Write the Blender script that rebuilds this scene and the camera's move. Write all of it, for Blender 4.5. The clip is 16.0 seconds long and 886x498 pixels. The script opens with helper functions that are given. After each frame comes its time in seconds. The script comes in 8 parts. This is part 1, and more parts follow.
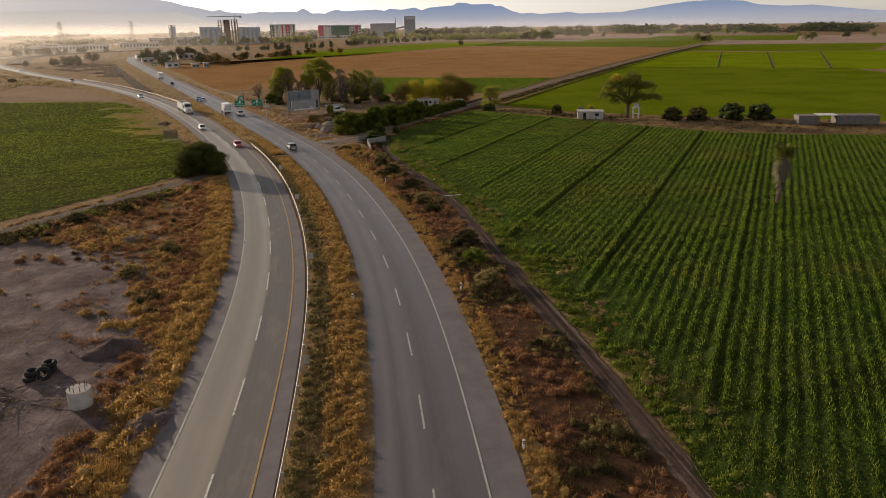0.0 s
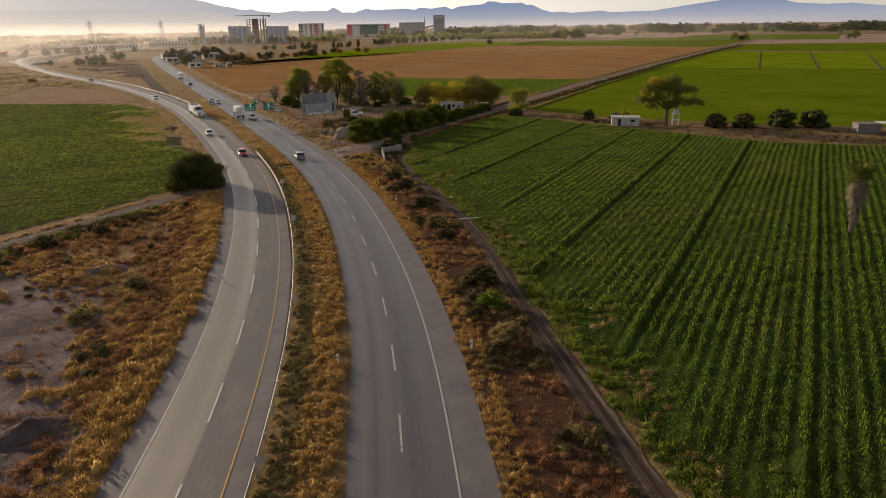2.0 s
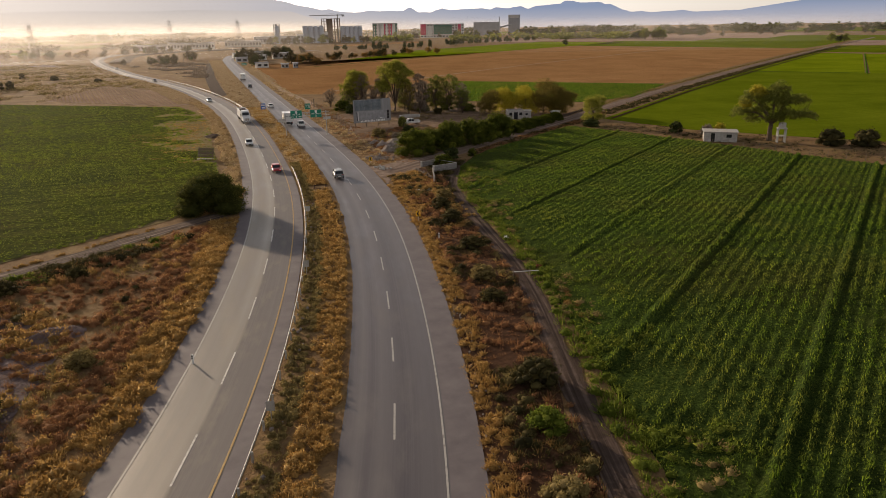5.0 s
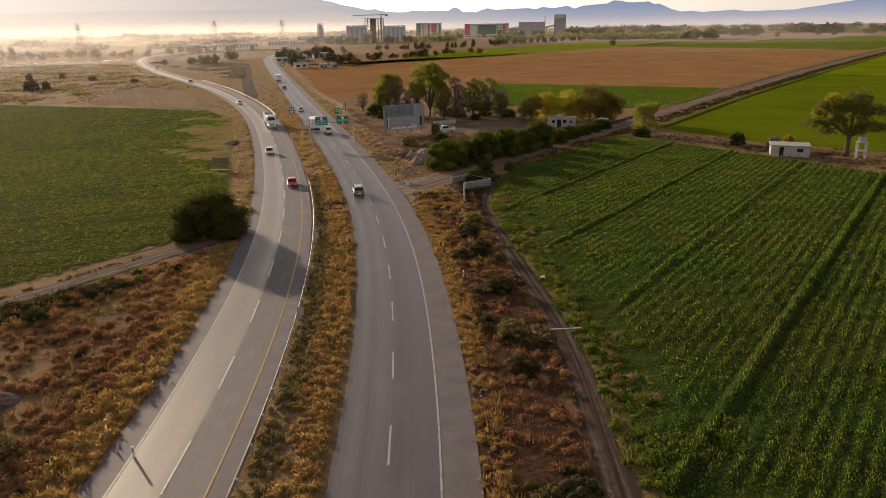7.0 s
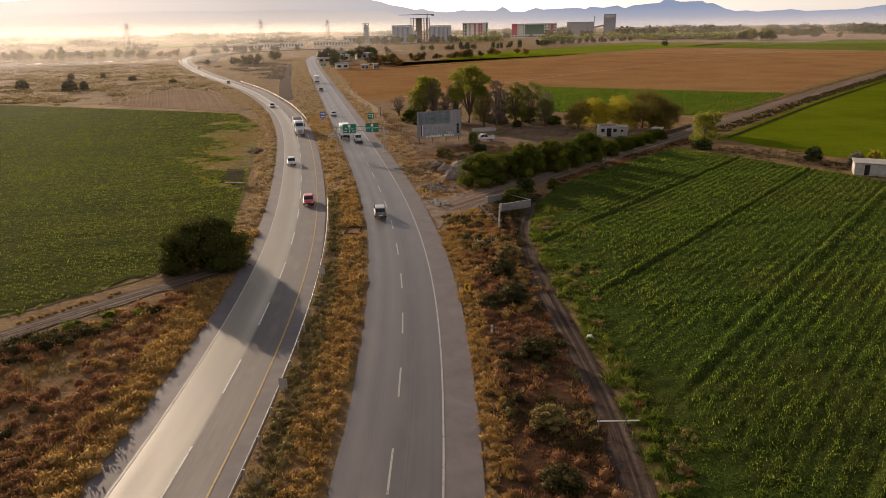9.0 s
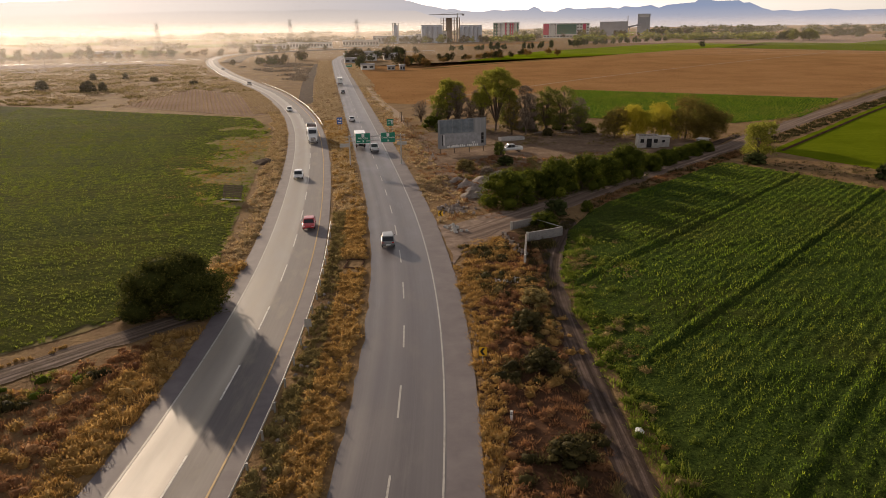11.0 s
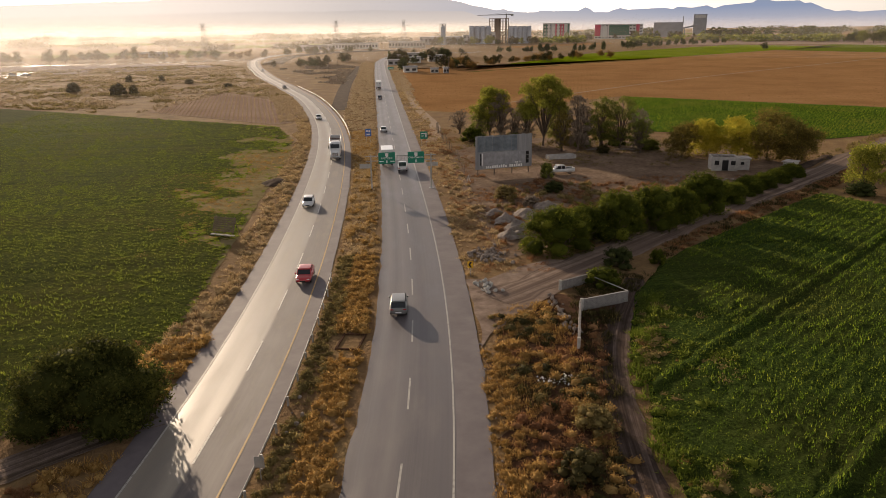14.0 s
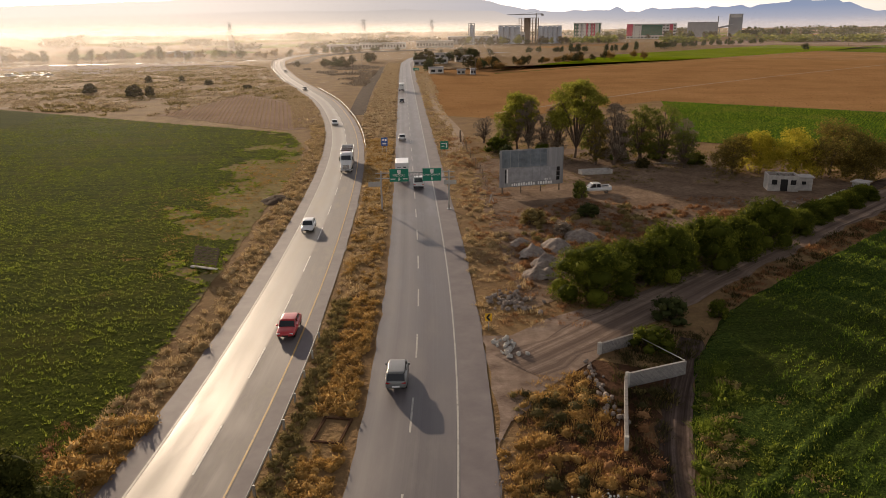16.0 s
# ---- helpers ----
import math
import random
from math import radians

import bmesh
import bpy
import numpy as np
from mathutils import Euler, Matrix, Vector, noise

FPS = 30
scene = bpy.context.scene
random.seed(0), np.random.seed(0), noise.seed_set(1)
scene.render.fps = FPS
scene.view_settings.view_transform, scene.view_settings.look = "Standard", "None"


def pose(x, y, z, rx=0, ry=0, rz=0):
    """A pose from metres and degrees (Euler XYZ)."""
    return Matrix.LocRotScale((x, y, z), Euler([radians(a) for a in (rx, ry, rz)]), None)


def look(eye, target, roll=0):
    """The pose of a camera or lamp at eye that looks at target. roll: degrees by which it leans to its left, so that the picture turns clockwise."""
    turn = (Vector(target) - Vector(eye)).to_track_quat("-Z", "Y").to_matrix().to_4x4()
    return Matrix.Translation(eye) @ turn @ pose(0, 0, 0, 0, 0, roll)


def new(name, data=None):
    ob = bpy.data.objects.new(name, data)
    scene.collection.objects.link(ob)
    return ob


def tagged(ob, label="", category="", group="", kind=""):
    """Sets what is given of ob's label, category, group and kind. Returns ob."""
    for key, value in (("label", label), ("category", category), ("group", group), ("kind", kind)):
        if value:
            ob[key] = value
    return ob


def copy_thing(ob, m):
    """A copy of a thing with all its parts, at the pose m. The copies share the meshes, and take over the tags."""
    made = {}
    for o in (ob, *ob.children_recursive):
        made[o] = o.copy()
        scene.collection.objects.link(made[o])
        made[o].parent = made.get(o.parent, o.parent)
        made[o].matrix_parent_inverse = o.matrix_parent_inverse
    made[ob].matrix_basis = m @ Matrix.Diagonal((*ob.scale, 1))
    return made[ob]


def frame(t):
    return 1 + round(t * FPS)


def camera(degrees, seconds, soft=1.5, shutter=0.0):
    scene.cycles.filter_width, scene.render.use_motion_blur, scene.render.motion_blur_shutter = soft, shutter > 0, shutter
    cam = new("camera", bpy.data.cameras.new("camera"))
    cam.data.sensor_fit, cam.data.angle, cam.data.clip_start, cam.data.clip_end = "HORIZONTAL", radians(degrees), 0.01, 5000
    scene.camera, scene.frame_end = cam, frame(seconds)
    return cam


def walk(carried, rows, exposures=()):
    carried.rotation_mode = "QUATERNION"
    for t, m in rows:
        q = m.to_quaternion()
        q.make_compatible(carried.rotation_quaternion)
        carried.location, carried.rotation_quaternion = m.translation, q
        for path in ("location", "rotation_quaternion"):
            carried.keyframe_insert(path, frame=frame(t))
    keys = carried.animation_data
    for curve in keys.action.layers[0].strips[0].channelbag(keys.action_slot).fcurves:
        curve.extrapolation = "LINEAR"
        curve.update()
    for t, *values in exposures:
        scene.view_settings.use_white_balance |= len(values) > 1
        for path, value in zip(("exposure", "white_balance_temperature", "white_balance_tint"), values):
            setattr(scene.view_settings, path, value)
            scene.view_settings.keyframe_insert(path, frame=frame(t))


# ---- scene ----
cam = camera(63.8, 16.0, soft=0.7)
EXPO = 0.2
METRES, EYE, TILT, LEAN, TURN = 123.2, 28.1, 0.0, 0.0, -26.7
ROWS = [
    (0.0, 0.0, 0.0, 0.0, -0.27, -17.64, 0.84),
    (0.5, 0.004, 0.0307, -0.0002, 0.24, -17.65, 0.87),
    (1.0, 0.008, 0.0615, -0.0005, 0.74, -17.66, 0.88),
    (1.5, 0.0117, 0.0926, -0.0007, 1.27, -17.67, 0.89),
    (2.0, 0.0149, 0.1238, -0.001, 2.05, -17.68, 0.89),
    (2.5, 0.0177, 0.1551, -0.0012, 2.96, -17.67, 0.9),
    (3.0, 0.0202, 0.1867, -0.0017, 3.83, -17.67, 0.92),
    (3.5, 0.022, 0.2182, -0.0022, 4.74, -17.66, 0.91),
    (4.0, 0.0236, 0.2498, -0.0027, 5.79, -17.64, 0.93),
    (6.5, 0.0239, 0.4069, -0.0032, 10.58, -17.57, 0.85),
    (7.0, 0.0224, 0.4383, -0.0033, 11.35, -17.56, 0.87),
    (7.5, 0.0202, 0.4695, -0.0034, 12.15, -17.55, 0.87),
    (8.0, 0.0176, 0.501, -0.0037, 13.07, -17.53, 0.86),
    (8.5, 0.0146, 0.5321, -0.0036, 14.11, -17.52, 0.84),
    (9.0, 0.0112, 0.563, -0.0036, 15.0, -17.52, 0.83),
    (11.5, -0.0156, 0.7163, -0.0035, 17.96, -17.5, 0.81),
    (12.0, -0.0222, 0.7468, -0.0035, 18.57, -17.49, 0.8),
    (12.5, -0.0293, 0.7769, -0.0034, 19.17, -17.47, 0.81),
    (13.0, -0.0367, 0.807, -0.0033, 19.76, -17.45, 0.81),
    (13.5, -0.0445, 0.8371, -0.0034, 20.47, -17.43, 0.8),
    (14.0, -0.0522, 0.8672, -0.0036, 21.2, -17.4, 0.78),
    (14.5, -0.0602, 0.8969, -0.0032, 21.96, -17.4, 0.76),
    (15.0, -0.0689, 0.9269, -0.0032, 22.5, -17.4, 0.75),
    (15.5, -0.0776, 0.9568, -0.0028, 23.14, -17.4, 0.74),
    (16.0, -0.0873, 0.9864, -0.0027, 23.47, -17.41, 0.72),
]
walk(cam, [(t, pose(0, 0, EYE, TILT, LEAN, TURN) @ pose(METRES * x, METRES * y, METRES * z, 90 + pitch, roll, yaw)) for t, x, y, z, yaw, pitch, roll in ROWS],
     exposures=[(0.0, EXPO - 0.05, 6850, 15), (4.0, EXPO, 6950, 16), (9.0, EXPO + 0.1, 7150, 19), (16.0, EXPO + 0.1, 7150, 18)])

# ---- light: a low, slightly warm evening sun behind the haze ----
SUN_AZ, SUN_EL = 22.5, 12.0   # degrees: from +y towards -x, and above the horizon
world = bpy.data.worlds.new("world")
scene.world = world
world.use_nodes = True
wn = world.node_tree
sky = wn.nodes.new("ShaderNodeTexSky")
sky.sky_type = "NISHITA"
sky.sun_disc = False
sky.sun_elevation = radians(SUN_EL)
sky.sun_rotation = radians(-SUN_AZ)
sky.altitude = 1100
sky.air_density = 1.0
sky.dust_density = 1.2
sky.ozone_density = 1.0
soft_sky = wn.nodes.new("ShaderNodeHueSaturation")
soft_sky.inputs["Saturation"].default_value = 0.25
wn.links.new(sky.outputs[0], soft_sky.inputs["Color"])
wn.links.new(soft_sky.outputs[0], wn.nodes["Background"].inputs[0])
wn.nodes["Background"].inputs[1].default_value = 0.12

sun_data = bpy.data.lights.new("sun", "SUN")
sun_data.energy = 4.5
sun_data.angle = radians(0.6)
sun_data.color = (1.0, 0.85, 0.64)
sun = new("sun", sun_data)
sx, sy, sz = -math.sin(radians(SUN_AZ)), math.cos(radians(SUN_AZ)), math.tan(radians(SUN_EL))
sun.matrix_world = look((sx * 300, sy * 300, sz * 300), (0, 0, 0))

# ---- materials ----


class Mat:
    """A principled material with short calls for its nodes."""

    def __init__(self, name, rough=0.9, spec=0.25, metal=0.0):
        self.m = bpy.data.materials.new(name)
        self.m.use_nodes = True
        self.t = self.m.node_tree
        self.b = self.t.nodes["Principled BSDF"]
        self.b.inputs["Roughness"].default_value = rough
        self.b.inputs["Specular IOR Level"].default_value = spec
        self.b.inputs["Metallic"].default_value = metal
        self.geo = self.t.nodes.new("ShaderNodeNewGeometry")
        self.vec = self.geo.outputs["Position"]

    def link(self, a, b):
        self.t.links.new(a, b)

    def local(self):
        self.vec = self.t.nodes.new("ShaderNodeTexCoord").outputs["Object"]
        return self

    def stretch(self, scale, rz=0.0):
        n = self.t.nodes.new("ShaderNodeMapping")
        n.inputs["Rotation"].default_value[2] = radians(rz)
        n.inputs["Scale"].default_value = scale
        self.link(self.vec, n.inputs["Vector"])
        return n.outputs[0]

    def noise(self, scale, detail=4, rough=0.6, vec=None, distort=0.0):
        n = self.t.nodes.new("ShaderNodeTexNoise")
        n.inputs["Scale"].default_value = scale
        n.inputs["Detail"].default_value = detail
        n.inputs["Roughness"].default_value = rough
        n.inputs["Distortion"].default_value = distort
        self.link(vec or self.vec, n.inputs["Vector"])
        return n.outputs["Fac"]

    def wave(self, scale, vec=None, distort=0.0, detail=2):
        n = self.t.nodes.new("ShaderNodeTexWave")
        n.inputs["Scale"].default_value = scale
        n.inputs["Distortion"].default_value = distort
        n.inputs["Detail"].default_value = detail
        self.link(vec or self.vec, n.inputs["Vector"])
        return n.outputs["Fac"]

    def ramp(self, fac, *stops):
        n = self.t.nodes.new("ShaderNodeValToRGB")
        e = n.color_ramp.elements
        while len(e) < len(stops):
            e.new(0.5)
        for el, (p, c) in zip(e, stops):
            el.position = p
            el.color = (*(c if isinstance(c, tuple) else (c, c, c)), 1)
        self.link(fac, n.inputs[0])
        return n.outputs[0]

    def mix(self, fac, a, b, kind="MIX"):
        n = self.t.nodes.new("ShaderNodeMix")
        n.data_type, n.blend_type = "RGBA", kind
        for sock, v in ((n.inputs["Factor"], fac), (n.inputs["A"], a), (n.inputs["B"], b)):
            if isinstance(v, tuple):
                sock.default_value = (*v, 1)
            elif isinstance(v, (int, float)):
                if sock.type == "RGBA":
                    sock.default_value = (v, v, v, 1)
                else:
                    sock.default_value = v
            else:
                self.link(v, sock)
        return [o for o in n.outputs if o.type == "RGBA"][0]

    def random(self):
        return self.t.nodes.new("ShaderNodeObjectInfo").outputs["Random"]

    def island(self):
        return self.geo.outputs["Random Per Island"]

    def color(self, c):
        if isinstance(c, tuple):
            self.b.inputs["Base Color"].default_value = (*c, 1)
        else:
            self.link(c, self.b.inputs["Base Color"])
        return self

    def rough(self, c):
        self.link(c, self.b.inputs["Roughness"])
        return self

    def bump(self, fac, strength=0.4, dist=0.05):
        n = self.t.nodes.new("ShaderNodeBump")
        n.inputs["Strength"].default_value = strength
        n.inputs["Distance"].default_value = dist
        self.link(fac, n.inputs["Height"])
        self.link(n.outputs[0], self.b.inputs["Normal"])
        return self

    def leafy(self, amount=0.35):
        """Thin leaf: part of the light goes through it."""
        tr = self.t.nodes.new("ShaderNodeBsdfTranslucent")
        mx = self.t.nodes.new("ShaderNodeMixShader")
        mx.inputs[0].default_value = amount
        src = self.b.inputs["Base Color"]
        if src.is_linked:
            self.link(src.links[0].from_socket, tr.inputs[0])
        else:
            tr.inputs[0].default_value = src.default_value
        out = self.t.nodes["Material Output"]
        self.link(self.b.outputs[0], mx.inputs[1])
        self.link(tr.outputs[0], mx.inputs[2])
        self.link(mx.outputs[0], out.inputs["Surface"])
        return self


def plain(name, c, rough=0.6, spec=0.3, metal=0.0, var=0.12, scale=3.0):
    """Paint, metal or plastic with light wear."""
    k = Mat(name, rough, spec, metal).local()
    dark = tuple(v * (1 - var) for v in c)
    lite = tuple(min(1.0, v * (1 + var)) for v in c)
    return k.color(k.ramp(k.noise(scale, 5), (0.3, dark), (0.7, lite))).m


def leaf_mat(name, a, b, c=None, through_leaf=0.35):
    k = Mat(name, 0.85, 0.08)
    col = k.ramp(k.island(), (0.0, a), (0.75, b), (1.0, c or b))
    big = k.noise(0.35, 2)
    k.color(k.mix(k.ramp(big, (0.35, 0.0), (0.7, 0.5)), col, a))
    return k.leafy(through_leaf).m


# ground: dry soil with straw-coloured and reddish patches, far parcels beyond
k = Mat("dry_ground", 0.95, 0.03)
near = k.ramp(k.noise(0.13, 9, 0.7), (0.3, (0.14, 0.08, 0.042)), (0.5, (0.25, 0.155, 0.075)), (0.68, (0.34, 0.23, 0.105)))
fine = k.noise(2.2, 6)
near = k.mix(k.ramp(fine, (0.35, 0.0), (0.7, 0.6)), near, (0.15, 0.10, 0.055))
k.color(near).bump(fine, 1.0, 0.3)
M_GROUND = k.m

k = Mat("bare_lot_soil", 0.95, 0.03)
c = k.ramp(k.noise(0.22, 9, 0.72), (0.32, (0.085, 0.060, 0.058)), (0.5, (0.19, 0.142, 0.138)), (0.66, (0.34, 0.27, 0.26)))
tracks = k.ramp(k.wave(0.23, k.stretch((1, 0.35, 1), 55), 6.0, 3), (0.0, 0.0), (0.16, 0.35), (0.3, 0.0))
k.color(k.mix(tracks, c, (0.075, 0.055, 0.052))).bump(k.noise(0.9, 10, 0.75), 1.0, 0.9)
M_LOT = k.m

k = Mat("dirt_track_soil", 0.95, 0.03)
k.color(k.ramp(k.noise(0.6, 7), (0.3, (0.15, 0.105, 0.08)), (0.55, (0.27, 0.20, 0.155)), (0.75, (0.37, 0.285, 0.225)))).bump(k.noise(4.0, 6), 0.7, 0.08)
M_DIRT = k.m

k = Mat("pale_track_soil", 0.95, 0.03)
k.color(k.ramp(k.noise(0.4, 6), (0.3, (0.25, 0.18, 0.125)), (0.7, (0.41, 0.31, 0.22)))).bump(k.noise(3.0, 5), 0.6, 0.08)
M_PALEDIRT = k.m

k = Mat("yard_soil", 0.95, 0.03)
c = k.ramp(k.noise(0.16, 8, 0.7), (0.3, (0.12, 0.08, 0.054)), (0.5, (0.23, 0.155, 0.105)), (0.7, (0.34, 0.245, 0.17)))
k.color(k.mix(k.ramp(k.noise(1.4, 6, 0.7), (0.42, 0.0), (0.7, 0.6)), c, (0.06, 0.042, 0.03))).bump(k.noise(2.2, 8, 0.7), 1.0, 0.3)
M_YARD = k.m

k = Mat("dark_soil", 0.95, 0.03)
k.color(k.ramp(k.noise(0.5, 7), (0.3, (0.040, 0.027, 0.020)), (0.7, (0.105, 0.072, 0.052)))).bump(k.noise(3.0, 6), 0.7, 0.1)
M_DARKSOIL = k.m

k = Mat("rutted_dirt", 0.95, 0.03)
uvn = k.t.nodes.new("ShaderNodeUVMap")
uvn.uv_map = "along"
keep_vec, k.vec = k.vec, uvn.outputs[0]
ruts = k.noise(1.0, 5, 0.6, k.stretch((1.3, 0.02, 1)))
k.vec = keep_vec
c = k.ramp(ruts, (0.34, (0.10, 0.07, 0.056)), (0.5, (0.20, 0.148, 0.118)), (0.64, (0.33, 0.25, 0.20)))
k.color(k.mix(k.ramp(k.noise(0.9, 7, 0.7), (0.4, 0.0), (0.72, 0.6)), c, (0.14, 0.095, 0.07))).bump(k.noise(3.0, 7, 0.7), 0.9, 0.15)
M_RUTS = k.m


def rutted(name, lo, mid, hi, weeds):
    k = Mat(name, 0.95, 0.03)
    uvn = k.t.nodes.new("ShaderNodeUVMap")
    uvn.uv_map = "along"
    keep_vec, k.vec = k.vec, uvn.outputs[0]
    ruts = k.noise(1.0, 5, 0.6, k.stretch((2.4, 0.03, 1)))
    k.vec = keep_vec
    c = k.ramp(ruts, (0.36, lo), (0.5, mid), (0.62, hi))
    return k.color(k.mix(k.ramp(k.noise(0.8, 7, 0.7), (0.42, 0.0), (0.7, 0.7)), c, weeds)).bump(k.noise(3.0, 7, 0.7), 0.9, 0.15).m


M_FIELDTRACK = rutted("field_track_soil", (0.07, 0.05, 0.04), (0.15, 0.112, 0.092), (0.27, 0.205, 0.17), (0.085, 0.062, 0.035))
M_TRACKSOIL = rutted("dark_rutted_soil", (0.040, 0.027, 0.022), (0.085, 0.060, 0.050), (0.17, 0.125, 0.105), (0.05, 0.035, 0.022))

k = Mat("reddish_ditch_soil", 0.95, 0.03)
k.color(k.ramp(k.noise(0.3, 8, 0.7), (0.3, (0.036, 0.019, 0.012)), (0.55, (0.085, 0.044, 0.025)), (0.75, (0.15, 0.082, 0.046)))).bump(k.noise(2.5, 7), 0.9, 0.2)
M_DITCH = k.m


def asphalt(name, a, b, tint, tracks, dull, gloss):
    """Asphalt with streaks and wheel tracks that run along the road."""
    k = Mat(name, 0.5, gloss)
    uv = k.t.nodes.new("ShaderNodeUVMap")
    uv.uv_map = "along"
    k.vec, world_vec = uv.outputs[0], k.vec
    streak = k.noise(1.0, 5, 0.6, k.stretch((1.6, 0.012, 1)))
    fine_streak = k.noise(1.0, 4, 0.6, k.stretch((9.0, 0.03, 1)))
    patch = k.noise(1.0, 6, 0.65, k.stretch((0.5, 0.12, 1)))
    lanes = k.t.nodes.new("ShaderNodeSeparateXYZ")
    k.link(uv.outputs[0], lanes.inputs[0])
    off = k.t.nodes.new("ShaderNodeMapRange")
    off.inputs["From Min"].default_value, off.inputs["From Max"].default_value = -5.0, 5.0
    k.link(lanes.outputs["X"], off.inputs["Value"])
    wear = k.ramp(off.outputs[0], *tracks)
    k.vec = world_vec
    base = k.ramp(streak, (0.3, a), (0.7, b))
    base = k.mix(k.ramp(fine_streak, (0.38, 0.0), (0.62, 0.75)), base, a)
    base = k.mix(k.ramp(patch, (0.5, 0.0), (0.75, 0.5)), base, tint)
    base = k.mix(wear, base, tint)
    grit = k.noise(18.0, 3)
    base = k.mix(k.ramp(grit, (0.4, 0.0), (0.75, 0.25)), base, b)
    k.color(base)
    k.rough(k.mix(wear, k.ramp(patch, (0.3, dull[0]), (0.7, dull[1])), k.ramp(patch, (0.35, 0.34), (0.65, 0.48))))
    return k.bump(grit, 0.25, 0.01).m


# the warm pale tint is lane wear plus sun glare painted into the colour
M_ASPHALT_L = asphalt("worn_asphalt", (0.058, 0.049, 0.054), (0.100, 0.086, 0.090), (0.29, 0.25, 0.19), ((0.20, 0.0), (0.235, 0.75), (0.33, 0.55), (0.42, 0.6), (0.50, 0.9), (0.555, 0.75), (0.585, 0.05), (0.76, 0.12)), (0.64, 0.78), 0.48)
M_ASPHALT_R = asphalt("grey_asphalt", (0.052, 0.044, 0.052), (0.088, 0.076, 0.085), (0.175, 0.156, 0.15), ((0.16, 0.0), (0.26, 0.5), (0.34, 0.15), (0.42, 0.5), (0.60, 0.1), (0.75, 0.4)), (0.42, 0.56), 0.4)


k = Mat("coarse_shoulder", 0.72, 0.25)
k.color(k.ramp(k.noise(0.4, 6), (0.3, (0.115, 0.098, 0.104)), (0.7, (0.175, 0.152, 0.154)))).bump(k.noise(14.0, 4), 0.4, 0.02)
M_SHOULDER = k.m


def road_paint(name, c):
    k = Mat(name, 0.6, 0.3)
    asp = (0.12, 0.11, 0.10)
    return k.color(k.mix(k.ramp(k.noise(2.5, 6, 0.75), (0.5, 0.0), (0.68, 0.8)), c, asp)).m


M_WHITE_LINE = road_paint("white_road_paint", (0.62, 0.60, 0.55))
M_WORN_LINE = road_paint("worn_road_paint", (0.42, 0.40, 0.36))
M_YELLOW_LINE = road_paint("yellow_road_paint", (0.46, 0.28, 0.085))


def field_mat(name, lo, mid, hi, rows=0.0, ang=39.2, far=False):
    k = Mat(name, 1.0, 0.0)
    c = k.ramp(k.noise(0.035, 5), (0.3, lo), (0.52, mid), (0.75, hi))
    c = k.mix(k.ramp(k.noise(0.8, 5), (0.4, 0.0), (0.7, 0.45)), c, lo)
    long_noise = k.noise(0.6, 4, 0.6, k.stretch((0.04, 1.0, 1.0), -ang))
    c = k.mix(k.ramp(long_noise, (0.42, 0.0), (0.66, 0.5)), c, lo)
    if rows:
        w = k.wave(rows, k.stretch((0.0, 1.0, 0.0), -ang), 0.0, 0)
        c = k.mix(k.ramp(w, (0.3, 0.0), (0.7, 0.4)), c, lo)
    speck = k.noise(1.3, 6, 0.8)
    c = k.mix(k.ramp(speck, (0.5, 0.0), (0.62, 0.55)), c, lo)
    k.color(c).bump(speck, 0.8, 0.25)
    return k.m


# crop soil darkened to paint in the shade under the fodder leaves
M_CROP_SOIL = field_mat("crop_gap_shade", (0.02, 0.032, 0.008), (0.032, 0.048, 0.011), (0.045, 0.062, 0.015))
M_LEFT_SOIL = field_mat("low_crop_soil", (0.20, 0.155, 0.08), (0.31, 0.25, 0.13), (0.39, 0.32, 0.175), 0.0, -32)
M_FIELD_LIME = field_mat("young_cereal_green", (0.115, 0.155, 0.006), (0.185, 0.235, 0.010), (0.22, 0.265, 0.014))
M_FIELD_GREEN = field_mat("cereal_green", (0.085, 0.115, 0.006), (0.135, 0.17, 0.010), (0.165, 0.195, 0.014))
M_FIELD_DARK = field_mat("leafy_crop_green", (0.045, 0.085, 0.014), (0.08, 0.145, 0.022), (0.10, 0.175, 0.03), 0.22, 39.2)
M_FIELD_BROWN = field_mat("ripe_stubble", (0.26, 0.14, 0.06), (0.39, 0.215, 0.095), (0.47, 0.265, 0.125), 0.12, -50)
M_FIELD_PLOW = field_mat("plowed_soil", (0.27, 0.19, 0.145), (0.40, 0.29, 0.225), (0.47, 0.35, 0.275))

# ---- helpers of shape ----


def mesh_ob(name, verts, faces, material, parent=None, label="", smooth=False):
    me = bpy.data.meshes.new(name)
    me.from_pydata([tuple(v) for v in verts], [], faces)
    me.update()
    if smooth:
        me.polygons.foreach_set("use_smooth", [True] * len(me.polygons))
    if material:
        me.materials.append(material)
    ob = new(name, me)
    if parent:
        ob.parent = parent
    if label:
        ob["label"] = label
    return ob


def part(name, bm, material, parent=None, label="", smooth=False):
    me = bpy.data.meshes.new(name)
    bm.to_mesh(me)
    bm.free()
    if smooth:
        me.polygons.foreach_set("use_smooth", [True] * len(me.polygons))
    me.materials.append(material)
    ob = new(name, me)
    if parent:
        ob.parent = parent
    if label:
        ob["label"] = label
    return ob


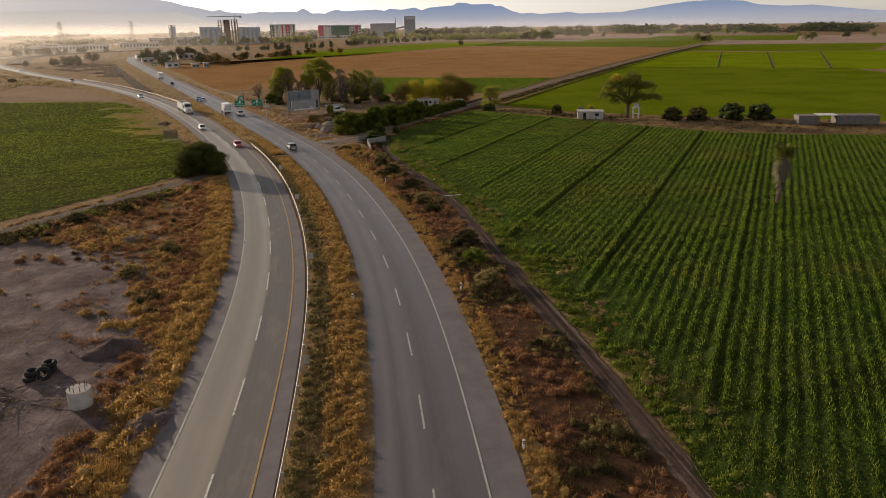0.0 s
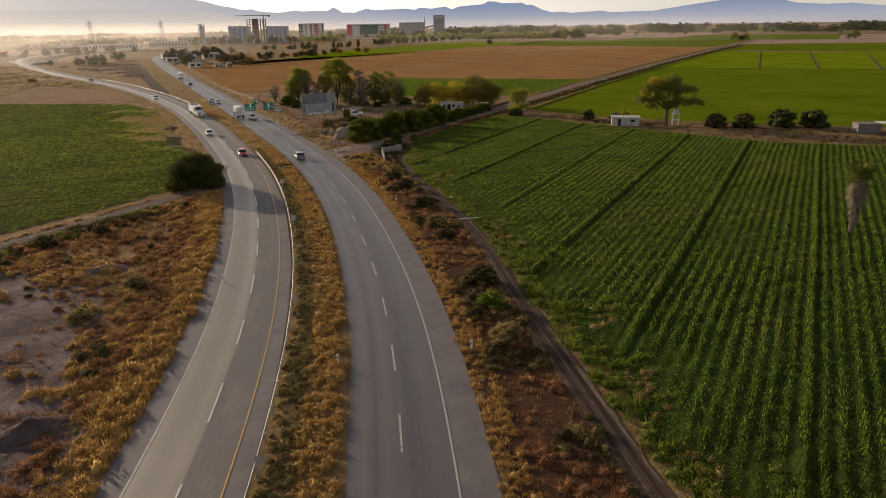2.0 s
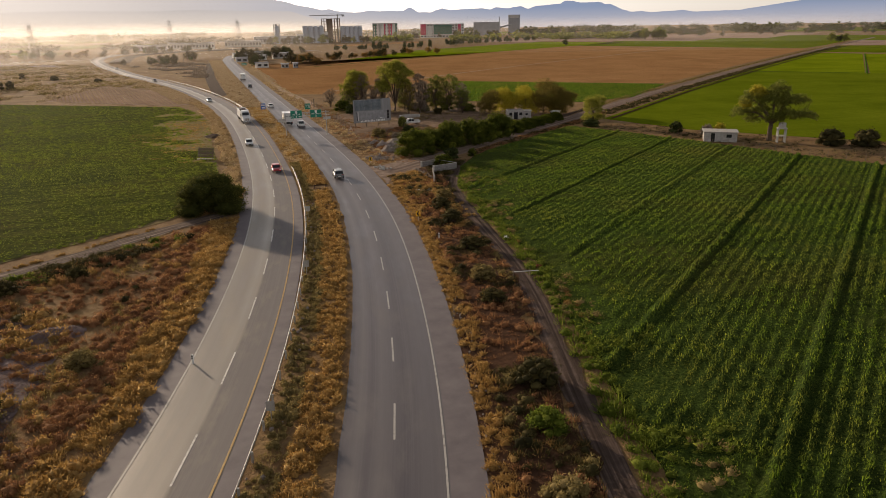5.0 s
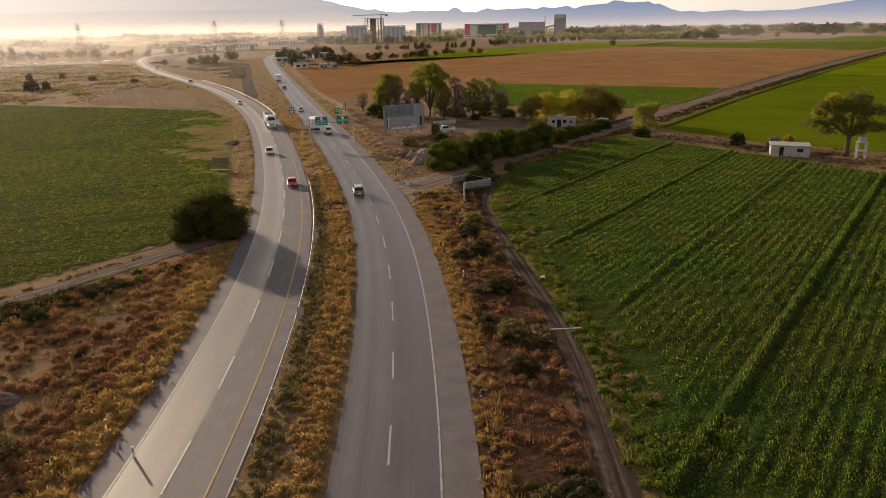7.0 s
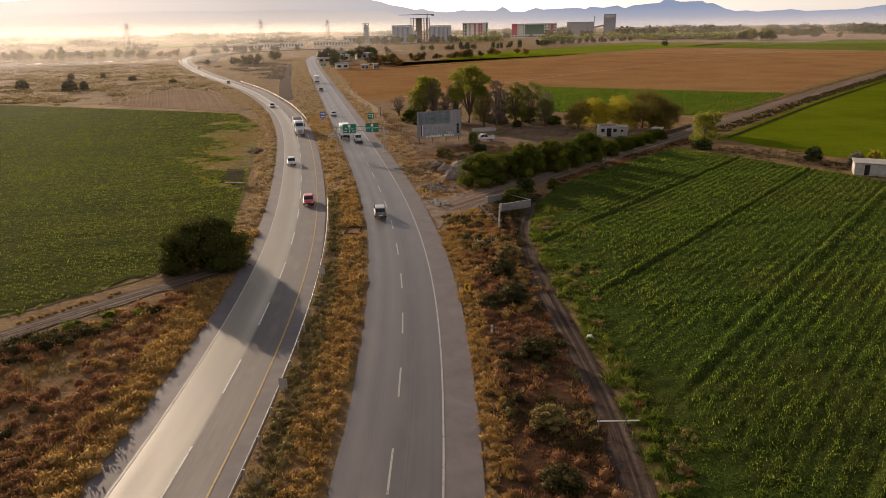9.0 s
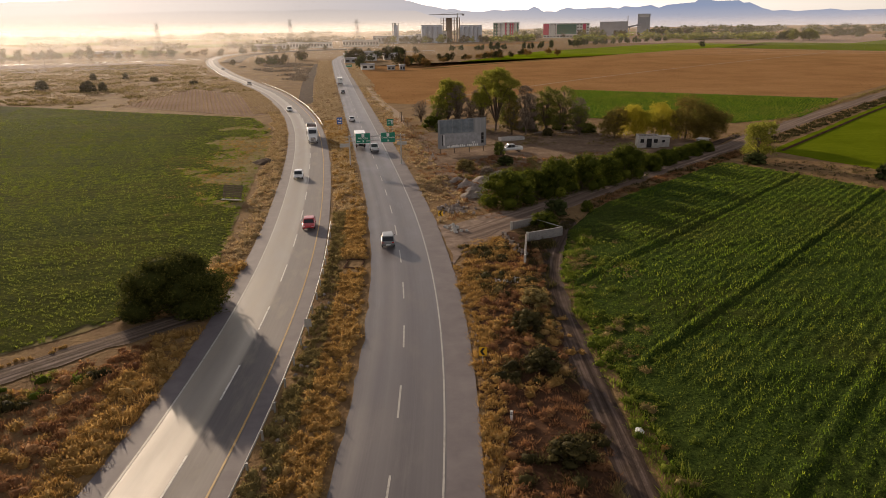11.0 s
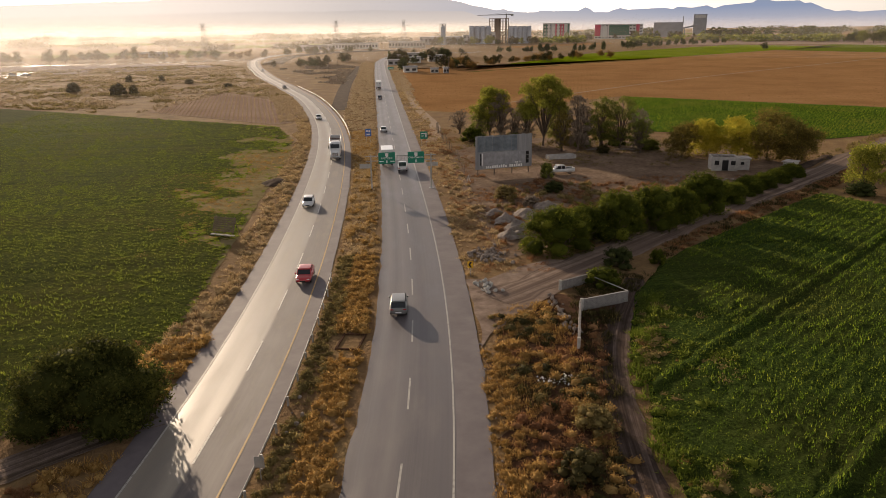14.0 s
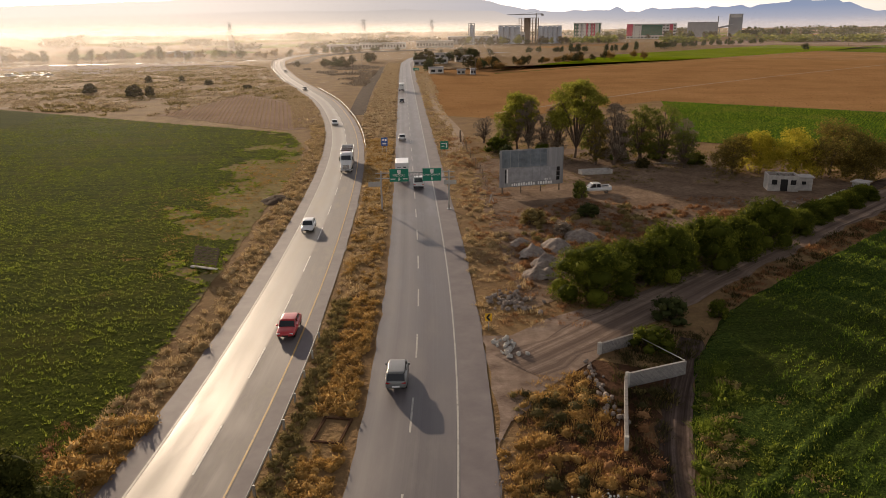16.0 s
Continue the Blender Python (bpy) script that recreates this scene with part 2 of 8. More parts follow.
def box(bm, x0, y0, z0, x1, y1, z1, bevel=0.0, m=None):
    r = bmesh.ops.create_cube(bm, size=1.0)
    vs = r["verts"]
    mat = Matrix.LocRotScale(((x0 + x1) / 2, (y0 + y1) / 2, (z0 + z1) / 2), None, (abs(x1 - x0), abs(y1 - y0), abs(z1 - z0)))
    bmesh.ops.transform(bm, matrix=mat, verts=vs)
    if bevel:
        es = list({e for v in vs for e in v.link_edges})
        r2 = bmesh.ops.bevel(bm, geom=es, offset=bevel, segments=1, affect="EDGES", profile=0.5)
        vs = list({v for f in r2["faces"] for v in f.verts} | {v for v in vs if v.is_valid})
    if m is not None:
        bmesh.ops.transform(bm, matrix=m, verts=vs)
    return vs


def tube(bm, p, q, r0, r1=None, seg=8):
    p, q = Vector(p), Vector(q)
    d = q - p
    r = bmesh.ops.create_cone(bm, cap_ends=True, segments=seg, radius1=r0, radius2=r0 if r1 is None else r1, depth=d.length)
    m = Matrix.Translation((p + q) / 2) @ d.to_track_quat("Z", "Y").to_matrix().to_4x4()
    bmesh.ops.transform(bm, matrix=m, verts=r["verts"])
    return r["verts"]


def empty(name, m, label="", category="", group="", kind=""):
    ob = new(name)
    ob.empty_display_size = 0.3
    ob.matrix_world = m
    return tagged(ob, label, category, group, kind)


def spline(pts, step=2.0, soften=6):
    """A smooth line through or near the points, sampled at even steps."""
    p = np.array(pts, float)
    seg = np.hypot(*np.diff(p, axis=0).T)
    s = np.concatenate([[0], np.cumsum(seg)])
    n = max(8, int(s[-1] / step))
    u = np.linspace(0, s[-1], n)
    line = np.stack([np.interp(u, s, p[:, k]) for k in range(p.shape[1])], 1)
    for _ in range(soften):
        for w in (1, 2, 4):
            a = line.copy()
            a[w:-w] = (line[:-2 * w] + 2 * line[w:-w] + line[2 * w:]) / 4
            line = a
    return line


def normals(line):
    d = np.gradient(line[:, :2], axis=0)
    d /= np.linalg.norm(d, axis=1)[:, None]
    return np.stack([d[:, 1], -d[:, 0]], 1)   # to the right of the way


def ribbon(name, line, profile, material, parent=None, jitter=0.0):
    """A strip along a line; profile: (offset to the right, height) across it."""
    nrm = normals(line)
    w = len(profile)
    rng = np.random.default_rng(len(line) + w)
    verts, faces = [], []
    for i, (q, r) in enumerate(zip(line, nrm)):
        for j, (o, h) in enumerate(profile):
            e = rng.normal(0, jitter) if jitter and j in (0, w - 1) else 0.0
            z = h + (q[2] if len(q) > 2 else 0.0)
            verts.append((q[0] + r[0] * (o + e), q[1] + r[1] * (o + e), z))
    for i in range(len(line) - 1):
        for j in range(w - 1):
            a = i * w + j
            faces.append((a, a + w, a + w + 1, a + 1))
    ob = mesh_ob(name, verts, faces, material, parent)
    far_s = np.concatenate([[0], np.cumsum(np.hypot(*np.diff(line[:, :2], axis=0).T))])
    vi = np.zeros(len(ob.data.loops), np.int32)
    ob.data.loops.foreach_get("vertex_index", vi)
    offs = np.array([q[0] for q in profile])
    uv = np.column_stack([offs[vi % w], far_s[vi // w]]).astype(np.float32)
    ob.data.uv_layers.new(name="along").data.foreach_set("uv", uv.ravel())
    return ob


def along(line, s):
    """Place and heading on a line at the length s."""
    seg = np.hypot(*np.diff(line[:, :2], axis=0).T)
    c = np.concatenate([[0], np.cumsum(seg)])
    x, y = np.interp(s, c, line[:, 0]), np.interp(s, c, line[:, 1])
    x2, y2 = np.interp(s + 0.5, c, line[:, 0]), np.interp(s + 0.5, c, line[:, 1])
    return x, y, math.atan2(y2 - y, x2 - x)


def at_y(line, y):
    """The x of a line at a given y."""
    i = int(np.argmin(np.abs(line[:, 1] - y)))
    return line[i, 0]


def sheet(name, pts, z, material, label="", category=""):
    """A flat piece of land, its edges slightly uneven."""
    p = np.array(pts + [pts[0]], float)
    seg = np.hypot(*np.diff(p, axis=0).T)
    s = np.concatenate([[0], np.cumsum(seg)])
    n = int(min(400, max(16, s[-1] / 2.5)))
    u = np.linspace(0, s[-1], n, endpoint=False)
    rng = np.random.default_rng(n)
    v = [(np.interp(a, s, p[:, 0]) + rng.normal(0, 0.18), np.interp(a, s, p[:, 1]) + rng.normal(0, 0.18), z) for a in u]
    bm = bmesh.new()
    f = bm.faces.new([bm.verts.new(q) for q in v])
    bmesh.ops.triangulate(bm, faces=[f])
    for f in bm.faces:
        if f.normal.z < 0:
            f.normal_flip()
    ob = part(name, bm, material)
    return tagged(ob, label, category, kind="structure")


def inside(poly, x, y):
    """Which of the points lie in the polygon."""
    poly = np.array(poly, float)
    r = np.zeros(len(x), bool)
    j = len(poly) - 1
    for i in range(len(poly)):
        (xi, yi), (xj, yj) = poly[i], poly[j]
        c = ((yi > y) != (yj > y)) & (x < (xj - xi) * (y - yi) / (yj - yi + 1e-9) + xi)
        r ^= c
        j = i
    return r


# ---- the land ----
RIGHT = spline([(-10, -25), (-1, -6), (7.2, 12), (13.4, 27), (18.8, 40.8), (24, 54.6), (28.2, 67), (32.2, 80), (36.4, 100), (39.2, 113),
                (41.6, 126), (43.7, 143), (44.9, 159), (45.7, 174), (46.1, 190), (46.3, 213), (46.4, 260), (46.4, 400), (46.6, 560),
                (47.5, 700), (56, 800), (85, 860), (160, 900)])
LEFT = spline([(-22, -25), (-14.5, -5), (-8, 14), (-2.2, 28), (3.2, 41.4), (7.7, 52.8), (12.6, 66.1), (16.9, 79.6), (20.9, 95.8), (24.9, 115),
               (27.6, 131.3), (29.2, 143.5), (30.3, 154), (31.2, 170), (31.9, 190.8), (32.2, 210), (32.2, 240), (31.4, 272), (28.6, 310), (23.8, 347),
               (14.8, 400), (-4, 475), (-20, 537), (-46, 660), (-62, 760), (-66, 850), (-50, 940), (10, 1020), (120, 1050)])
TRACK = spline([(24, 4), (28, 17), (31.6, 28.9), (35.1, 40.1), (40, 56.7), (45.3, 76), (49.6, 90), (52.5, 99), (55.0, 112), (57.4, 131), (61.6, 153.5), (66, 163), (71, 172)], 1.5, 2)
DIRT = spline([(54, 167.8), (59, 171.2), (68, 179), (81, 190), (104.6, 208), (127, 225), (143, 239.5), (203, 288), (335, 390), (500, 513), (635, 611), (900, 800)], 3, 2)
LTRACK = spline([(-70, 72), (-40, 97), (-14, 117), (3.6, 130.5), (9.6, 136), (17, 142), (25, 147.5)], 2, 3)

bm = bmesh.new()
bmesh.ops.create_grid(bm, x_segments=60, y_segments=60, size=4700)
tagged(part("ground", bm, M_GROUND), "dry valley ground with straw grass and bare soil", "ground", kind="structure").location = (0, 400, -0.02)

CROP = [(24, 2), (31.2, 25.0), (34.0, 31), (38.0, 41), (43.0, 55.6), (48.4, 74.8), (53.4, 95), (56.3, 104), (58.4, 118), (60.3, 136), (64.8, 156), (69, 167), (77, 178), (91, 189.5), (116, 208),
        (122, 195), (131, 173), (138, 150), (147, 130), (160, 117), (178, 105), (215, 90), (130, 45), (60, 2)]
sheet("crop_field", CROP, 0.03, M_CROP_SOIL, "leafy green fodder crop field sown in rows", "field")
LFIELD = [(22.6, 158), (22.8, 168), (22.4, 195), (22.6, 240), (23, 262), (20.4, 288), (14, 312), (-38, 346), (-110, 394), (-230, 300), (-90, 70), (-40, 104), (-13.3, 125), (3, 136.5), (14, 145), (19, 151)]
sheet("low_crop_field", LFIELD, 0.03, M_LEFT_SOIL, "low green crop field with faint rows", "field")
sheet("plowed_field", [(-38, 362), (-24, 436), (4, 392), (16.5, 358), (17, 322), (12, 318)], 0.03, M_FIELD_PLOW, "small plowed field with pale furrows", "field")
sheet("stubble_field", [(54, 600), (54, 520), (58, 346), (74, 335), (140, 379), (222, 314), (340, 406), (560, 572), (443, 800), (262, 672), (120, 590)], 0.03, M_FIELD_BROWN, "wide field of ripe orange-brown stubble", "field")
sheet("leafy_field", [(141, 377), (221, 312), (176, 269), (150, 262), (112, 285)], 0.04, M_FIELD_DARK, "dark green leafy field in rows", "field")
sheet("cereal_field", [(133, 219), (208, 281), (305, 357), (392, 264), (330, 130), (215, 110), (165, 160), (142, 190)], 0.03, M_FIELD_GREEN, "flat green cereal field", "field")
for a, b, c, d in (((306, 359), (500, 508), (513, 470), (342, 315)), ((343, 313), (514, 469), (535, 440), (364, 294)), ((365, 292), (536, 438), (566, 412), (384, 272)), ((386, 270), (567, 410), (800, 330), (520, 120))):
    sheet("cereal_parcel", [a, b, c, d], 0.035, M_FIELD_LIME, "bright green cereal parcel between ditches", "field")
sheet("far_cereal_field", [(512, 517), (635, 607), (800, 500), (620, 400), (570, 413)], 0.03, M_FIELD_GREEN, "far green cereal field", "field")
sheet("far_lime_field", [(95, 566), (262, 676), (443, 803), (560, 870), (500, 1000), (250, 800)], 0.03, M_FIELD_LIME, "far light green field", "field")
sheet("far_plowed_field", [(645, 620), (900, 810), (1300, 760), (1000, 560), (820, 500)], 0.03, M_FIELD_PLOW, "far bare plowed field", "field")
sheet("far_mixed_field", [(450, 800), (562, 578), (635, 625), (900, 815), (850, 1100), (600, 950)], 0.03, M_FIELD_GREEN, "far dull green field", "field")
sheet("yard_ground", [(57, 180), (66, 186), (100, 212), (124, 231), (126, 250), (112, 264), (78, 280), (62, 270), (57, 240)], 0.004, M_YARD, "brown trampled yard soil with litter", "ground")
sheet("bare_lot", [(-20, 109), (-8, 113), (2, 110), (6, 98), (4, 88), (6, 79), (4, 68), (2, 58), (-2, 50), (-8, 38), (-24, 22), (-48, 30), (-66, 44), (-76, 60), (-64, 76), (-44, 92), (-32, 102)], 0.02, M_LOT, "bare trampled purplish-grey earth lot", "ground")

# carriageways with shoulders
ROAD_Z = 0.03


def road(name, line, left, right, material, label):
    ob = ribbon(name, line, [(left, ROAD_Z), (left * 0.5, ROAD_Z + 0.02), (0, ROAD_Z + 0.03), (right * 0.5, ROAD_Z + 0.02), (right, ROAD_Z)], material, jitter=0.07)
    return tagged(ob, label, "road", kind="structure")


road_right = road("road_right", RIGHT, -3.5, 6.25, M_ASPHALT_R, "grey asphalt carriageway curving between dry verges")
road_left = road("road_left", LEFT, -4.6, 4.9, M_ASPHALT_L, "worn asphalt carriageway with polished wheel tracks and painted-in sun glare")




def shoulder(line, o0, o1, parent, z):
    ob = ribbon("shoulder", line, [(o0, 0), (o1, 0)], M_SHOULDER, parent)
    ob.location.z = z


shoulder(LEFT, -4.6, -2.95, road_left, ROAD_Z + 0.016)
shoulder(LEFT, 3.72, 4.9, road_left, ROAD_Z + 0.016)
shoulder(RIGHT, 3.85, 6.25, road_right, ROAD_Z + 0.022)


def line_mark(name, line, off, width, material, parent):
    ob = ribbon(name, line, [(off - width / 2, 0), (off + width / 2, 0)], material, parent)
    ob.location.z = ROAD_Z + 0.03
    return ob


line_mark("edge_line", RIGHT, 3.66, 0.14, M_WORN_LINE, road_right)
line_mark("edge_line", LEFT, -2.78, 0.15, M_WORN_LINE, road_left)
line_mark("edge_line", LEFT, 3.52, 0.15, M_YELLOW_LINE, road_left)


def dashes(line, period, length, start, parent, material, off):
    total = np.hypot(*np.diff(line[:, :2], axis=0).T).sum()
    n = 0
    s = start
    while s < total - 20 and n < 75:
        x, y, a = along(line, s + length / 2)
        bm = bmesh.new()
        box(bm, -length / 2, -0.075, 0, length / 2, 0.075, 0.004)
        ob = part("lane_dash", bm, material, parent)
        ob.matrix_world = Matrix.Translation((x + off * math.sin(a), y - off * math.cos(a), ROAD_Z + 0.036)) @ Matrix.Rotation(a, 4, "Z")
        s += period
        n += 1


dashes(RIGHT, 12.02, 5.0, 24.1, road_right, M_WORN_LINE, 0.2)
dashes(LEFT, 13.4, 6.0, 26.5, road_left, M_WHITE_LINE, 0.7)

tagged(ribbon("dirt_track", TRACK, [(-1.15, 0.03), (-0.75, 0.0), (-0.35, 0.02), (0.0, 0.07), (0.35, 0.02), (0.75, 0.0), (1.15, 0.05)], M_TRACKSOIL, jitter=0.12), "narrow dirt track along the crop edge", "track", kind="structure")
tagged(ribbon("dirt_road", DIRT, [(-2.7, 0.04), (-1.4, 0.07), (0, 0.10), (1.4, 0.07), (2.7, 0.04)], M_RUTS, jitter=0.3), "pale rutted dirt road between fields", "road", kind="structure")
tagged(ribbon("road_bank", DIRT[(DIRT[:, 1] > 181) & (DIRT[:, 1] < 238)], [(-5.4, 0.02), (-4.7, 0.32), (-3.9, 0.38), (-3.2, 0.03)], M_DARKSOIL, jitter=0.2), "low dark earth bank beside the dirt road", "bank", kind="structure")
sheet("dirt_apron", [(51.2, 156.5), (51.7, 175.4), (54.2, 173.5), (58.5, 177.5), (63, 180.5), (68, 178), (62.8, 171.2), (59.3, 166.8), (55.1, 163.2), (52.8, 160.3)], 0.035, M_DIRT, "trampled dirt apron where the dirt road meets asphalt", "ground")
tagged(ribbon("ditch_floor", TRACK[TRACK[:, 1] < 166], [(-8.4, 0.0), (-6.0, 0.012), (-3.0, 0.012), (-1.2, 0.02)], M_DITCH, jitter=0.5), "dark reddish soil in the roadside ditch", "ditch", kind="structure")
tagged(ribbon("field_track", LTRACK, [(-1.5, 0.04), (-0.8, 0.03), (0, 0.08), (0.8, 0.03), (1.5, 0.05)], M_FIELDTRACK, jitter=0.2), "pale dirt track beside the low crop", "track", kind="structure")

# ---- distance: mountains, haze painted into their glow ----


def mountains(name, prof, dist, depth, tones, label):
    """A ridge round the valley; prof: bearing from +y and height angle in degrees."""
    pr = np.array(prof, float)
    b = np.arange(pr[0, 0], pr[-1, 0], 0.12)
    e = np.interp(b, pr[:, 0], pr[:, 1])
    for i in range(len(b)):
        e[i] += 0.02 * noise.noise((b[i] * 1.7, dist, 0)) + 0.025 * noise.noise((b[i] * 6, dist, 3))
    rows = 9
    verts, faces = [], []
    for i in range(len(b)):
        top = 28 + dist * math.tan(radians(max(e[i], 0.02)))
        for j in range(rows):
            f = j / (rows - 1)
            d = dist - depth * (1 - f) + 60 * noise.noise((b[i] * 2.2, f * 3, dist)) * (1 - f)
            z = top * f ** 1.5 + 22 * noise.noise((b[i] * 3.0, f * 4, 7)) * f * (1 - f)
            verts.append((49 + d * math.sin(radians(b[i])), 115 + d * math.cos(radians(b[i])), z - 2))
    for i in range(len(b) - 1):
        for j in range(rows - 1):
            a = i * rows + j
            faces.append((a, a + rows, a + rows + 1, a + 1))
    # self-glowing colours paint in the haze: paler low down and towards the sun
    m = bpy.data.materials.new(name + "_haze_glow")
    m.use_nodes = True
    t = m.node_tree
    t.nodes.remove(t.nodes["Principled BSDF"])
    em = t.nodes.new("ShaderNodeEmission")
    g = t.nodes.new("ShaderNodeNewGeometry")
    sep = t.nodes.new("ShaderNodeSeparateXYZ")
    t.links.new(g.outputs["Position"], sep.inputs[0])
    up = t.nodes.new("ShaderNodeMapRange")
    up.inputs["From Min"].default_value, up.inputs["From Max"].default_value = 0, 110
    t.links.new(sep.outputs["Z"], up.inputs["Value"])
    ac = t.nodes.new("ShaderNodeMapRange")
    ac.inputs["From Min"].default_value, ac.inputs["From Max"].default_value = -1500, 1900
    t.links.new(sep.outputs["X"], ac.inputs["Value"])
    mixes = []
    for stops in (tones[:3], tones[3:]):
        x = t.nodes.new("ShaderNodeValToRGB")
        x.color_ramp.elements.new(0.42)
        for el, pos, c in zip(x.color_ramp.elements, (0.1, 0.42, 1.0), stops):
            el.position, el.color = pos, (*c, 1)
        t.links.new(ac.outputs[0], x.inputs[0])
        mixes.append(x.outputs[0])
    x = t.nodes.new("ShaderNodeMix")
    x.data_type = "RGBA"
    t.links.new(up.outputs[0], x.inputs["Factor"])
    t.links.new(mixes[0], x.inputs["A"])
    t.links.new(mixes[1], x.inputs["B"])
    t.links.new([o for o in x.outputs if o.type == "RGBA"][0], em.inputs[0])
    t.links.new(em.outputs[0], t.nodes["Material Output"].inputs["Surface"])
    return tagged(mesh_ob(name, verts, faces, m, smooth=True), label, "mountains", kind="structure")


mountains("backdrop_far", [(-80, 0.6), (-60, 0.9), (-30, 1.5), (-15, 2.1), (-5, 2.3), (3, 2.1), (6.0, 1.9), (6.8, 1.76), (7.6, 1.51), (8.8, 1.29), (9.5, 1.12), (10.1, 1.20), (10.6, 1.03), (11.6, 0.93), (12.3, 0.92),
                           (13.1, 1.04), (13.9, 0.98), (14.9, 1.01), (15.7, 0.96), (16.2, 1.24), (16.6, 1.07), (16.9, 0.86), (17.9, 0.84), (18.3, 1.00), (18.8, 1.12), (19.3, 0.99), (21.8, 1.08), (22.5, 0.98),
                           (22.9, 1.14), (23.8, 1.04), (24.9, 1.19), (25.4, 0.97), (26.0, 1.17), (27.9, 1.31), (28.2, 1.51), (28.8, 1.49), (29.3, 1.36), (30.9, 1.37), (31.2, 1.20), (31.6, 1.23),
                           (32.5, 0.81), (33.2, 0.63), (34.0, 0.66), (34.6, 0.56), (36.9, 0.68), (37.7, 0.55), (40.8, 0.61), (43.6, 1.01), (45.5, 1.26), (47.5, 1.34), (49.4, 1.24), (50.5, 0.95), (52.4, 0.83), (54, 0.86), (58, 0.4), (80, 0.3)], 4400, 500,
          ((0.86, 0.78, 0.66), (0.64, 0.60, 0.53), (0.40, 0.41, 0.45), (0.80, 0.75, 0.68), (0.50, 0.49, 0.485), (0.20, 0.265, 0.39)), "blue mountain range across the valley, haze painted as glow")
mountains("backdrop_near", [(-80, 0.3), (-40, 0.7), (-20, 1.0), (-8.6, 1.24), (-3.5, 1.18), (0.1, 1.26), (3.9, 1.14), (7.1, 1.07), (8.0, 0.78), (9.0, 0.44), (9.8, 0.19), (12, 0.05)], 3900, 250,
          ((0.86, 0.77, 0.64), (0.66, 0.61, 0.53), (0.52, 0.49, 0.45), (0.77, 0.71, 0.64), (0.45, 0.44, 0.435), (0.36, 0.365, 0.40)), "low foothill ridge, haze painted as glow")

# ---- plants ----
M_STRAW = leaf_mat("straw_grass", (0.26, 0.148, 0.045), (0.50, 0.305, 0.10), (0.72, 0.49, 0.20), 0.40)
M_PALE = leaf_mat("pale_grass", (0.34, 0.25, 0.15), (0.47, 0.36, 0.22), (0.58, 0.47, 0.31), 0.35)
M_RUST = leaf_mat("rusty_weeds", (0.18, 0.085, 0.042), (0.36, 0.182, 0.082), (0.52, 0.295, 0.135), 0.37)
M_OLIVE = leaf_mat("olive_weeds", (0.15, 0.114, 0.044), (0.30, 0.228, 0.085), (0.45, 0.34, 0.145), 0.37)
M_SCRUB = leaf_mat("dark_scrub", (0.036, 0.032, 0.013), (0.088, 0.074, 0.026), (0.19, 0.15, 0.055), 0.3)
M_WEED = leaf_mat("green_weeds", (0.07, 0.10, 0.013), (0.165, 0.205, 0.026), (0.33, 0.36, 0.06), 0.45)
k = Mat("crop_leaf", 0.85, 0.08)
c = k.ramp(k.island(), (0.0, (0.046, 0.09, 0.009)), (0.75, (0.15, 0.235, 0.02)), (1.0, (0.34, 0.40, 0.04)))
c = k.mix(k.ramp(k.noise(0.06, 5, 0.65), (0.48, 0.0), (0.70, 0.65)), c, (0.25, 0.225, 0.045))
k.color(k.mix(k.ramp(k.noise(0.35, 2), (0.35, 0.0), (0.7, 0.4)), c, (0.06, 0.10, 0.018)))
M_CROP = k.leafy(0.55).m
M_LOWCROP = leaf_mat("low_crop_leaf", (0.115, 0.155, 0.02), (0.22, 0.27, 0.035), (0.33, 0.36, 0.055), 0.55)
M_LEAF_DARK = leaf_mat("dark_leaf", (0.035, 0.045, 0.014), (0.07, 0.082, 0.025), (0.13, 0.135, 0.042), 0.33)
M_LEAF_GREEN = leaf_mat("tree_leaf", (0.105, 0.12, 0.026), (0.21, 0.225, 0.048), (0.36, 0.34, 0.08), 0.5)
M_LEAF_GOLD = leaf_mat("yellowing_leaf", (0.27, 0.24, 0.028), (0.50, 0.42, 0.048), (0.68, 0.55, 0.075), 0.55)
M_POPLAR = leaf_mat("poplar_leaf", (0.14, 0.15, 0.026), (0.31, 0.31, 0.05), (0.54, 0.49, 0.085), 0.55)
M_SHRUB = leaf_mat("shrub_leaf", (0.055, 0.068, 0.009), (0.12, 0.14, 0.018), (0.27, 0.28, 0.036), 0.5)
M_LEAF_BROWN = leaf_mat("browning_leaf", (0.12, 0.095, 0.027), (0.25, 0.19, 0.045), (0.45, 0.33, 0.07), 0.48)
M_LEAF_RUST = leaf_mat("autumn_leaf", (0.165, 0.098, 0.033), (0.277, 0.158, 0.045), (0.405, 0.240, 0.075), 0.35)
M_TWIG = leaf_mat("bare_twigs", (0.18, 0.14, 0.105), (0.29, 0.235, 0.18), (0.40, 0.33, 0.26), 0.25)
k = Mat("bark", 0.95, 0.1).local()
k.color(k.ramp(k.noise(3.0, 6), (0.3, (0.075, 0.052, 0.038)), (0.7, (0.19, 0.145, 0.11)))).bump(k.noise(8.0, 4), 0.6, 0.05)
M_BARK = k.m
k = Mat("palm_thatch", 0.95, 0.1).local()
k.color(k.ramp(k.noise(4.0, 5), (0.3, (0.13, 0.105, 0.068)), (0.7, (0.27, 0.225, 0.15)))).bump(k.noise(9.0, 4), 0.7, 0.06)
M_THATCH = k.m


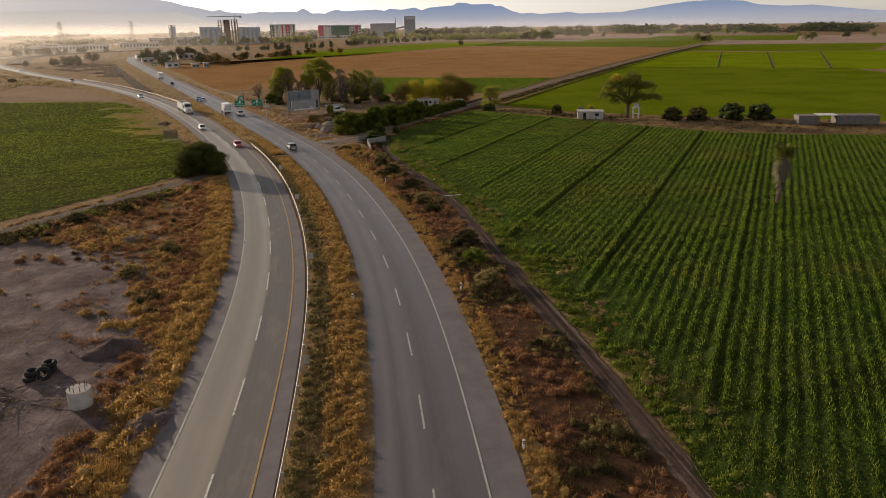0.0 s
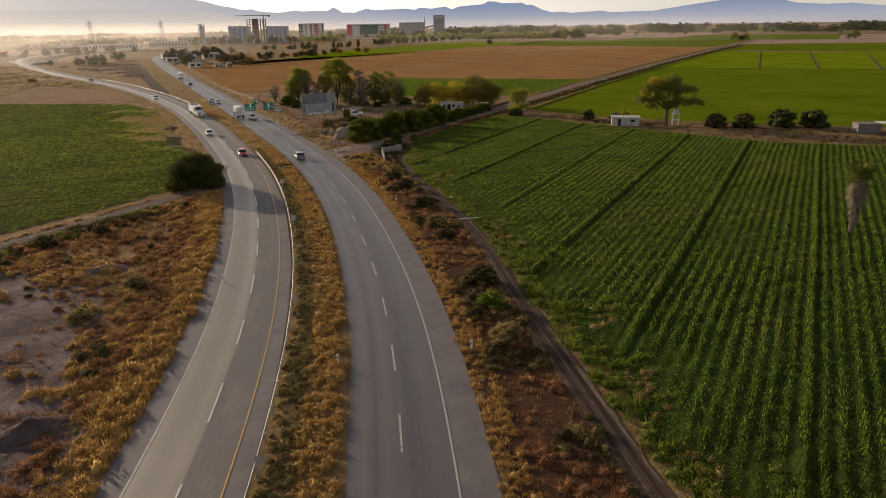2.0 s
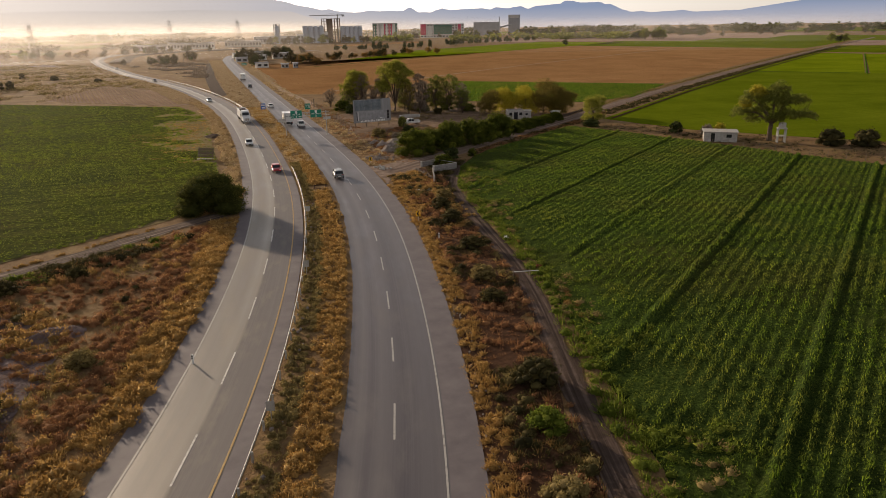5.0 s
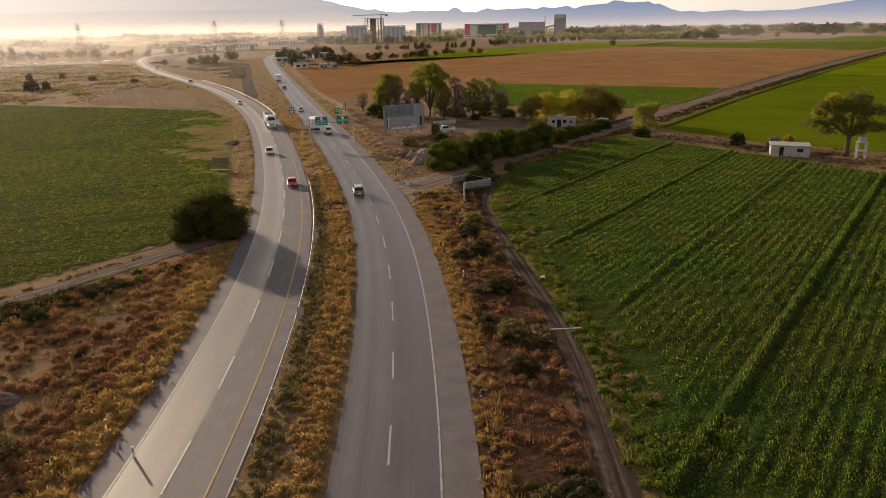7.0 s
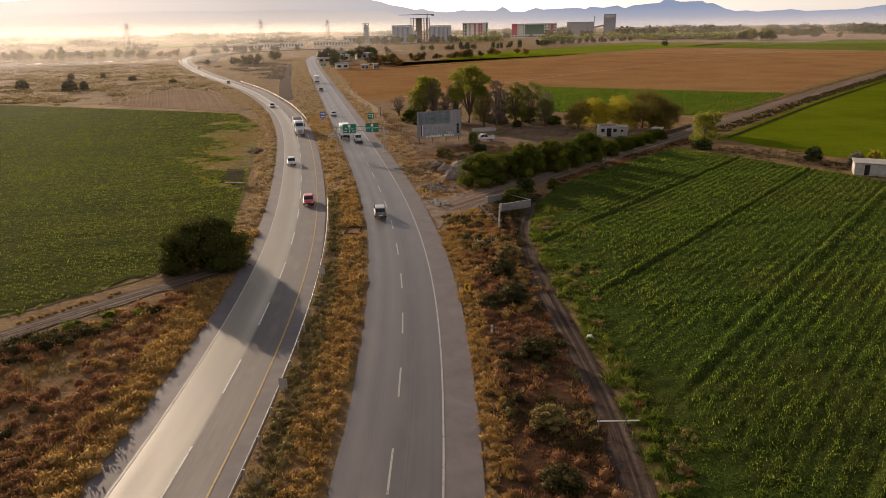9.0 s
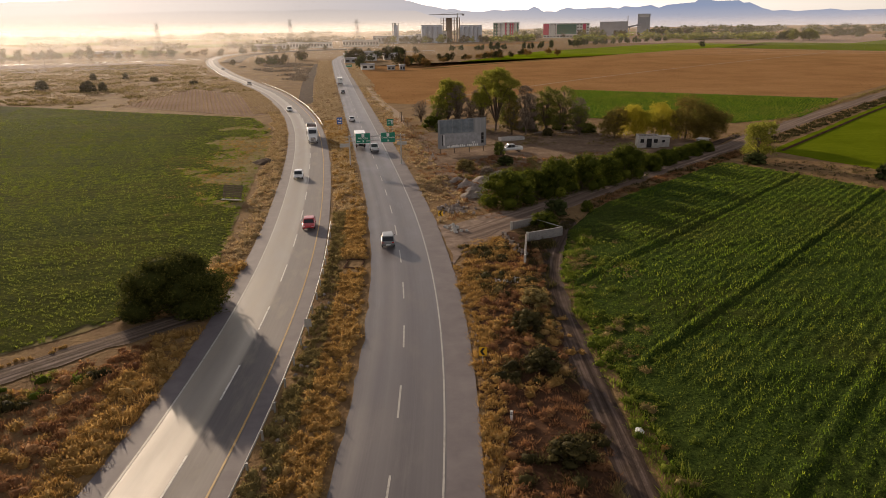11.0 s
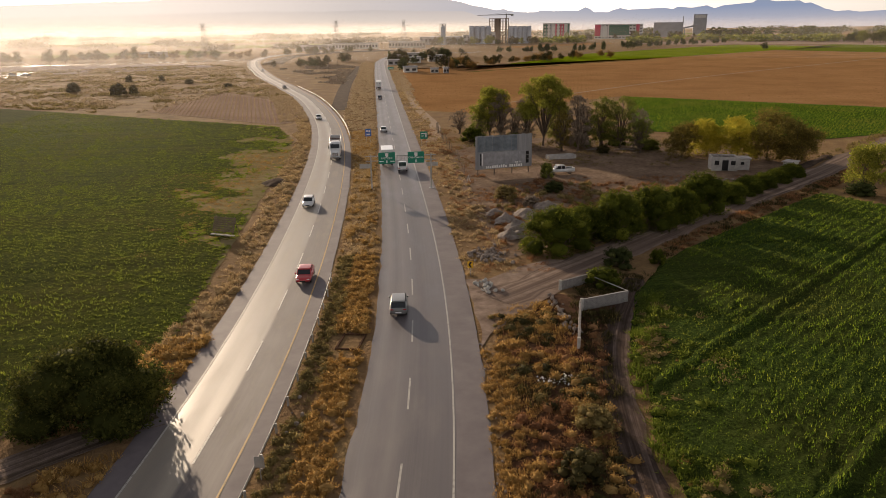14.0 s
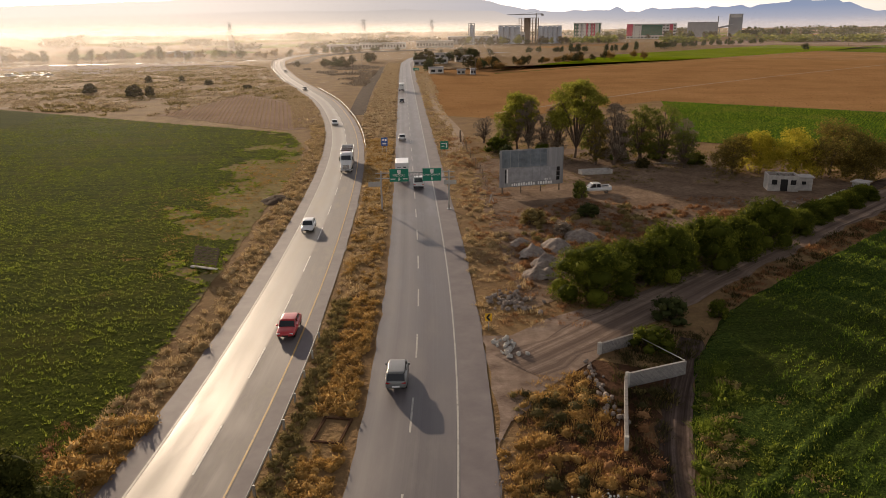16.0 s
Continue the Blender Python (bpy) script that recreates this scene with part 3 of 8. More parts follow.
def tri_mesh(name, V, F, material, parent=None):
    """A large mesh of triangles, made from whole arrays at once."""
    me = bpy.data.meshes.new(name)
    V = np.ascontiguousarray(V, np.float32)
    F = np.ascontiguousarray(F, np.int32)
    me.vertices.add(len(V))
    me.vertices.foreach_set("co", V.ravel())
    me.loops.add(F.size)
    me.loops.foreach_set("vertex_index", F.ravel())
    me.polygons.add(len(F))
    me.polygons.foreach_set("loop_start", np.arange(0, F.size, 3, dtype=np.int32))
    me.polygons.foreach_set("loop_total", np.full(len(F), 3, np.int32))
    me.update(calc_edges=True)
    me.materials.append(material)
    ob = new(name, me)
    if parent:
        ob.parent = parent
    return ob


def tuft(rng, n, lean, width, base=0.3):
    """Blades of one clump of unit height: thin, pointed, leaning outwards."""
    V, F = [], []
    for i in range(n):
        a = rng.uniform(0, 2 * math.pi)
        r = base * math.sqrt(rng.uniform(0, 1))
        o = np.array([r * math.cos(a), r * math.sin(a), 0.0])
        h = rng.uniform(0.35, 1.0) * (1 - 0.45 * (r / base) ** 2)
        l = lean * rng.uniform(-0.2, 1.0) * (0.3 + r / max(base, 0.01))
        tip = o + np.array([l * math.cos(a), l * math.sin(a), h])
        b = a + rng.uniform(0, math.pi)
        w = width * rng.uniform(0.6, 1.3)
        s = np.array([w * math.cos(b), w * math.sin(b), 0.0])
        k0 = len(V)
        V += [o - s, o + s, tip]
        F += [(k0, k0 + 1, k0 + 2)]
    return np.array(V), np.array(F)


def scatter(name, pts, sizes, templates, material, label, category, parent=None, flat=None, seed=1):
    """Many clumps at the points, turned and sized at random, as one object."""
    rng = np.random.default_rng(seed)
    pts = np.asarray(pts, float)
    which = rng.integers(0, len(templates), len(pts))
    Vs, Fs, off = [], [], 0
    for t, (tv, tf) in enumerate(templates):
        ii = np.where(which == t)[0]
        if not len(ii):
            continue
        a = rng.uniform(0, 2 * math.pi, len(ii))
        c, s = np.cos(a)[:, None], np.sin(a)[:, None]
        sc = np.asarray(sizes)[ii][:, None]
        wide = sc if flat is None else sc * flat
        x = (tv[None, :, 0] * c - tv[None, :, 1] * s) * wide + pts[ii, 0:1]
        y = (tv[None, :, 0] * s + tv[None, :, 1] * c) * wide + pts[ii, 1:2]
        z = tv[None, :, 2] * sc + pts[ii, 2:3]
        V = np.stack([x, y, z], 2).reshape(-1, 3)
        F = (tf[None] + (np.arange(len(ii)) * len(tv))[:, None, None]).reshape(-1, 3) + off
        off += len(V)
        Vs.append(V)
        Fs.append(F)
    ob = tri_mesh(name, np.concatenate(Vs), np.concatenate(Fs), material, parent)
    return tagged(ob, label, category, kind="stuff")


RNG = np.random.default_rng(11)
GRASS = [tuft(RNG, 26, 0.5, 0.036, 0.5) for _ in range(8)]
FARGRASS = [tuft(RNG, 16, 0.6, 0.11, 0.5) for _ in range(4)]


def dome(rng, n, leaf):
    """A rounded weed clump of unit height: fine leaves standing on a lumpy, twiggy core."""
    ph = rng.uniform(0, 6.28, 4)

    def reach(az, up):
        return 1 + 0.20 * np.sin(2 * az + ph[0]) + 0.15 * np.sin(3 * az + ph[1]) + 0.14 * np.sin(5 * az + 4 * up + ph[2])

    shape = np.array([0.78, 0.78, 0.85])
    core, F, m = [], [], 9
    for up in (-0.05, 0.35, 0.7):
        for q in range(m):
            az = 2 * math.pi * (q + 0.5 * up) / m
            side = math.sqrt(1 - up * up)
            core.append(np.array([math.cos(az) * side, math.sin(az) * side, up]) * shape * 0.70 * reach(az, up) * rng.uniform(0.86, 1.08))
    core.append(np.array([0, 0, 0.66]))
    for r in range(2):
        for q in range(m):
            a, b = r * m + q, r * m + (q + 1) % m
            F += [(a, b, b + m), (a, b + m, a + m)]
    F += [(2 * m + q, 2 * m + (q + 1) % m, 3 * m) for q in range(m)]
    d = rng.normal(size=(n, 3))
    d[:, 2] = np.abs(d[:, 2]) * 0.9
    d /= np.linalg.norm(d, axis=1)[:, None]
    az = np.arctan2(d[:, 1], d[:, 0])
    c = d * (reach(az, d[:, 2]) * rng.uniform(0.72, 0.98, n))[:, None] * shape
    a = np.cross(d, rng.normal(size=(n, 3)))
    a /= np.linalg.norm(a, axis=1)[:, None]
    w = leaf * rng.uniform(0.5, 1.1, n)[:, None]
    out = d * 0.7 + np.array([0, 0, 0.6]) + rng.normal(0, 0.35, (n, 3))
    V = np.stack([c - a * w * 0.5, c + a * w * 0.5, c + out * w * 1.5], 1).reshape(-1, 3)
    V[:, 2] = np.maximum(V[:, 2], -0.02)
    return np.concatenate([np.array(core), V]), np.concatenate([np.array(F), np.arange(3 * n).reshape(-1, 3) + len(core)])


CLUMP = [dome(RNG, 110, 0.125) for _ in range(7)]
TUFTS = [dome(RNG, 62, 0.17) for _ in range(7)]


def clumpy(x, y, scale, seed=0.0):
    return np.array([noise.noise((a * scale, b * scale, seed)) for a, b in zip(x, y)])


def band(line, y0, y1, o0, o1, per_m2, seed):
    """Random points in a strip beside a line, between two heights of y."""
    rng = np.random.default_rng(seed)
    sel = line[(line[:, 1] >= y0) & (line[:, 1] <= y1)]
    nr = normals(sel)
    length = np.hypot(*np.diff(sel[:, :2], axis=0).T).sum()
    n = int(length * abs(o1 - o0) * per_m2)
    i = rng.uniform(0, len(sel) - 1.001, n)
    k0 = i.astype(int)
    f = (i - k0)[:, None]
    p = sel[k0, :2] * (1 - f) + sel[k0 + 1, :2] * f
    o = rng.uniform(o0, o1, n)[:, None]
    q = p + nr[k0] * o
    return np.column_stack([q, np.zeros(n)])


def near_line(line, pts):
    """Signed offset of points to the right of a line (nearest sample)."""
    d = ((pts[:, None, :2] - line[None, ::3, :2]) ** 2).sum(2)
    j = d.argmin(1)
    n = normals(line)[::3][j]
    return ((pts[:, :2] - line[::3, :2][j]) * n).sum(1)


def fill(poly, per_m2, seed):
    rng = np.random.default_rng(seed)
    p = np.array(poly, float)
    (x0, y0), (x1, y1) = p.min(0), p.max(0)
    n = int((x1 - x0) * (y1 - y0) * per_m2)
    x, y = rng.uniform(x0, x1, n), rng.uniform(y0, y1, n)
    m = inside(poly, x, y)
    return np.column_stack([x[m], y[m], np.zeros(m.sum())])


def sizes_for(pts, lo, hi, seed, scale=0.25):
    rng = np.random.default_rng(seed)
    c = clumpy(pts[:, 0], pts[:, 1], scale, seed)
    d = clumpy(pts[:, 0], pts[:, 1], scale * 3.2, seed + 40)
    return np.clip(lo + (hi - lo) * (0.45 + 0.8 * c + 1.1 * d) * rng.uniform(0.6, 1.25, len(pts)), lo * 0.35, hi * 1.45)


def grass(name, pts, lo, hi, material, label, seed, templates=None, keep=None, scale=0.25, flat=1.15):
    pts = np.asarray(pts)
    if keep is not None:
        c = clumpy(pts[:, 0], pts[:, 1], keep[0], seed + 5)
        pts = pts[c > keep[1]]
    if templates is None:
        pts = pts[np.hypot(pts[:, 0] - 39.2, pts[:, 1] - 158.9) > 1.7]
        lo, hi, flat = lo * 0.68, hi * 0.74, flat * 1.4
    return scatter(name, pts, sizes_for(pts, lo, hi, seed, scale), templates or GRASS, material, label, "grass", flat=flat, seed=seed)


def clumps(name, pts, lo, hi, material, label, seed, keep=None, flat=1.3, templates=None):
    """Rounded weed clumps, larger where they crowd together."""
    pts = np.asarray(pts)
    c = clumpy(pts[:, 0], pts[:, 1], keep[0] if keep else 0.2, seed + 5)
    m = c > (keep[1] if keep else -2)
    m &= np.hypot(pts[:, 0] - 39.2, pts[:, 1] - 158.9) > 2.2
    pts, c = pts[m], c[m]
    rng = np.random.default_rng(seed)
    sz = lo + (hi - lo) * np.clip(rng.uniform(0, 1, len(pts)) ** 1.6 + 0.5 * c, 0, 1.2)
    return scatter(name, pts, 0.72 * sz, templates or CLUMP, material, label, "weeds", flat=flat, seed=seed)


# median between the carriageways
med = band(RIGHT, 14, 300, -12.5, -4.2, 3.6, 3)
o = near_line(LEFT, med)
med = med[o > 5.5]
d = near_line(RIGHT, med)
gold = (d > -7.0) | (med[:, 1] > 185)
M_PALEGOLD = leaf_mat("bleached_straw", (0.36, 0.25, 0.12), (0.56, 0.41, 0.22), (0.74, 0.58, 0.36), 0.35)
grass("median_bleached_grass", med[med[:, 1] > 185], 0.45, 0.85, M_PALEGOLD, "bleached dry grass on the far median", 20)
gold &= med[:, 1] <= 185
oliv = ~gold & (med[:, 1] <= 185)
grass("median_straw_grass", med[gold][::2], 0.45, 0.85, M_STRAW, "golden dry grass on the median between two roads", 21)
grass("median_olive_weeds", med[oliv][::2], 0.35, 0.75, M_OLIVE, "olive and brown weeds in the median ditch", 22)
clumps("median_straw_clumps", np.concatenate([med[gold], med[med[:, 1] > 185][::5]]), 0.3, 0.8, M_STRAW, "rounded golden weed clumps on the median", 121, None, 1.35, TUFTS)
clumps("median_olive_clumps", med[oliv], 0.3, 0.75, M_OLIVE, "rounded olive weed clumps in the median ditch", 122, (0.2, -0.45), 1.35, TUFTS)
far_med = band(RIGHT, 300, 700, -14, -4.2, 0.5, 4)
far_med = far_med[near_line(LEFT, far_med) > 6]
grass("far_median_grass", far_med, 0.5, 0.9, M_PALE, "far dry grass on the median", 23, FARGRASS, flat=1.8)

# left verge, golden near the road, rusty and olive further out
lv = band(LEFT, 20, 162, -11.0, -4.7, 3.6, 5)
keepv = ~((np.abs(lv[:, 1] - (141.5 + 0.72 * (lv[:, 0] - 17))) < 3.2))
lv = lv[keepv]
dd = near_line(LEFT, lv)
edge = dd > -8.4 + 1.4 * clumpy(lv[:, 0], lv[:, 1], 0.15, 2)
grass("verge_straw_grass", lv[edge], 0.5, 1.0, M_STRAW, "tall golden dry grass along the road verge", 24)
grass("verge_rusty_weeds", lv[~edge], 0.4, 0.8, M_RUST, "rust-coloured dry weeds behind the verge", 25, keep=(0.2, -0.2))
clumps("verge_golden_clumps", lv[edge][::2], 0.4, 1.0, M_STRAW, "tall rounded golden weed clumps on the verge", 124, None, 1.4, TUFTS)
clumps("verge_rust_clumps", lv[~edge][::3], 0.4, 1.0, M_RUST, "rounded rusty weed clumps behind the verge", 125, (0.16, -0.3))
scr_poly = [(-40, 100), (-14, 113), (3, 126), (16, 137), (17, 112), (11, 90), (4, 72), (1, 84), (-12, 98)]
sc_pts = fill(scr_poly, 2.4, 6)


def off_lot(pts, seed):
    """Those of the points that keep to the overgrown strip between the road and the bare lot."""
    wide = np.interp(pts[:, 1], [40, 68, 84, 104, 125], [9.0, 10.5, 13.0, 22.0, 45.0]) + 3.0 * clumpy(pts[:, 0], pts[:, 1], 0.12, 7)
    return pts[np.random.default_rng(seed).uniform(0, 1, len(pts)) < np.clip(1 - (-near_line(LEFT, pts) - wide) / 3.0, 0.05, 1)]


sc_pts = off_lot(sc_pts, 66)
grass("scrub_rusty_weeds", sc_pts[::2], 0.4, 0.95, M_RUST, "rust-coloured dry weeds in clumps", 26, keep=(0.13, -0.28))
grass("scrub_olive_weeds", off_lot(fill(scr_poly, 1.1, 7), 67), 0.4, 0.95, M_OLIVE, "olive weeds among the rusty ones", 27, keep=(0.11, 0.05))
grass("scrub_dark_weeds", fill([(-50, 84), (-40, 97), (-14, 114), (3, 127.5), (12, 135), (12, 131), (-5, 116), (-30, 96)], 1.2, 8), 0.5, 1.1, M_SCRUB, "dark scrub along the dirt track", 28, keep=(0.15, -0.1))
grass("lot_golden_hummocks", off_lot(fill([(-24, 104), (2, 112), (9, 96), (6, 66), (2, 50), (-6, 46), (-16, 60), (-22, 90)], 1.5, 62), 70), 0.4, 0.95, M_STRAW, "golden dry hummocks over the rough lot", 62, keep=(0.10, 0.14))
clumps("scrub_rust_clumps", sc_pts[::4], 0.4, 1.1, M_RUST, "rounded rusty weed clumps in the scrub", 126, (0.13, -0.25))
clumps("scrub_gold_clumps", sc_pts[1::7], 0.4, 1.1, M_STRAW, "golden weed clumps in the scrub", 127, (0.09, 0.0))
clumps("scrub_dark_clumps", sc_pts[2::14], 0.5, 1.3, M_SCRUB, "dark weed clumps in the scrub", 128, (0.1, 0.05))
clumps("lot_golden_clumps", off_lot(fill([(-24, 104), (2, 112), (9, 96), (6, 66), (2, 50), (-6, 46), (-16, 60), (-22, 90)], 0.9, 64), 68), 0.4, 1.1, M_STRAW, "golden weed clumps over the rough lot", 129, (0.10, 0.08))
clumps("lot_olive_clumps", off_lot(fill([(-24, 104), (2, 112), (9, 96), (6, 66), (-16, 60), (-22, 90)], 0.3, 65), 69), 0.3, 0.7, M_OLIVE, "olive weed clumps over the rough lot", 130, (0.12, 0.1))
lt = band(LTRACK, 72, 140, -2.5, -1.6, 2.2, 75)
clumps("track_straw_clumps", lt, 0.25, 0.55, M_STRAW, "low straw tufts between field track and low crop", 141, (0.2, -0.3))
lt = band(LTRACK, 72, 140, 2.2, 7.0, 1.0, 76)
clumps("track_scrub_clumps", lt, 0.5, 1.4, M_SCRUB, "dark weed clumps beside the field track", 142, (0.1, -0.1))
clumps("track_green_clumps", lt[::3], 0.5, 1.2, M_WEED, "dull green weed clumps beside the field track", 143, (0.12, 0.0))
lot = fill([(-14, 97), (-5, 88), (4, 68), (2, 56), (-3, 44), (-30, 40), (-30, 95)], 0.5, 9)
grass("lot_weeds", lot, 0.2, 0.55, M_OLIVE, "sparse weeds on bare lot soil", 29, keep=(0.16, 0.18))
grass("lot_rusty_tufts", fill([(-6, 92), (6, 82), (4, 64), (-4, 66)], 1.2, 10), 0.4, 0.9, M_RUST, "rusty dry tufts at the edge of the lot", 30, keep=(0.2, 0.1))
lv2 = band(LEFT, 158, 330, -10.0, -4.9, 2.0, 12)
lv2 = lv2[near_line(LEFT, lv2) > -8.6 + 1.6 * clumpy(lv2[:, 0], lv2[:, 1], 0.1, 6)]
grass("far_verge_grass", lv2, 0.45, 0.85, M_PALEGOLD, "dry straw grass between road and low crop", 31)
grass("field_edge_weeds", fill([(22, 205), (23, 262), (20, 288), (12, 312), (4, 300), (14, 270), (16, 230)], 0.9, 13), 0.25, 0.55, M_OLIVE, "thin weeds on a bare field corner", 32, keep=(0.1, -0.05))

# right verge and ditch
rv = band(RIGHT, 10, 158, 6.3, 8.4, 4.5, 14)
grass("right_verge_grass", rv, 0.4, 0.85, M_STRAW, "golden dry grass along the right verge", 33)
rb = band(RIGHT, 6, 166, 8.0, 24, 2.2, 15)
ot = near_line(TRACK, rb)
inb = (ot < -1.0) & (near_line(RIGHT, rb) > 7.8)
rb = rb[inb]
cc = clumpy(rb[:, 0], rb[:, 1], 0.12, 9)
grass("ditch_rusty_weeds", rb[cc < 0.12], 0.35, 0.75, M_RUST, "low rusty weeds in the roadside ditch", 34)
grass("ditch_dark_scrub", rb[cc >= 0.0], 0.4, 0.95, M_SCRUB, "dark scrub in the roadside ditch", 35)
grass("ditch_straw", rb[(cc > 0.33)], 0.4, 0.8, M_STRAW, "straw tufts in the roadside ditch", 36)
clumps("right_verge_clumps", rv[::2], 0.25, 0.65, M_STRAW, "small golden weed clumps along the right verge", 131, None, 1.3, TUFTS)
clumps("ditch_rust_clumps", rb[cc < 0.1][::4], 0.35, 0.9, M_RUST, "rounded rusty weed clumps in the roadside ditch", 132, (0.2, -0.2))
clumps("ditch_dark_clumps", rb[cc >= 0.0][::6], 0.5, 1.2, M_SCRUB, "dark weed clumps in the roadside ditch", 133, (0.15, -0.25))
clumps("ditch_olive_clumps", rb[cc > 0.2][1::7], 0.4, 1.0, M_OLIVE, "olive weed clumps in the roadside ditch", 134)
ws = band(TRACK, 10, 168, 1.3, 3.6, 3.0, 16)
grass("track_green_weeds", ws, 0.5, 1.15, M_WEED, "light green weeds between track and crop", 37)
clumps("track_weed_clumps", ws[::4], 0.4, 1.0, M_WEED, "light green bushy weeds between track and crop", 135)
ws2 = band(TRACK, 10, 160, -2.4, -1.1, 1.4, 17)
grass("track_olive_weeds", ws2, 0.3, 0.7, M_OLIVE, "olive weeds beside the dirt track", 38)

# corner by the dirt road and the lot behind the billboard
grass("corner_straw", fill([(52.5, 160.5), (54.5, 166), (60, 166.5), (60.5, 158), (58.5, 144), (51, 143)], 2.6, 18), 0.4, 0.85, M_STRAW, "golden dry grass at the road corner", 39, keep=(0.2, -0.25))
clumps("corner_clumps", fill([(52.5, 160.5), (54.5, 164), (60, 165.5), (60.0, 158), (58.0, 130), (50, 120)], 0.9, 66), 0.4, 0.95, M_STRAW, "golden weed clumps at the road corner", 136, (0.16, -0.25))
nv = band(RIGHT, 176, 420, 6.4, 12.5, 1.9, 19)
grass("north_verge_grass", nv[::2], 0.4, 0.85, M_PALEGOLD, "straw grass on the far right verge", 40, keep=(0.12, -0.28))
grass("north_verge_rust", band(RIGHT, 176, 300, 8.0, 17, 1.1, 20), 0.35, 0.8, M_RUST, "rusty weeds beside a wire fence", 41, keep=(0.15, -0.1))
grass("far_right_verge", band(RIGHT, 420, 720, 6.4, 14, 0.5, 41), 0.5, 0.9, M_PALE, "far straw verge", 42, FARGRASS, flat=1.8)
grass("yard_weeds", fill([(60, 180), (62, 215), (72, 228), (100, 226), (118, 226), (100, 210), (78, 194)], 0.8, 21), 0.35, 0.9, M_RUST, "rusty weeds on the yard soil", 43, keep=(0.1, 0.0))
grass("yard_olive", fill([(58, 236), (60, 300), (110, 284), (125, 245), (110, 236), (80, 238)], 0.6, 22), 0.35, 0.8, M_OLIVE, "olive weeds under the trees", 44, keep=(0.1, -0.1))
clumps("yard_rust_clumps", fill([(58, 184), (60, 215), (70, 226), (88, 222), (104, 216), (90, 204), (76, 197)], 0.5, 67), 0.4, 1.0, M_RUST, "rounded rusty weed clumps in the yard", 137, (0.1, -0.15))
clumps("yard_olive_clumps", fill([(60, 200), (64, 226), (78, 224), (98, 214), (84, 202)], 0.2, 68), 0.5, 1.3, M_OLIVE, "olive weed clumps in the yard", 138, (0.1, -0.05))
clumps("north_verge_clumps", nv[::9], 0.4, 0.9, M_PALEGOLD, "rounded straw clumps on the far right verge", 139, (0.12, -0.1))
clumps("far_verge_clumps", lv2[::5], 0.4, 1.0, M_PALEGOLD, "rounded straw clumps between road and low crop", 140)
dv = band(DIRT, 178, 236, 2.8, 6.2, 3.0, 23)
mouth = fill([(61.5, 164.5), (67.5, 166), (73, 173), (69, 174.5), (62.5, 169)], 3.0, 63)
dv = dv[near_line(TRACK, dv) > 1.2]
grass("wall_scrub", np.concatenate([mouth, fill([(56, 140), (59.8, 155), (62, 162.5), (66.5, 164.4), (62, 154), (59, 140)], 2.0, 64), dv[::3]]), 0.5, 1.1, M_SCRUB, "dark scrub between block walls and dirt road", 54)
grass("dirt_road_weeds", dv, 0.4, 0.8, M_RUST, "rusty weeds between dirt road and crop", 45, keep=(0.2, -0.3))
grass("ditch_bank_weeds", band(DIRT, 232, 600, 3.6, 8.0, 0.7, 24), 0.5, 1.0, M_SCRUB, "dark weeds on the ditch bank", 46, FARGRASS, flat=1.5)
grass("bank_straw", band(DIRT, 232, 600, -6.0, -3.4, 0.7, 25), 0.4, 0.8, M_OLIVE, "straw weeds beside the far dirt road", 47, FARGRASS, flat=1.5)
yard_e = [(118, 207), (124, 195), (133, 173), (140, 151), (149, 132), (162, 119), (180, 107), (205, 112), (170, 152), (150, 180), (130, 214)]
grass("farmyard_weeds", fill(yard_e, 0.5, 26), 0.35, 0.9, M_SCRUB, "dark weeds in a farmyard strip", 48, keep=(0.08, -0.15))
grass("farmyard_straw", fill(yard_e, 0.5, 27), 0.3, 0.6, M_OLIVE, "olive weeds in a farmyard strip", 49, keep=(0.1, 0.0))
# wide dry flats beyond the low crop
flat_l = [(-120, 405), (-40, 352), (-36, 365), (-26, 440), (2, 400), (8, 404), (-24, 525), (-55, 660), (-90, 720), (-250, 640)]
grass("flats_straw", fill(flat_l, 0.11, 28), 0.5, 1.2, M_PALE, "pale dry grass flats in haze", 50, FARGRASS, keep=(0.05, -0.1), flat=2.2)
grass("flats_scrub", fill(flat_l, 0.10, 29), 0.6, 1.4, M_OLIVE, "scattered scrub on the flats", 51, FARGRASS, keep=(0.04, 0.05), flat=2.2)
bend_scrub = [(-24, 625), (6, 548), (14, 485), (27, 470), (29, 640), (10, 690)]
grass("bend_scrub", fill(bend_scrub, 0.16, 33), 0.8, 1.9, M_TWIG, "grey thorny scrub inside the far bend", 53, FARGRASS, keep=(0.05, -0.05), flat=1.7)
grass("plowed_edge_straw", band(LEFT, 325, 480, -14, -5, 0.7, 30), 0.5, 0.9, M_PALE, "straw beside the bend", 52, FARGRASS, flat=1.6)

# crops: an uneven canopy with fine rows, and many small leaves standing out of it


def lattice(x, y, cell, seed):
    """Smooth random values between 0 and 1 on a lattice of the given cell."""
    g = np.random.default_rng(seed).uniform(0, 1, (256, 256))
    u, v = np.asarray(x) / cell, np.asarray(y) / cell
    i, j = np.floor(u).astype(int), np.floor(v).astype(int)
    f, h = u - i, v - j
    f, h = f * f * (3 - 2 * f), h * h * (3 - 2 * h)
    i0, i1, j0, j1 = i % 256, (i + 1) % 256, j % 256, (j + 1) % 256
    return (g[i0, j0] * (1 - f) + g[i1, j0] * f) * (1 - h) + (g[i0, j1] * (1 - f) + g[i1, j1] * f) * h


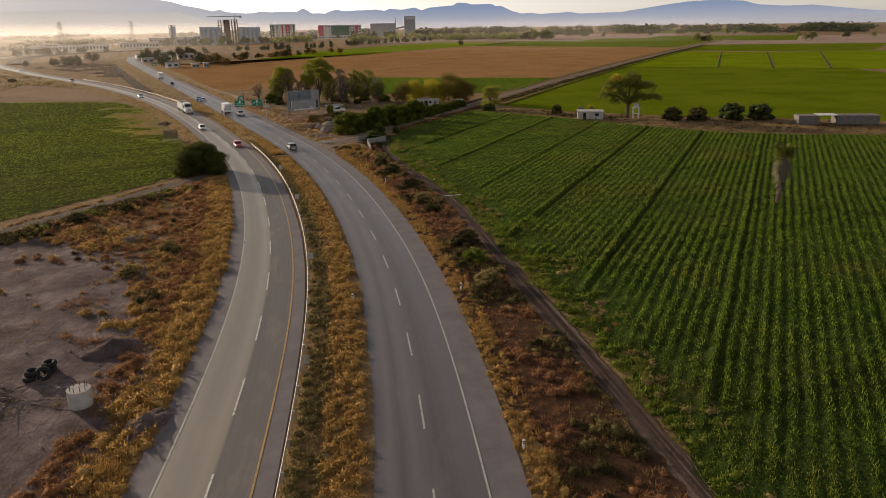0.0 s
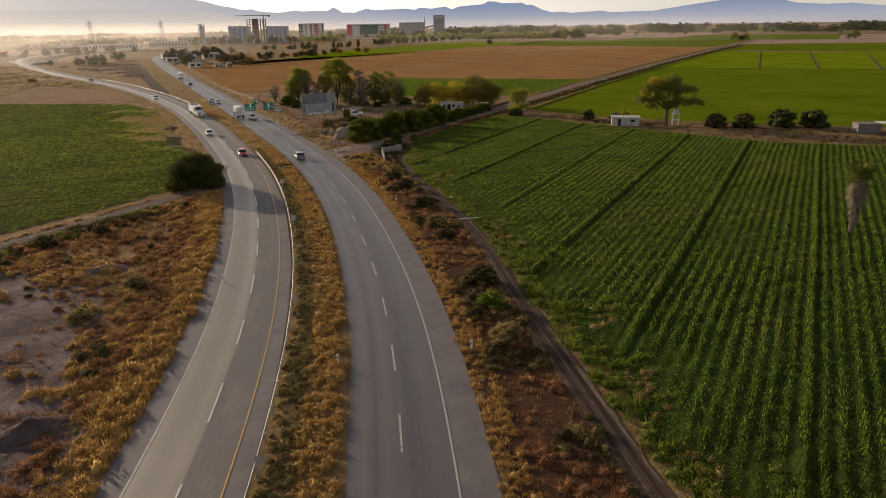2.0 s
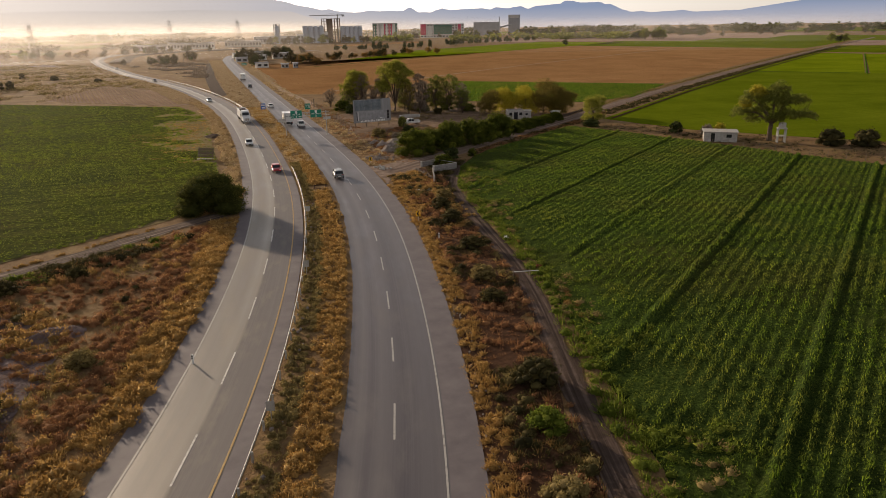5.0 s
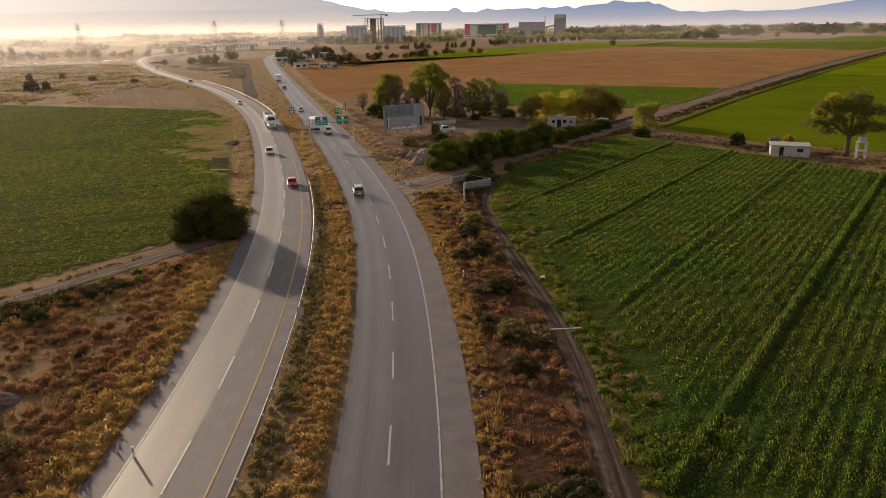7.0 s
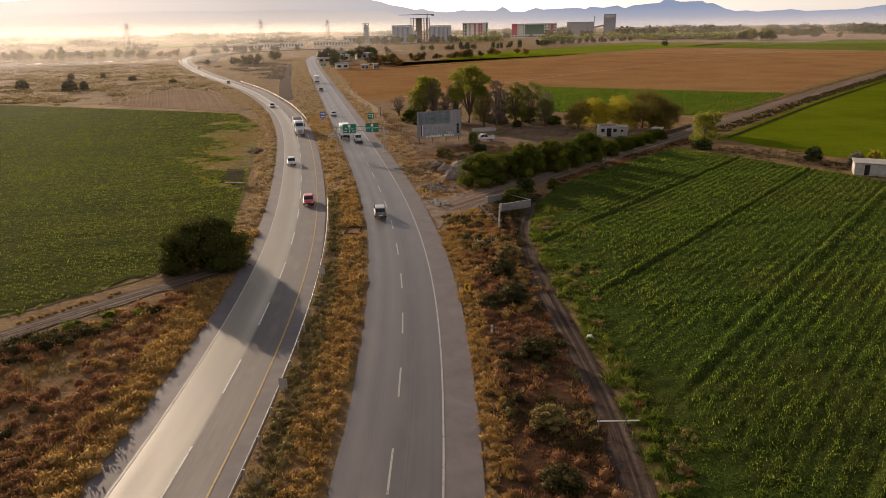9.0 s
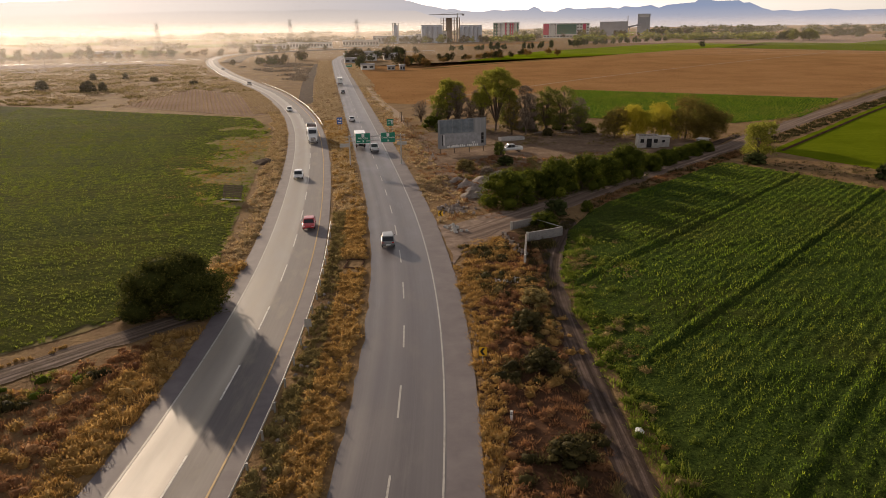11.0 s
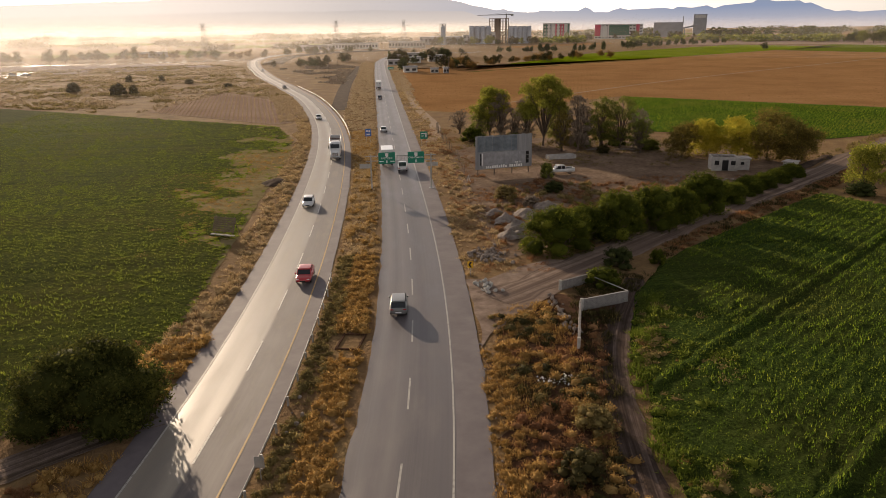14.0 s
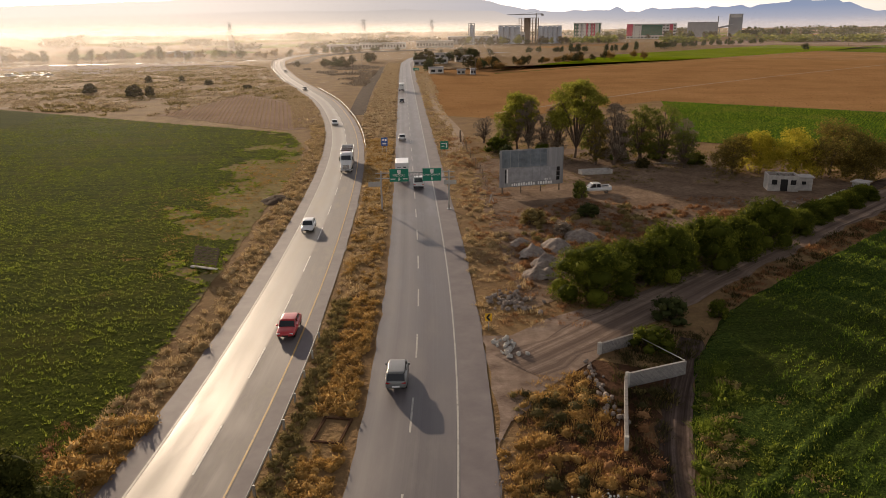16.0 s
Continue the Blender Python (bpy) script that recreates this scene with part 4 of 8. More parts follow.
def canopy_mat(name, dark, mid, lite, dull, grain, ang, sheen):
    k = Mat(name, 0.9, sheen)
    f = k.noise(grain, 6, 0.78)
    # dark grain and streaks paint shaded gaps, the lite grain bright leaf tips
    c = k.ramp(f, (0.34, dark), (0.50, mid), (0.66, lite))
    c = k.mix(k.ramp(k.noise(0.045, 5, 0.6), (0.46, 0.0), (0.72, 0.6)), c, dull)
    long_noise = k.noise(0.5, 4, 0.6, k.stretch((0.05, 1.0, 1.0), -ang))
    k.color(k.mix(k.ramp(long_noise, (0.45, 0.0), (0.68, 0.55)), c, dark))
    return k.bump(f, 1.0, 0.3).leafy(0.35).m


def canopy_field(name, u, v, ang, poly, height, material, label):
    """A canopy over a field: columns u run along the rows, v across them."""
    rr = np.random.default_rng(77)
    ca, sa = math.cos(ang), math.sin(ang)
    U, W = np.meshgrid(u, v, indexing="ij")
    U = U + rr.normal(0, 0.10, U.shape)
    W = W + rr.normal(0, 0.035, W.shape)
    X, Y = U * ca - W * sa, U * sa + W * ca
    H = height(U, W, X, Y, rr)
    ok = inside(poly, X.ravel(), Y.ravel()).reshape(X.shape) & (H > 0.02)
    q = ok[:-1, :-1] & ok[1:, :-1] & ok[:-1, 1:] & ok[1:, 1:]
    i, j = np.where(q)
    m = len(v)
    a, b, c, d = i * m + j, (i + 1) * m + j, (i + 1) * m + j + 1, i * m + j + 1
    F = np.concatenate([np.column_stack([a, b, c]), np.column_stack([a, c, d])])
    used, inv = np.unique(F, return_inverse=True)
    V = np.stack([X.ravel(), Y.ravel(), 0.035 + H.ravel()], 1)[used]
    tagged(tri_mesh(name, V, inv.reshape(-1, 3), material), label, "crop", kind="stuff")


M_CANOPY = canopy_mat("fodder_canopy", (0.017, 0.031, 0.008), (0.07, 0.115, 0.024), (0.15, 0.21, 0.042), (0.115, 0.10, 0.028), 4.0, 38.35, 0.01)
M_LOWCANOPY = canopy_mat("low_crop_canopy", (0.022, 0.034, 0.006), (0.07, 0.09, 0.013), (0.14, 0.16, 0.022), (0.12, 0.105, 0.024), 3.0, 146, 0.008)
ROW_A = radians(38.35)
ca_f, sa_f = math.cos(ROW_A), math.sin(ROW_A)
RIDGES = ((-27.2, 0.25), (-12.4, 0.25), (2.4, 0.35), (17.1, 1.0), (31.5, 1.0), (46.2, 0.55), (61.3, 0.6), (76.1, 0.8))


def fodder_row(W, X, Y):
    """How near to the crest of its sown row a place lies, from 0 to 1."""
    return 0.5 + 0.5 * np.cos(2 * math.pi * (W + 0.4 * (lattice(X, Y, 15.0, 8) - 0.5)) / 1.2)


def fodder_height(U, W, X, Y, rr):
    strong = np.clip((58 - W) / 60, 0.3, 0.85) * (0.4 + 0.8 * lattice(X, Y, 16.0, 3))
    every = 0.7 + 0.5 * lattice(np.floor(W / 1.2), 0 * W, 1.0, 9)
    h = 0.34 + 0.23 * fodder_row(W, X, Y) * every * strong + 0.12 * (lattice(X, Y, 0.8, 4) - 0.5) + 0.16 * (lattice(X, Y, 6.0, 5) - 0.5)
    for g, k in RIDGES:
        d = W - g
        h = h * (1 - 0.5 * k * np.exp(-((d - 0.8) / 0.24) ** 2)) * (1 - 0.55 * k * np.exp(-((d + 0.8) / 0.26) ** 2))
        h = h + 0.42 * k * np.exp(-(d / 0.38) ** 2)
    dx = 0.93 * (X - np.interp(Y, TRACK[:, 1], TRACK[:, 0]))
    h = h * np.clip((dx - 1.5) / 7.5 + 1.3 * (lattice(X, Y, 4.5, 41) - 0.5), 0.3, 1.0)
    return np.maximum(h * (1 + rr.normal(0, 0.16, h.shape)), 0.03)


def blades(name, per_m2, poly, ang, height, thick, reach, w0, w1, tall, material, label, seed):
    """Upright leaves over a canopy: thick says how close they stand, reach how many are kept further off."""
    rr = np.random.default_rng(seed)
    p = np.array(poly, float)
    (x0, y0), (x1, y1) = p.min(0), p.max(0)
    n = int(per_m2 * (x1 - x0) * (y1 - y0))
    X, Y = rr.uniform(x0, x1, n), rr.uniform(y0, y1, n)
    m = inside(poly, X, Y)
    X, Y = X[m], Y[m]
    ca, sa = math.cos(ang), math.sin(ang)
    W = Y * ca - X * sa
    far = reach(X, Y)
    m = rr.uniform(0, 1, len(X)) < far * thick(W, X, Y)
    X, Y, W, far = X[m], Y[m], W[m], far[m]
    H = height(X * ca + Y * sa, W, X, Y, rr)
    m = H > 0.1
    X, Y, H, far = X[m], Y[m], H[m], far[m]
    n = len(X)
    a, lean = rr.uniform(0, 2 * math.pi, n), rr.uniform(0.0, 0.5, n)
    w = rr.uniform(w0, w1, n) / np.sqrt(far)
    up = tall * rr.uniform(0.6, 1.25, n) * np.clip(H / 0.4, 0.6, 1.5)
    dx, dy = np.cos(a), np.sin(a)
    base = np.stack([X, Y, H * 0.75], 1)
    side = np.stack([-dy * w, dx * w, 0 * w], 1)
    tip = base + np.stack([dx * up * lean, dy * up * lean, up], 1)
    V = np.stack([base - side, base + side, tip], 1).reshape(-1, 3)
    tagged(tri_mesh(name, V, np.arange(3 * n).reshape(-1, 3), material), label, "crop", kind="stuff")


canopy_field("fodder_canopy", np.arange(8, 222, 0.6), np.arange(-72, 92, 0.3), ROW_A, CROP, lambda *q: 0.82 * fodder_height(*q), M_CANOPY, "fodder understorey in rows, shade between leaves painted dark green")
blades("fodder_leaves", 84, CROP, ROW_A, fodder_height, lambda W, X, Y: (0.3 + 0.7 * fodder_row(W, X, Y)) * (0.3 + 0.8 * lattice((X * ca_f + Y * sa_f) * 0.45, W * 1.3, 0.6, 31) + 0.35 * lattice(X, Y, 3.0, 32)), lambda X, Y: np.clip(1.25 - Y / 210, 0.5, 1),
       0.026, 0.048, 0.21, M_CROP, "small upright green leaves of the fodder rows", 6)
edge_w = band(TRACK, 20, 166, 2.0, 13.0, 1.9, 71)
edge_w = edge_w[inside(CROP, edge_w[:, 0], edge_w[:, 1])]
fade = near_line(TRACK, edge_w) / 13.0 + 0.9 * clumpy(edge_w[:, 0], edge_w[:, 1], 0.09, 4)
clumps("crop_edge_rust", edge_w[fade < 0.20][::3], 0.35, 0.7, M_LEAF_RUST, "rusty dry weeds in the ragged crop edge", 72, (0.25, 0.0))
clumps("crop_edge_olive", edge_w[fade < 0.42][::2], 0.35, 0.85, M_OLIVE, "olive dry weeds in the ragged crop edge", 74, (0.22, -0.1))
clumps("crop_edge_weeds", edge_w[fade < 0.6], 0.35, 0.9, M_WEED, "light green weeds in the ragged crop edge", 73, (0.2, 0.05), 1.3, TUFTS)

# low crop by the left road, thin towards the road
LA = radians(146.0)
ca_l, sa_l = math.cos(LA), math.sin(LA)


def low_height(U, W, X, Y, rr):
    h = 0.08 + 0.05 * lattice(U, W * 1.1, 1.6, 13)
    edge = np.clip((X - 4) / 16, 0, 1) * np.clip((Y - 180) / 40, 0, 1)
    thin = lattice(X, Y, 9.0, 16) * 0.6 + lattice(X, Y, 3.0, 17) * 0.4
    h = h - 0.5 * np.clip(thin + edge * 0.62 - 0.78, 0, 1) * (edge > 0)
    h = np.where(edge > 0, h, np.maximum(h, 0.03))
    return np.where(X > -120, h * (1 + rr.normal(0, 0.12, h.shape)), 0)


canopy_field("low_crop_canopy", np.arange(-20, 340, 1.0), np.arange(-330, -50, 0.66), LA, LFIELD, low_height, M_LOWCANOPY, "low green canopy of clumps in faint rows")
PLANT = [tuft(RNG, 17, 0.55, 0.11, 0.6) for _ in range(6)]
rr = np.random.default_rng(78)
U, W = np.meshgrid(np.arange(-20, 340, 0.8), np.arange(-330, -50, 1.0), indexing="ij")
U, W = U.ravel() + rr.normal(0, 0.16, U.size), W.ravel() + rr.normal(0, 0.12, U.size)
X, Y = U * ca_l - W * sa_l, U * sa_l + W * ca_l
m = inside(LFIELD, X, Y) & (X > -75) & (rr.uniform(0, 1, len(X)) < np.clip(1.35 - (Y - 120) / 240, 0.5, 0.96))
U, W, X, Y = U[m], W[m], X[m], Y[m]
H = low_height(U, W, X, Y, rr)
m = H > 0.04 - 0.12 * rr.uniform(0, 1, len(H)) ** 2
scatter("low_crop_plants", np.column_stack([X, Y, 0.04 + 0 * X])[m], (rr.uniform(0.28, 0.52, len(X)) * (0.85 + 0.3 * lattice(X, Y, 9.0, 19)))[m], PLANT, M_LOWCROP, "low bushy green plants in faint rows", "crop", flat=1.35, seed=79)
tz = fill([(5, 200), (9, 180), (21, 165), (22.4, 195), (22.6, 240), (22.6, 262), (19.4, 288), (12, 270), (2, 240)], 0.5, 77)
clumps("thin_crop_clumps", tz, 0.2, 0.5, M_LOWCROP, "scattered low green plants where the crop thins out", 144, (0.3, 0.08), 1.5, PLANT)
thin_zone = [(5, 200), (9, 186), (22.4, 195), (22.6, 240), (23, 262), (20.4, 288), (12, 270), (2, 240)]
grass("field_edge_straw", fill(thin_zone, 1.2, 61), 0.32, 0.6, M_STRAW, "short straw where the low crop thins out", 61, keep=(0.10, 0.0), flat=1.6)


def crown_mesh(rng, blobs, leaves, size, skirt=False):
    """Leaf quads gathered in tufts on uneven blobs: (centre, radii)."""
    vol = np.array([b[1][0] * b[1][1] * b[1][2] for b in blobs]) ** 0.7
    vol /= vol.sum()
    Vs = []
    for b, w in zip(blobs, vol):
        n_t = max(3, int(leaves * 1.5 * w / 9))
        d = rng.normal(size=(n_t, 3))
        d /= np.linalg.norm(d, axis=1)[:, None]
        if not skirt:
            d[:, 2] = np.where(d[:, 2] < -0.55, -0.5 * d[:, 2], d[:, 2])
        rr = rng.uniform(0.45, 1.05, n_t) ** 0.5
        rr = rr * (1 + 0.16 * np.sin(5 * d[:, 0] + 3 * d[:, 1] + b[0][0]) + 0.10 * np.sin(9 * d[:, 2] + 4 * d[:, 1]))
        c = np.repeat(np.array(b[0]) + d * np.array(b[1]) * rr[:, None], 9, axis=0)
        d = np.repeat(d, 9, axis=0)
        q = c + rng.normal(0, size * 1.1, c.shape)
        n = d * 0.6 + rng.normal(0, 0.8, c.shape)
        n /= np.linalg.norm(n, axis=1)[:, None]
        a = np.cross(n, rng.normal(size=c.shape))
        a /= np.linalg.norm(a, axis=1)[:, None]
        e = np.cross(n, a)
        s = size * rng.uniform(0.5, 1.1, (len(c), 1))
        Vs.append(np.stack([q - a * s, q + e * s * 0.55, q + a * s, q - e * s * 0.55], 1).reshape(-1, 3))
    V = np.concatenate(Vs)
    i0 = np.arange(0, len(V), 4)
    F = np.concatenate([np.column_stack([i0, i0 + 1, i0 + 2]), np.column_stack([i0, i0 + 2, i0 + 3])])
    if skirt:
        ring = [(math.cos(q * math.pi / 4), math.sin(q * math.pi / 4)) for q in range(8)]
        unit = np.array([(0, 0, -1)] + [(c * r, s_ * r, z) for z, r in ((-0.5, 0.85), (0.25, 0.97), (0.75, 0.62)) for c, s_ in ring] + [(0, 0, 1)])
        tri = [(0, 1 + (q + 1) % 8, 1 + q) for q in range(8)] + [(17 + q, 17 + (q + 1) % 8, 25) for q in range(8)]
        for r in (1, 9):
            for q in range(8):
                a, b = r + q, r + (q + 1) % 8
                tri += [(a, b, b + 8), (a, b + 8, a + 8)]
        for c, rad in blobs:
            F = np.concatenate([F, np.array(tri) + len(V)])
            V = np.concatenate([V, np.array(c) + unit * np.array(rad) * (0.8 if size > 0.14 else 0.66) * rng.uniform(0.9, 1.1, (26, 1))])
    V[:, 2] = np.maximum(V[:, 2], 0.05)
    return V, np.array(F)


def branch_mesh(rng, height, r0, crowns, fork=0.35):
    bm = bmesh.new()
    prev = Vector((0, 0, -0.1))
    top = Vector((rng.uniform(-0.2, 0.2), rng.uniform(-0.2, 0.2), height * fork))
    mid = (prev + top) / 2 + Vector((rng.uniform(-0.1, 0.1), rng.uniform(-0.1, 0.1), 0))
    tube(bm, prev, mid, r0 * 1.25, r0 * 0.95)
    tube(bm, mid, top, r0 * 0.95, r0 * 0.8)
    for c, rad in crowns:
        c = Vector(c)
        knee = top.lerp(c, 0.5) + Vector((rng.uniform(-0.3, 0.3), rng.uniform(-0.3, 0.3), 0.1 * height))
        tube(bm, top, knee, r0 * 0.55, r0 * 0.38, 6)
        tube(bm, knee, c, r0 * 0.38, r0 * 0.15, 5)
        for _ in range(2):
            tip = c + Vector((rng.uniform(-1, 1) * rad[0], rng.uniform(-1, 1) * rad[1], rng.uniform(0, 1) * rad[2])) * 0.85
            tube(bm, knee.lerp(c, 0.6), tip, r0 * 0.16, r0 * 0.05, 4)
    return bm


def tree(name, x, y, blobs, leaves, size, material, trunk_r, label, category="tree", fork=0.35, turn=0.0, group=""):
    rng = np.random.default_rng(int(abs(x * 31 + y * 17)) + leaves)
    h = max(b[0][2] + b[1][2] for b in blobs)
    e = empty(name, pose(x, y, 0, 0, 0, turn), label, category, group)
    part("trunk", branch_mesh(rng, h, trunk_r, blobs, fork), M_BARK, e)
    V, F = crown_mesh(rng, blobs, leaves, size)
    tri_mesh("crown", V, F, material, e)
    return e


def bush(name, x, y, w, d, h, material, label, leaves=1400, size=0.22, turn=0.0, seed=0, group=""):
    rng = np.random.default_rng(seed + int(abs(x * 7 + y * 3)))
    blobs = [((0, 0, h * 0.42), (w * 0.34, d * 0.34, h * 0.44))]
    for i in range(6):
        a = 2 * math.pi * i / 6 + rng.uniform(-0.5, 0.5)
        blobs.append(((w * 0.34 * math.cos(a + 0.6), d * 0.34 * math.sin(a + 0.6), h * 0.16), (w * 0.18, d * 0.18, h * 0.2)))
    for i in range(13):
        a, el = 2.4 * i + rng.uniform(-0.4, 0.4), math.asin(min(0.98, 0.12 + i / 14))
        s = rng.uniform(0.12, 0.2)
        blobs.append(((w * 0.33 * math.cos(a) * math.cos(el), d * 0.33 * math.sin(a) * math.cos(el), h * (0.36 + 0.42 * math.sin(el))), (w * s, d * s, h * rng.uniform(0.13, 0.2))))
    e = empty(name, pose(x, y, 0, 0, 0, turn), label, "bush", group)
    bm = bmesh.new()
    for b in blobs:
        tube(bm, (b[0][0] * 0.15, b[0][1] * 0.15, -0.05), b[0], 0.07 + 0.012 * h, 0.03, 5)
    part("woody_base", bm, M_BARK, e)
    V, F = crown_mesh(rng, blobs, leaves, size, True)
    tri_mesh("foliage", V, F, material, e)
    return e


def B(*v):
    return [((a, b, c), (p, q, r)) for a, b, c, p, q, r in v]


# the round tree by the left road
M_MESQUITE = leaf_mat("mesquite_leaf", (0.045, 0.052, 0.013), (0.095, 0.10, 0.023), (0.19, 0.18, 0.04), 0.42)
bush("roadside_mesquite", 20.3, 147.4, 11.0, 9.2, 6.7, M_MESQUITE, "broad dark mesquite bush beside the dirt track", 30000, 0.15, 10, 3)

# big spreading tree by the white house
big = B((0, 0, 8.6, 3.4, 3.2, 3.2), (-4.6, -0.5, 9.6, 2.8, 2.6, 2.0), (4.4, 1.0, 9.2, 3.2, 2.6, 1.7), (-6.6, 0.6, 6.4, 2.4, 2.2, 1.4), (6.8, -1.0, 6.2, 2.8, 2.2, 1.4), (1.0, 0.6, 11.6, 2.6, 2.4, 1.8), (3.2, -2.6, 6.4, 2.4, 2.0, 1.3), (-2.6, 1.6, 6.6, 2.4, 2.2, 1.6), (0.6, -2.0, 5.4, 2.2, 2.0, 1.2), (-4.2, 2.2, 4.6, 1.8, 1.6, 1.0))
t_big = tree("cottonwood_tree", 147.2, 167.8, big, 11000, 0.22, M_LEAF_GREEN, 0.55, "large spreading cottonwood beside a water tower", fork=0.3, turn=-40)
V, F = crown_mesh(np.random.default_rng(8), B((-3.6, -0.4, 11.0, 2.0, 1.8, 1.5), (-5.9, 0.3, 8.3, 1.4, 1.4, 1.0)), 1300, 0.26)
tri_mesh("yellow_leaves", V, F, M_LEAF_GOLD, t_big)["label"] = "yellowing upper leaves"

# palm standing in the crop, with its dry skirt
palm = empty("fan_palm", pose(96.2, 73.6, 0), "fan palm with a shaggy dead-leaf skirt standing in the crop", "palm")
bm = bmesh.new()
tube(bm, (0, 0, -0.1), (0.1, 0, 3.4), 0.42, 0.34, 10)
tube(bm, (0.1, 0, 3.3), (0.15, 0.1, 8.0), 0.34, 0.28, 10)
part("trunk", bm, M_BARK, palm)


def fronds(rng, n, z0, z1, reach, up, droop, width):
    V, F = [], []
    for _ in range(n):
        a = rng.uniform(0, 2 * math.pi)
        z = rng.uniform(z0, z1)
        u = rng.uniform(*up)
        d = np.array([math.cos(a), math.sin(a), 0])
        s = np.array([-math.sin(a), math.cos(a), 0])
        r = reach * rng.uniform(0.7, 1.1)
        base = np.array([0.1, 0, z]) + d * 0.25
        mid = base + d * r * 0.55 + np.array([0, 0, u * r])
        for j in range(-3, 4):
            tip = mid + d * r * 0.6 * math.cos(j * 0.38) + s * r * 0.55 * math.sin(j * 0.38) + np.array([0, 0, -droop * r * rng.uniform(0.6, 1.2)])
            i0 = len(V)
            V += [base, mid + s * width * (j - 0.5) * 0.5, mid + s * width * (j + 0.5) * 0.5, tip]
            F += [(i0, i0 + 1, i0 + 2), (i0 + 1, i0 + 3, i0 + 2)]
    return np.array(V), np.array(F)


rng = np.random.default_rng(3)
V, F = fronds(rng, 80, 7.4, 8.7, 1.9, (-0.2, 0.9), 0.25, 0.2)
tri_mesh("crown", V, F, M_LEAF_GREEN, palm)["label"] = "grey-green fan leaves"
lo_f = fronds(rng, 110, 2.6, 6.0, 0.62, (-1.3, -0.7), 0.6, 0.14)
hi_f = fronds(rng, 120, 5.6, 7.9, 1.3, (-1.1, -0.4), 0.5, 0.18)
V, F = np.concatenate([q[0] for q in (lo_f, hi_f)]), np.concatenate([lo_f[1], hi_f[1] + len(lo_f[0])])
tri_mesh("dead_leaf_skirt", V, F, M_THATCH, palm)["label"] = "hanging dry straw-coloured leaves"

# tall trees behind the billboard, some bare, then the autumn trees by the hut
for i, (x, y, h, w, low, m, n, size, lab) in enumerate((
        (71.2, 277.5, 13.3, 10.5, 0.36, M_POPLAR, 7500, 0.22, "leafy yellow-green poplar behind the billboard"), (73.4, 274.5, 12.2, 6.0, 0.12, M_TWIG, 5200, 0.13, "bare pale-stemmed tree behind the billboard"),
        (82.0, 265.5, 16.6, 14.0, 0.42, M_POPLAR, 13000, 0.23, "tallest poplar with a wide yellow-green crown"), (78.6, 268.5, 12.4, 7.0, 0.10, M_TWIG, 5600, 0.13, "bare grey tree among the poplars"),
        (84.2, 256.5, 9.4, 6.0, 0.12, M_LEAF_BROWN, 3000, 0.16, "thin brownish tree among the poplars"), (87.8, 256.0, 13.0, 6.6, 0.08, M_TWIG, 6400, 0.13, "tall bare grey tree in the grove"),
        (94.0, 259.0, 12.0, 7.6, 0.16, M_LEAF_GREEN, 4600, 0.18, "half-leafy dull green tree in the grove"), (98.0, 257.5, 11.8, 8.6, 0.12, M_LEAF_GREEN, 5400, 0.18, "broad half-leafy green tree in the grove"),
        (102.2, 256.5, 9.2, 6.0, 0.08, M_TWIG, 4000, 0.14, "low bare grey tree in the grove"), (100.8, 251.4, 7.6, 5.6, 0.18, M_LEAF_GREEN, 2400, 0.17, "small dull green tree at the grove end"),
        (64.6, 288.5, 6.6, 6.0, 0.25, M_TWIG, 1800, 0.13, "low bare tree by a track"), (68.4, 276.0, 9.0, 6.0, 0.12, M_LEAF_GREEN, 3200, 0.17, "olive tree leaning out of the grove"),
        (76.4, 272.5, 8.0, 5.5, 0.08, M_TWIG, 3200, 0.13, "low bare grey tree between poplars"), (90.8, 261.0, 10.0, 6.5, 0.08, M_TWIG, 4200, 0.13, "bare grey tree between poplars"),
        (86.0, 268.0, 10.5, 7.0, 0.12, M_LEAF_GREEN, 3600, 0.18, "dull green tree at the back of the grove"), (96.0, 264.0, 9.5, 6.5, 0.08, M_LEAF_BROWN, 3000, 0.17, "brownish tree at the back of the grove"))):
    r = np.random.default_rng(i + 40)
    bl = []
    for q in range(26):
        f = (q + r.uniform(0, 1)) / 26
        z = h * (low + (0.93 - low) * f)
        reach = 0.5 * w * math.sqrt(max(0.0, 1 - (1.55 * f - 0.62) ** 2)) * r.uniform(0.25, 0.95)
        an = 2.4 * q + r.uniform(-0.5, 0.5)
        bl.append(((reach * math.cos(an), reach * math.sin(an), z), (w * r.uniform(0.10, 0.19), w * r.uniform(0.10, 0.19), w * r.uniform(0.07, 0.13))))
    tree("poplar_tree", x, y, bl, n, size, m, 0.26, lab, fork=0.12, turn=r.uniform(0, 360), group="grove behind the billboard")
for i, (x, y, w, h, m) in enumerate(((66.0, 274.0, 6.0, 4.2, M_SHRUB), (76.0, 271.5, 4.5, 2.6, M_WEED), (88.5, 265.0, 5.0, 2.4, M_OLIVE), (93.0, 253.5, 4.0, 1.8, M_SCRUB), (99.0, 262.0, 5.5, 3.4, M_SHRUB), (104.5, 255.0, 4.5, 2.8, M_SHRUB), (91.0, 262.0, 4.5, 2.2, M_WEED))):
    bush("grove_shrub", x, y, w, w * 0.8, h, m, "tangled undergrowth shrub below the poplars", 1800, 0.14, 30 * i, i + 20, "undergrowth of the grove")
